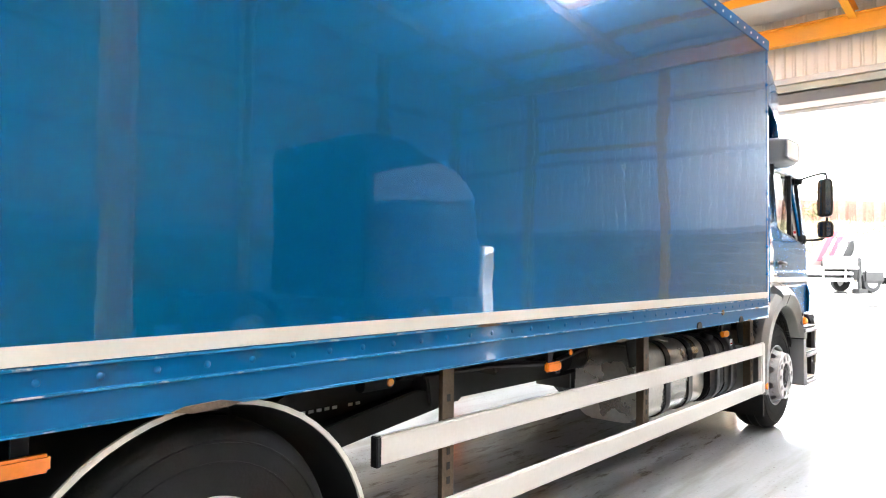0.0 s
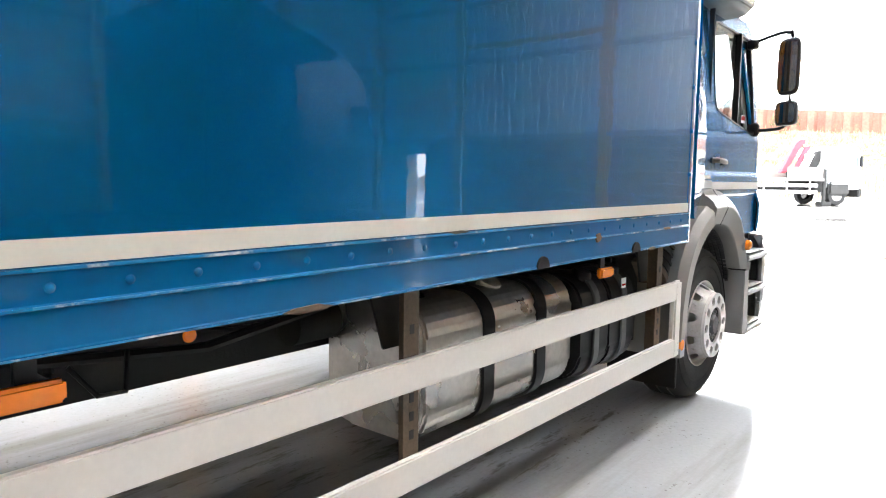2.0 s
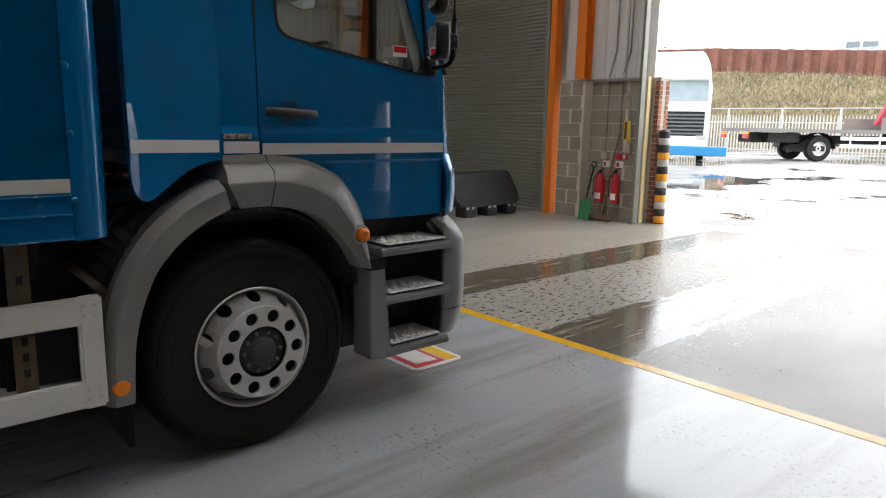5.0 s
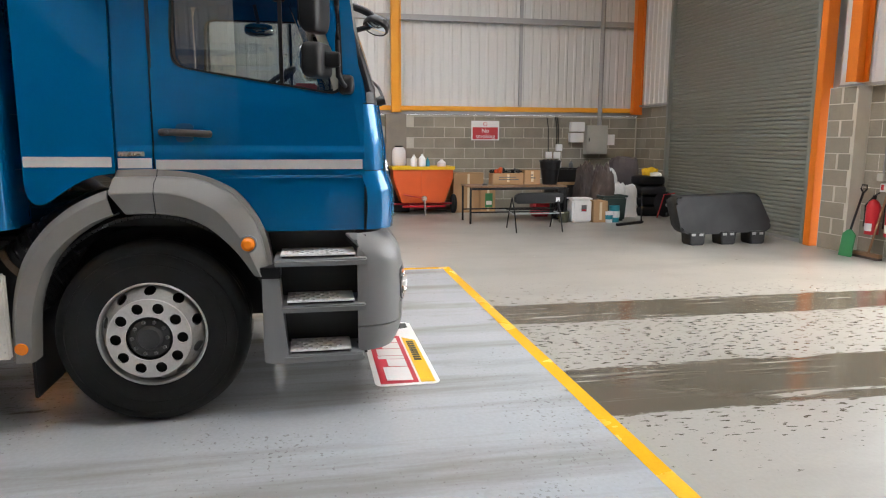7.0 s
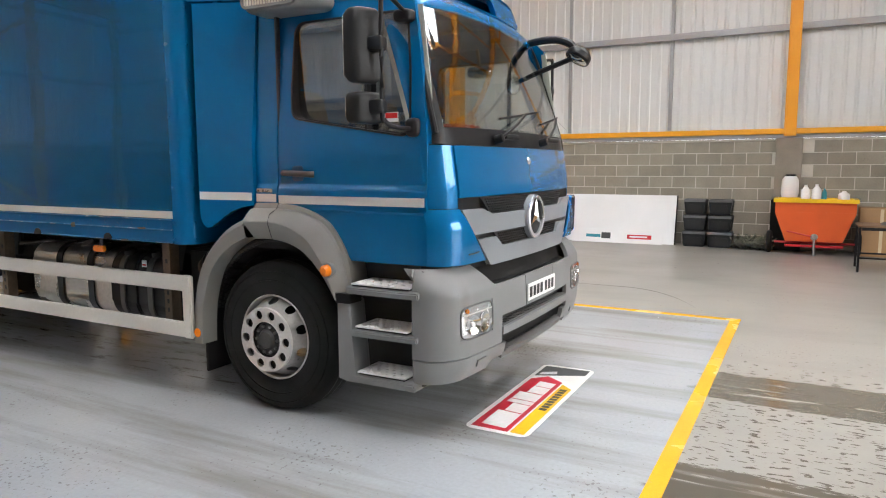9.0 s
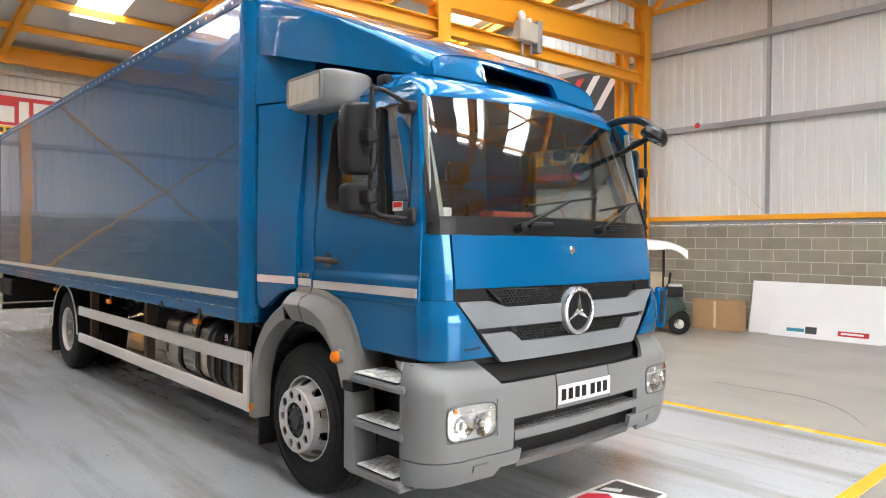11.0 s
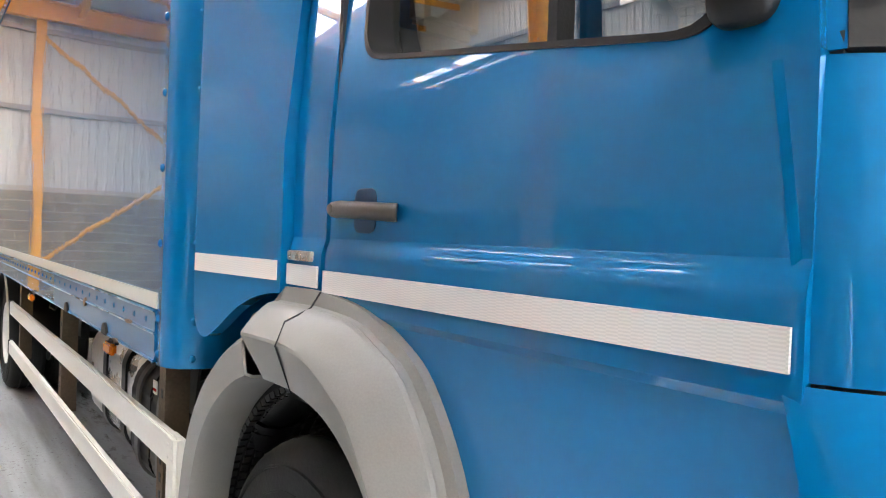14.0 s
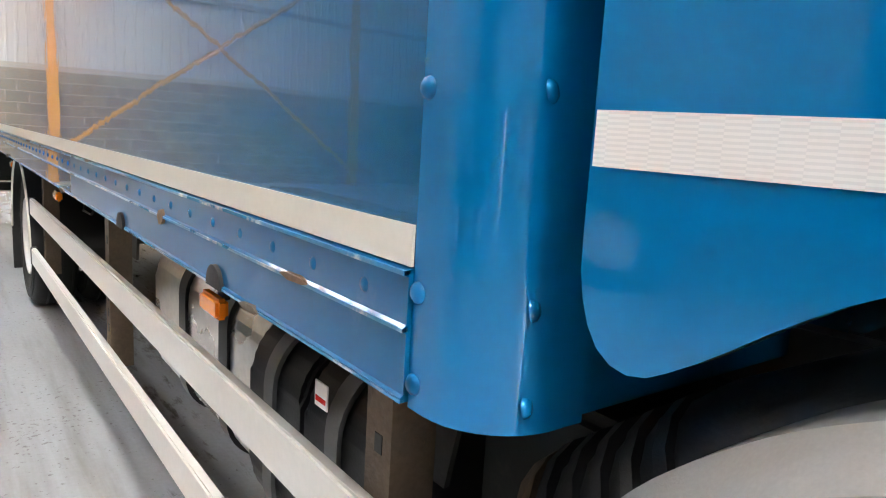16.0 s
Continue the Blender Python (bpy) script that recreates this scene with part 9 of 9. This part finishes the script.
for s in (1, -1):
    for z in (0.55, 0.85):
        part("side_guard", lbox(0.8, 4.0, s * 1.17, s * 1.2, z, z + 0.14), WHITEP, CR, "white side guard rail")
    for f_ in (1.2, 2.4, 3.6):
        part("guard_post", lbox(f_, f_ + 0.06, s * 1.14, s * 1.17, 0.5, 1.12), WHITEP, CR)
    part("mudguard", sheet(lambda u, v: on_lorry(-0.62 * math.cos(math.pi * u), s * (1.2 - 0.5 * v), 0.5 + 0.62 * math.sin(math.pi * u)), 14, 1), CHASSIS, CR)
    part("tail_lamp", lbox(-2.96, -2.9, s * 0.75, s * 1.15, 0.86, 1.0), REDL, CR, "red tail lamp")
    part("amber_board", lbox(-2.95, -2.9, s * 0.6, s * 1.2, 1.02, 1.12), AMBER, CR)
    for f_ in (0.0, 5.12):
        m = Matrix.Translation(on_lorry(f_, s * 1.15, 0.5)) @ Matrix.Rotation(math.atan2(LS.y, LS.x), 4, "Z") @ pose(0, 0, 0, 0, 90 * s, 0)
        w = part("wheel", lathe([(0.28, 0.0), (0.33, 0.01), (0.47, 0.0), (0.5, -0.05), (0.5, -0.26), (0.28, -0.28)], m, 28), RUBBER, CR)
        part("rim", lathe([(0, -0.06), (0.1, -0.04), (0.12, -0.09), (0.24, -0.1), (0.28, -0.005), (0.29, 0.0)], m, 24), WHEELM, w)
part("far_axle_wheels", lbox(-0.4, 0.4, -1.1, 1.1, 0.35, 0.65, 0.05), CHASSIS, CR)
# cab
cabp = [(4.75, 0.75), (6.3, 0.75), (6.36, 1.6), (6.22, 2.55), (5.95, 2.72), (4.85, 2.72), (4.75, 2.6)]
part("cab", prism(cabp, lambda u, v, w: on_lorry(u, w, v), -1.2, 1.2, None, 0.05), WHITEP, CR, "white cab")
for s in (1, -1):
    part("side_window", prism([(5.25, 1.75), (6.12, 1.7), (6.06, 2.4), (5.3, 2.45)], lambda u, v, w: on_lorry(u, w, v), s * 1.2, s * 1.212), material("grey_window", (0.14, 0.17, 0.18), 0.15), CR)
    part("mirror", lbox(6.05, 6.2, s * 1.3, s * 1.42, 1.8, 2.3, 0.03), BLACKP, CR)
    part("wheel_arch", lbox(4.6, 5.75, s * 1.05, s * 1.22, 0.45, 1.1, 0.1), CHASSIS, CR)
part("front_bumper", lbox(6.2, 6.42, -1.2, 1.2, 0.4, 0.8, 0.04), CHASSIS, CR)
# crane
CRED = material("faded_red_crane", (0.30, 0.02, 0.035), 0.65, 0.0, 0.15, 2, 20, 0.03)
part("crane_base", lbox(4.0, 4.65, -1.0, 1.0, 0.6, 1.7, 0.04), CHASSIS, CR, "dark crane base and legs")
part("crane_boom", prism([(3.55, 1.5), (3.72, 1.5), (4.28, 2.55), (4.42, 2.6), (4.4, 2.78), (4.15, 2.72)], lambda u, v, w: on_lorry(u, w, v), -0.05, 0.1, None, 0.015), CRED, CR, "faded red crane outer arm")
part("crane_hose", tube(smooth_path([on_lorry(3.4, -0.4, 1.6), on_lorry(3.75, -0.42, 2.5), on_lorry(4.25, -0.4, 2.95), on_lorry(4.55, -0.38, 2.3), on_lorry(4.5, -0.4, 1.7)]), 0.03, 6), CHASSIS, CR)
part("crane_boom", prism([(3.05, 1.5), (3.32, 1.5), (4.08, 2.8), (4.3, 2.92), (4.3, 3.1), (3.95, 3.05), (3.8, 2.92)], lambda u, v, w: on_lorry(u, w, v), -0.35, -0.1, None, 0.02), CRED, CR, "faded red folded crane arm")
part("crane_boom", prism([(4.1, 1.6), (4.5, 1.6), (4.95, 2.45), (4.85, 2.6), (4.55, 2.5)], lambda u, v, w: on_lorry(u, w, v), 0.15, 0.4, None, 0.02), CHASSIS, CR)
part("crane_ram", tube([on_lorry(4.2, -0.2, 1.6), on_lorry(3.85, -0.22, 2.7)], 0.07, 10), ALU, CR)
part("crane_column", lbox(4.1, 4.5, -0.3, 0.3, 1.6, 2.4, 0.03), WHITEP, CR)
part("stabiliser", tube([on_lorry(4.35, 1.2, 0.0), on_lorry(4.35, 1.2, 1.2)], 0.08, 10), CHASSIS, CR)
part("stabiliser_pad", lbox(4.1, 4.6, 1.0, 1.45, 0.0, 0.18, 0.02), CHASSIS, CR)

# white tractor unit standing past the doorway
TR = thing("tractor_unit", (-13.6, 32, -0.03), "white lorry tractor unit with a black grille in the yard", "lorry")
part("cab", prism([(-14.85, 0.45), (-12.35, 0.45), (-12.32, 2.6), (-12.45, 3.35), (-12.7, 3.75), (-14.5, 3.75), (-14.8, 3.3)], at_xz, 30.6, 32.9, None, 0.06), WHITEP, TR, "white cab")
part("windscreen", prism([(-14.75, 2.05), (-12.42, 2.05), (-12.45, 2.75), (-14.7, 2.75)], at_xz, 30.585, 30.6), material("pale_screen", (0.3, 0.36, 0.38), 0.12), TR)
part("visor", cuboid(-14.75, -12.4, 30.35, 30.62, 2.78, 3.02, 0.03), WHITEP, TR)
g = part("grille", cuboid(-14.6, -12.5, 30.57, 30.605, 0.85, 1.7, 0.02), BLACKP, TR, "black slatted grille")
for k in range(6):
    part("slat", cuboid(-14.6, -12.5, 30.54, 30.572, 0.9 + 0.13 * k, 0.96 + 0.13 * k, 0.01), DGREYP, g)
for x in (-14.6, -12.58):
    part("headlamp", cuboid(x - 0.2, x + 0.2, 30.57, 30.61, 0.72, 0.98, 0.03), ALU, TR)
part("lamp_bar", tube([(-14.5, 30.7, 3.85), (-12.7, 30.7, 3.85)], 0.03, 6), ALU, TR)
for k in range(6):
    part("roof_lamp", lathe([(0, 0.05), (0.1, 0.04), (0.12, 0)], Matrix.Translation((-14.4 + 0.34 * k, 30.66, 3.97)) @ pose(0, 0, 0, 90), 14), WHITEP, TR)
part("bumper", cuboid(-14.85, -12.35, 30.45, 30.65, 0.25, 0.62, 0.05), WHITEP, TR)
part("low_loader", cuboid(-14.6, -11.6, 29.3, 30.3, 0.2, 0.5, 0.02), material("blue_steel", (0.02, 0.20, 0.42), 0.5), TR)
for x in (-14.5, -12.6):
    part("wheel", lathe([(0, 0.15), (0.28, 0.15), (0.47, 0.14), (0.5, 0.1), (0.5, -0.12), (0, -0.14)], Matrix.Translation((x, 31.5, 0.5)) @ AXIS_X, 24), RUBBER, TR)
TR.location = (-14.4, 32, 0.27)
TR.rotation_euler = (0, 0, radians(27))
TR.scale = (1, 1, 1.13)
# vans on the road above the piling
def far_van(x0, x1, z0, z1, nose):
    t = thing("van", ((x0 + x1) / 2, 64.5, z0), "pale van parked on the road above the piling", "van", "vans on the road")
    prof_ = [(x0, z0 + 0.3), (x1, z0 + 0.3), (x1, z1 - 0.1), (x1 - 0.2, z1), (x0 + nose, z1), (x0 + nose * 0.35, z0 + 0.55 * (z1 - z0) + 0.2), (x0, z0 + 0.9)]
    part("body", prism(prof_, at_xz, 64.0, 65.8, None, 0.05), material("pale_van_paint", (0.42, 0.44, 0.46), 0.35), t)
    k = int((x1 - x0 - nose) / 1.15)
    for i in range(k):
        a = x0 + nose + 0.1 + i * 1.15
        part("window", prism(rounded(a, a + 1.0, z0 + 0.62 * (z1 - z0), z1 - 0.18, 0.06, 3), at_xz, 63.985, 64.0), material("van_window", (0.16, 0.19, 0.21), 0.2), t)
    for x in (x0 + 0.7, x1 - 0.7):
        part("wheel", lathe([(0, 0.1), (0.2, 0.1), (0.33, 0.08), (0.33, -0.1), (0, -0.1)], Matrix.Translation((x, 64.1, z0 + 0.33)) @ AXIS_Y, 16), RUBBER, t)
    return t


structure("road_deck", prism([(u, piling_top(u) - 0.8 + d) for u, d in ((-50, 0), (12, 0), (12, 0.25), (-50, 0.25))], lambda u, v, w: (u, w, v), 60.62, 75), ASPHALT, "road on top of the retaining wall", 0, "road")
far_van(-20.3, -16.4, 6.9, 8.5, 0.9)
far_van(-13.8, -8.4, 6.2, 7.75, 0.8)
# far shed over the bank and a lamp mast
fs = thing("far_shed", (0, 90, 0.4), "pale grey flat-roofed shed far beyond the bank", "building")
part("wall", cuboid(-4, 14, 90, 100, 0.38, 12.5), material("pale_shed", (0.55, 0.57, 0.6), 0.7), fs)
part("roof", cuboid(-4.5, 14.5, 89.5, 100.5, 12.5, 13.0), WHITEP, fs)

# ---- blocks and bricks of the walls ----


def block_mesh(w, h, d):
    b = cuboid(-w / 2, w / 2, 0, d, 0, h, 0.002, 1)
    me = bpy.data.meshes.new("block")
    b.to_mesh(me)
    b.free()
    me.materials.append(BLOCK)
    return me


FULL, HALF = block_mesh(0.437, 0.212, 0.0055), block_mesh(0.212, 0.212, 0.0055)


def lay(parent, length, rows, at, turn, skip=None):
    """Lays blocks in half bond over a face; at(u, z): the place, turn: the way it faces."""
    for r in range(rows):
        z = 0.005 + 0.225 * r
        u = 0.0 if r % 2 == 0 else -0.225
        while u < length - 0.02:
            a, b_ = max(u, 0), min(u + 0.45, length)
            if b_ - a > 0.15:
                mesh = FULL if b_ - a > 0.33 else HALF
                if not (skip and skip((a + b_) / 2, z)):
                    o = new("block", mesh)
                    o.parent = parent
                    o.matrix_local = Matrix.Translation(at((a + b_) / 2, z)) @ pose(0, 0, 0, 0, 0, turn)
            u += 0.45


OB = bpy.data.objects
lay(OB["wall_west"], 11.85, 9, lambda u, z: Vector((XW - 0.008, 3.0 + u, z)), -90, lambda u, z: abs(3.0 + u - 9.35) < 0.2)
lay(OB["wall_north_left"], 1.58, 10, lambda u, z: Vector((XW + 0.02 + u, YN + 0.008, z)), 180)
lay(OB["wall_north_pier"], 0.99, 10, lambda u, z: Vector((-6.1 + u, YN + 0.058, z)), 180)
lay(OB["pilaster.001"], 0.51, 10, lambda u, z: Vector((-6.615 + u, YN - 0.148, z)), 180)


def joined_blocks(name, length, rows, place):
    b = bmesh.new()
    for r in range(rows):
        z = 0.005 + 0.225 * r
        u = 0.0 if r % 2 == 0 else -0.225
        while u < length - 0.02:
            a, c = max(u, 0) + 0.005, min(u + 0.45, length) - 0.005
            if c - a > 0.1:
                f_ = [b.verts.new(place(p, q, w)) for w in (0.006, -0.02) for p, q in ((a, z), (c, z), (c, z + 0.215), (a, z + 0.215))]
                b.faces.new(f_[:4])
                for i in range(4):
                    b.faces.new((f_[i], f_[(i + 1) % 4], f_[4 + (i + 1) % 4], f_[4 + i]))
            u += 0.45
    return tagged(part(name, b, BLOCK, None, "grey concrete blocks of the wall", 0), "grey concrete blocks of the wall", "blocks", "", "stuff")


joined_blocks("block_courses", XE - XW, 10, lambda u, z, w: (XW + u, YS - 0.006 + w, z))
joined_blocks("block_courses", 12.6, 9, lambda u, z, w: (XW - 0.006 + w, YS + u, z))
joined_blocks("block_courses", YN - YS, 9, lambda u, z, w: (XE + 0.006 - w, YS + u, z))
joined_blocks("block_courses", 8.15 - DX1 - 0.06, 10, lambda u, z, w: (DX1 + 0.06 + u, YN + 0.006 - w, z))
b = cuboid(-0.104, 0.104, 0, 0.01, 0, 0.063, 0.003, 1)
bme = bpy.data.meshes.new("brick")
b.to_mesh(bme)
b.free()
bme.materials.append(BRICK)
jamb = OB["brick_jamb"]
for r in range(30):
    z = 0.006 + 0.075 * r
    for q in (0, 1):
        o = new("brick", bme)
        o.parent = jamb
        o.matrix_local = Matrix.Translation((DX0 + 0.097, YN + 0.362 + (q - 0.5) * 0.2 * (1 if r % 2 else 0.98), z)) @ pose(0, 0, 0, 0, 0, -90) @ Matrix.Diagonal((0.44 + 0.04 * (r % 2), 1, 1, 1))
    o = new("brick", bme)
    o.parent = jamb
    w = 0.42 if r % 2 else 0.46
    o.matrix_local = Matrix.Translation((DX0 + 0.102 - 0.104 * w, YN + 0.263, z)) @ pose(0, 0, 0, 0, 0, 180) @ Matrix.Diagonal((w, 1, 1, 1))
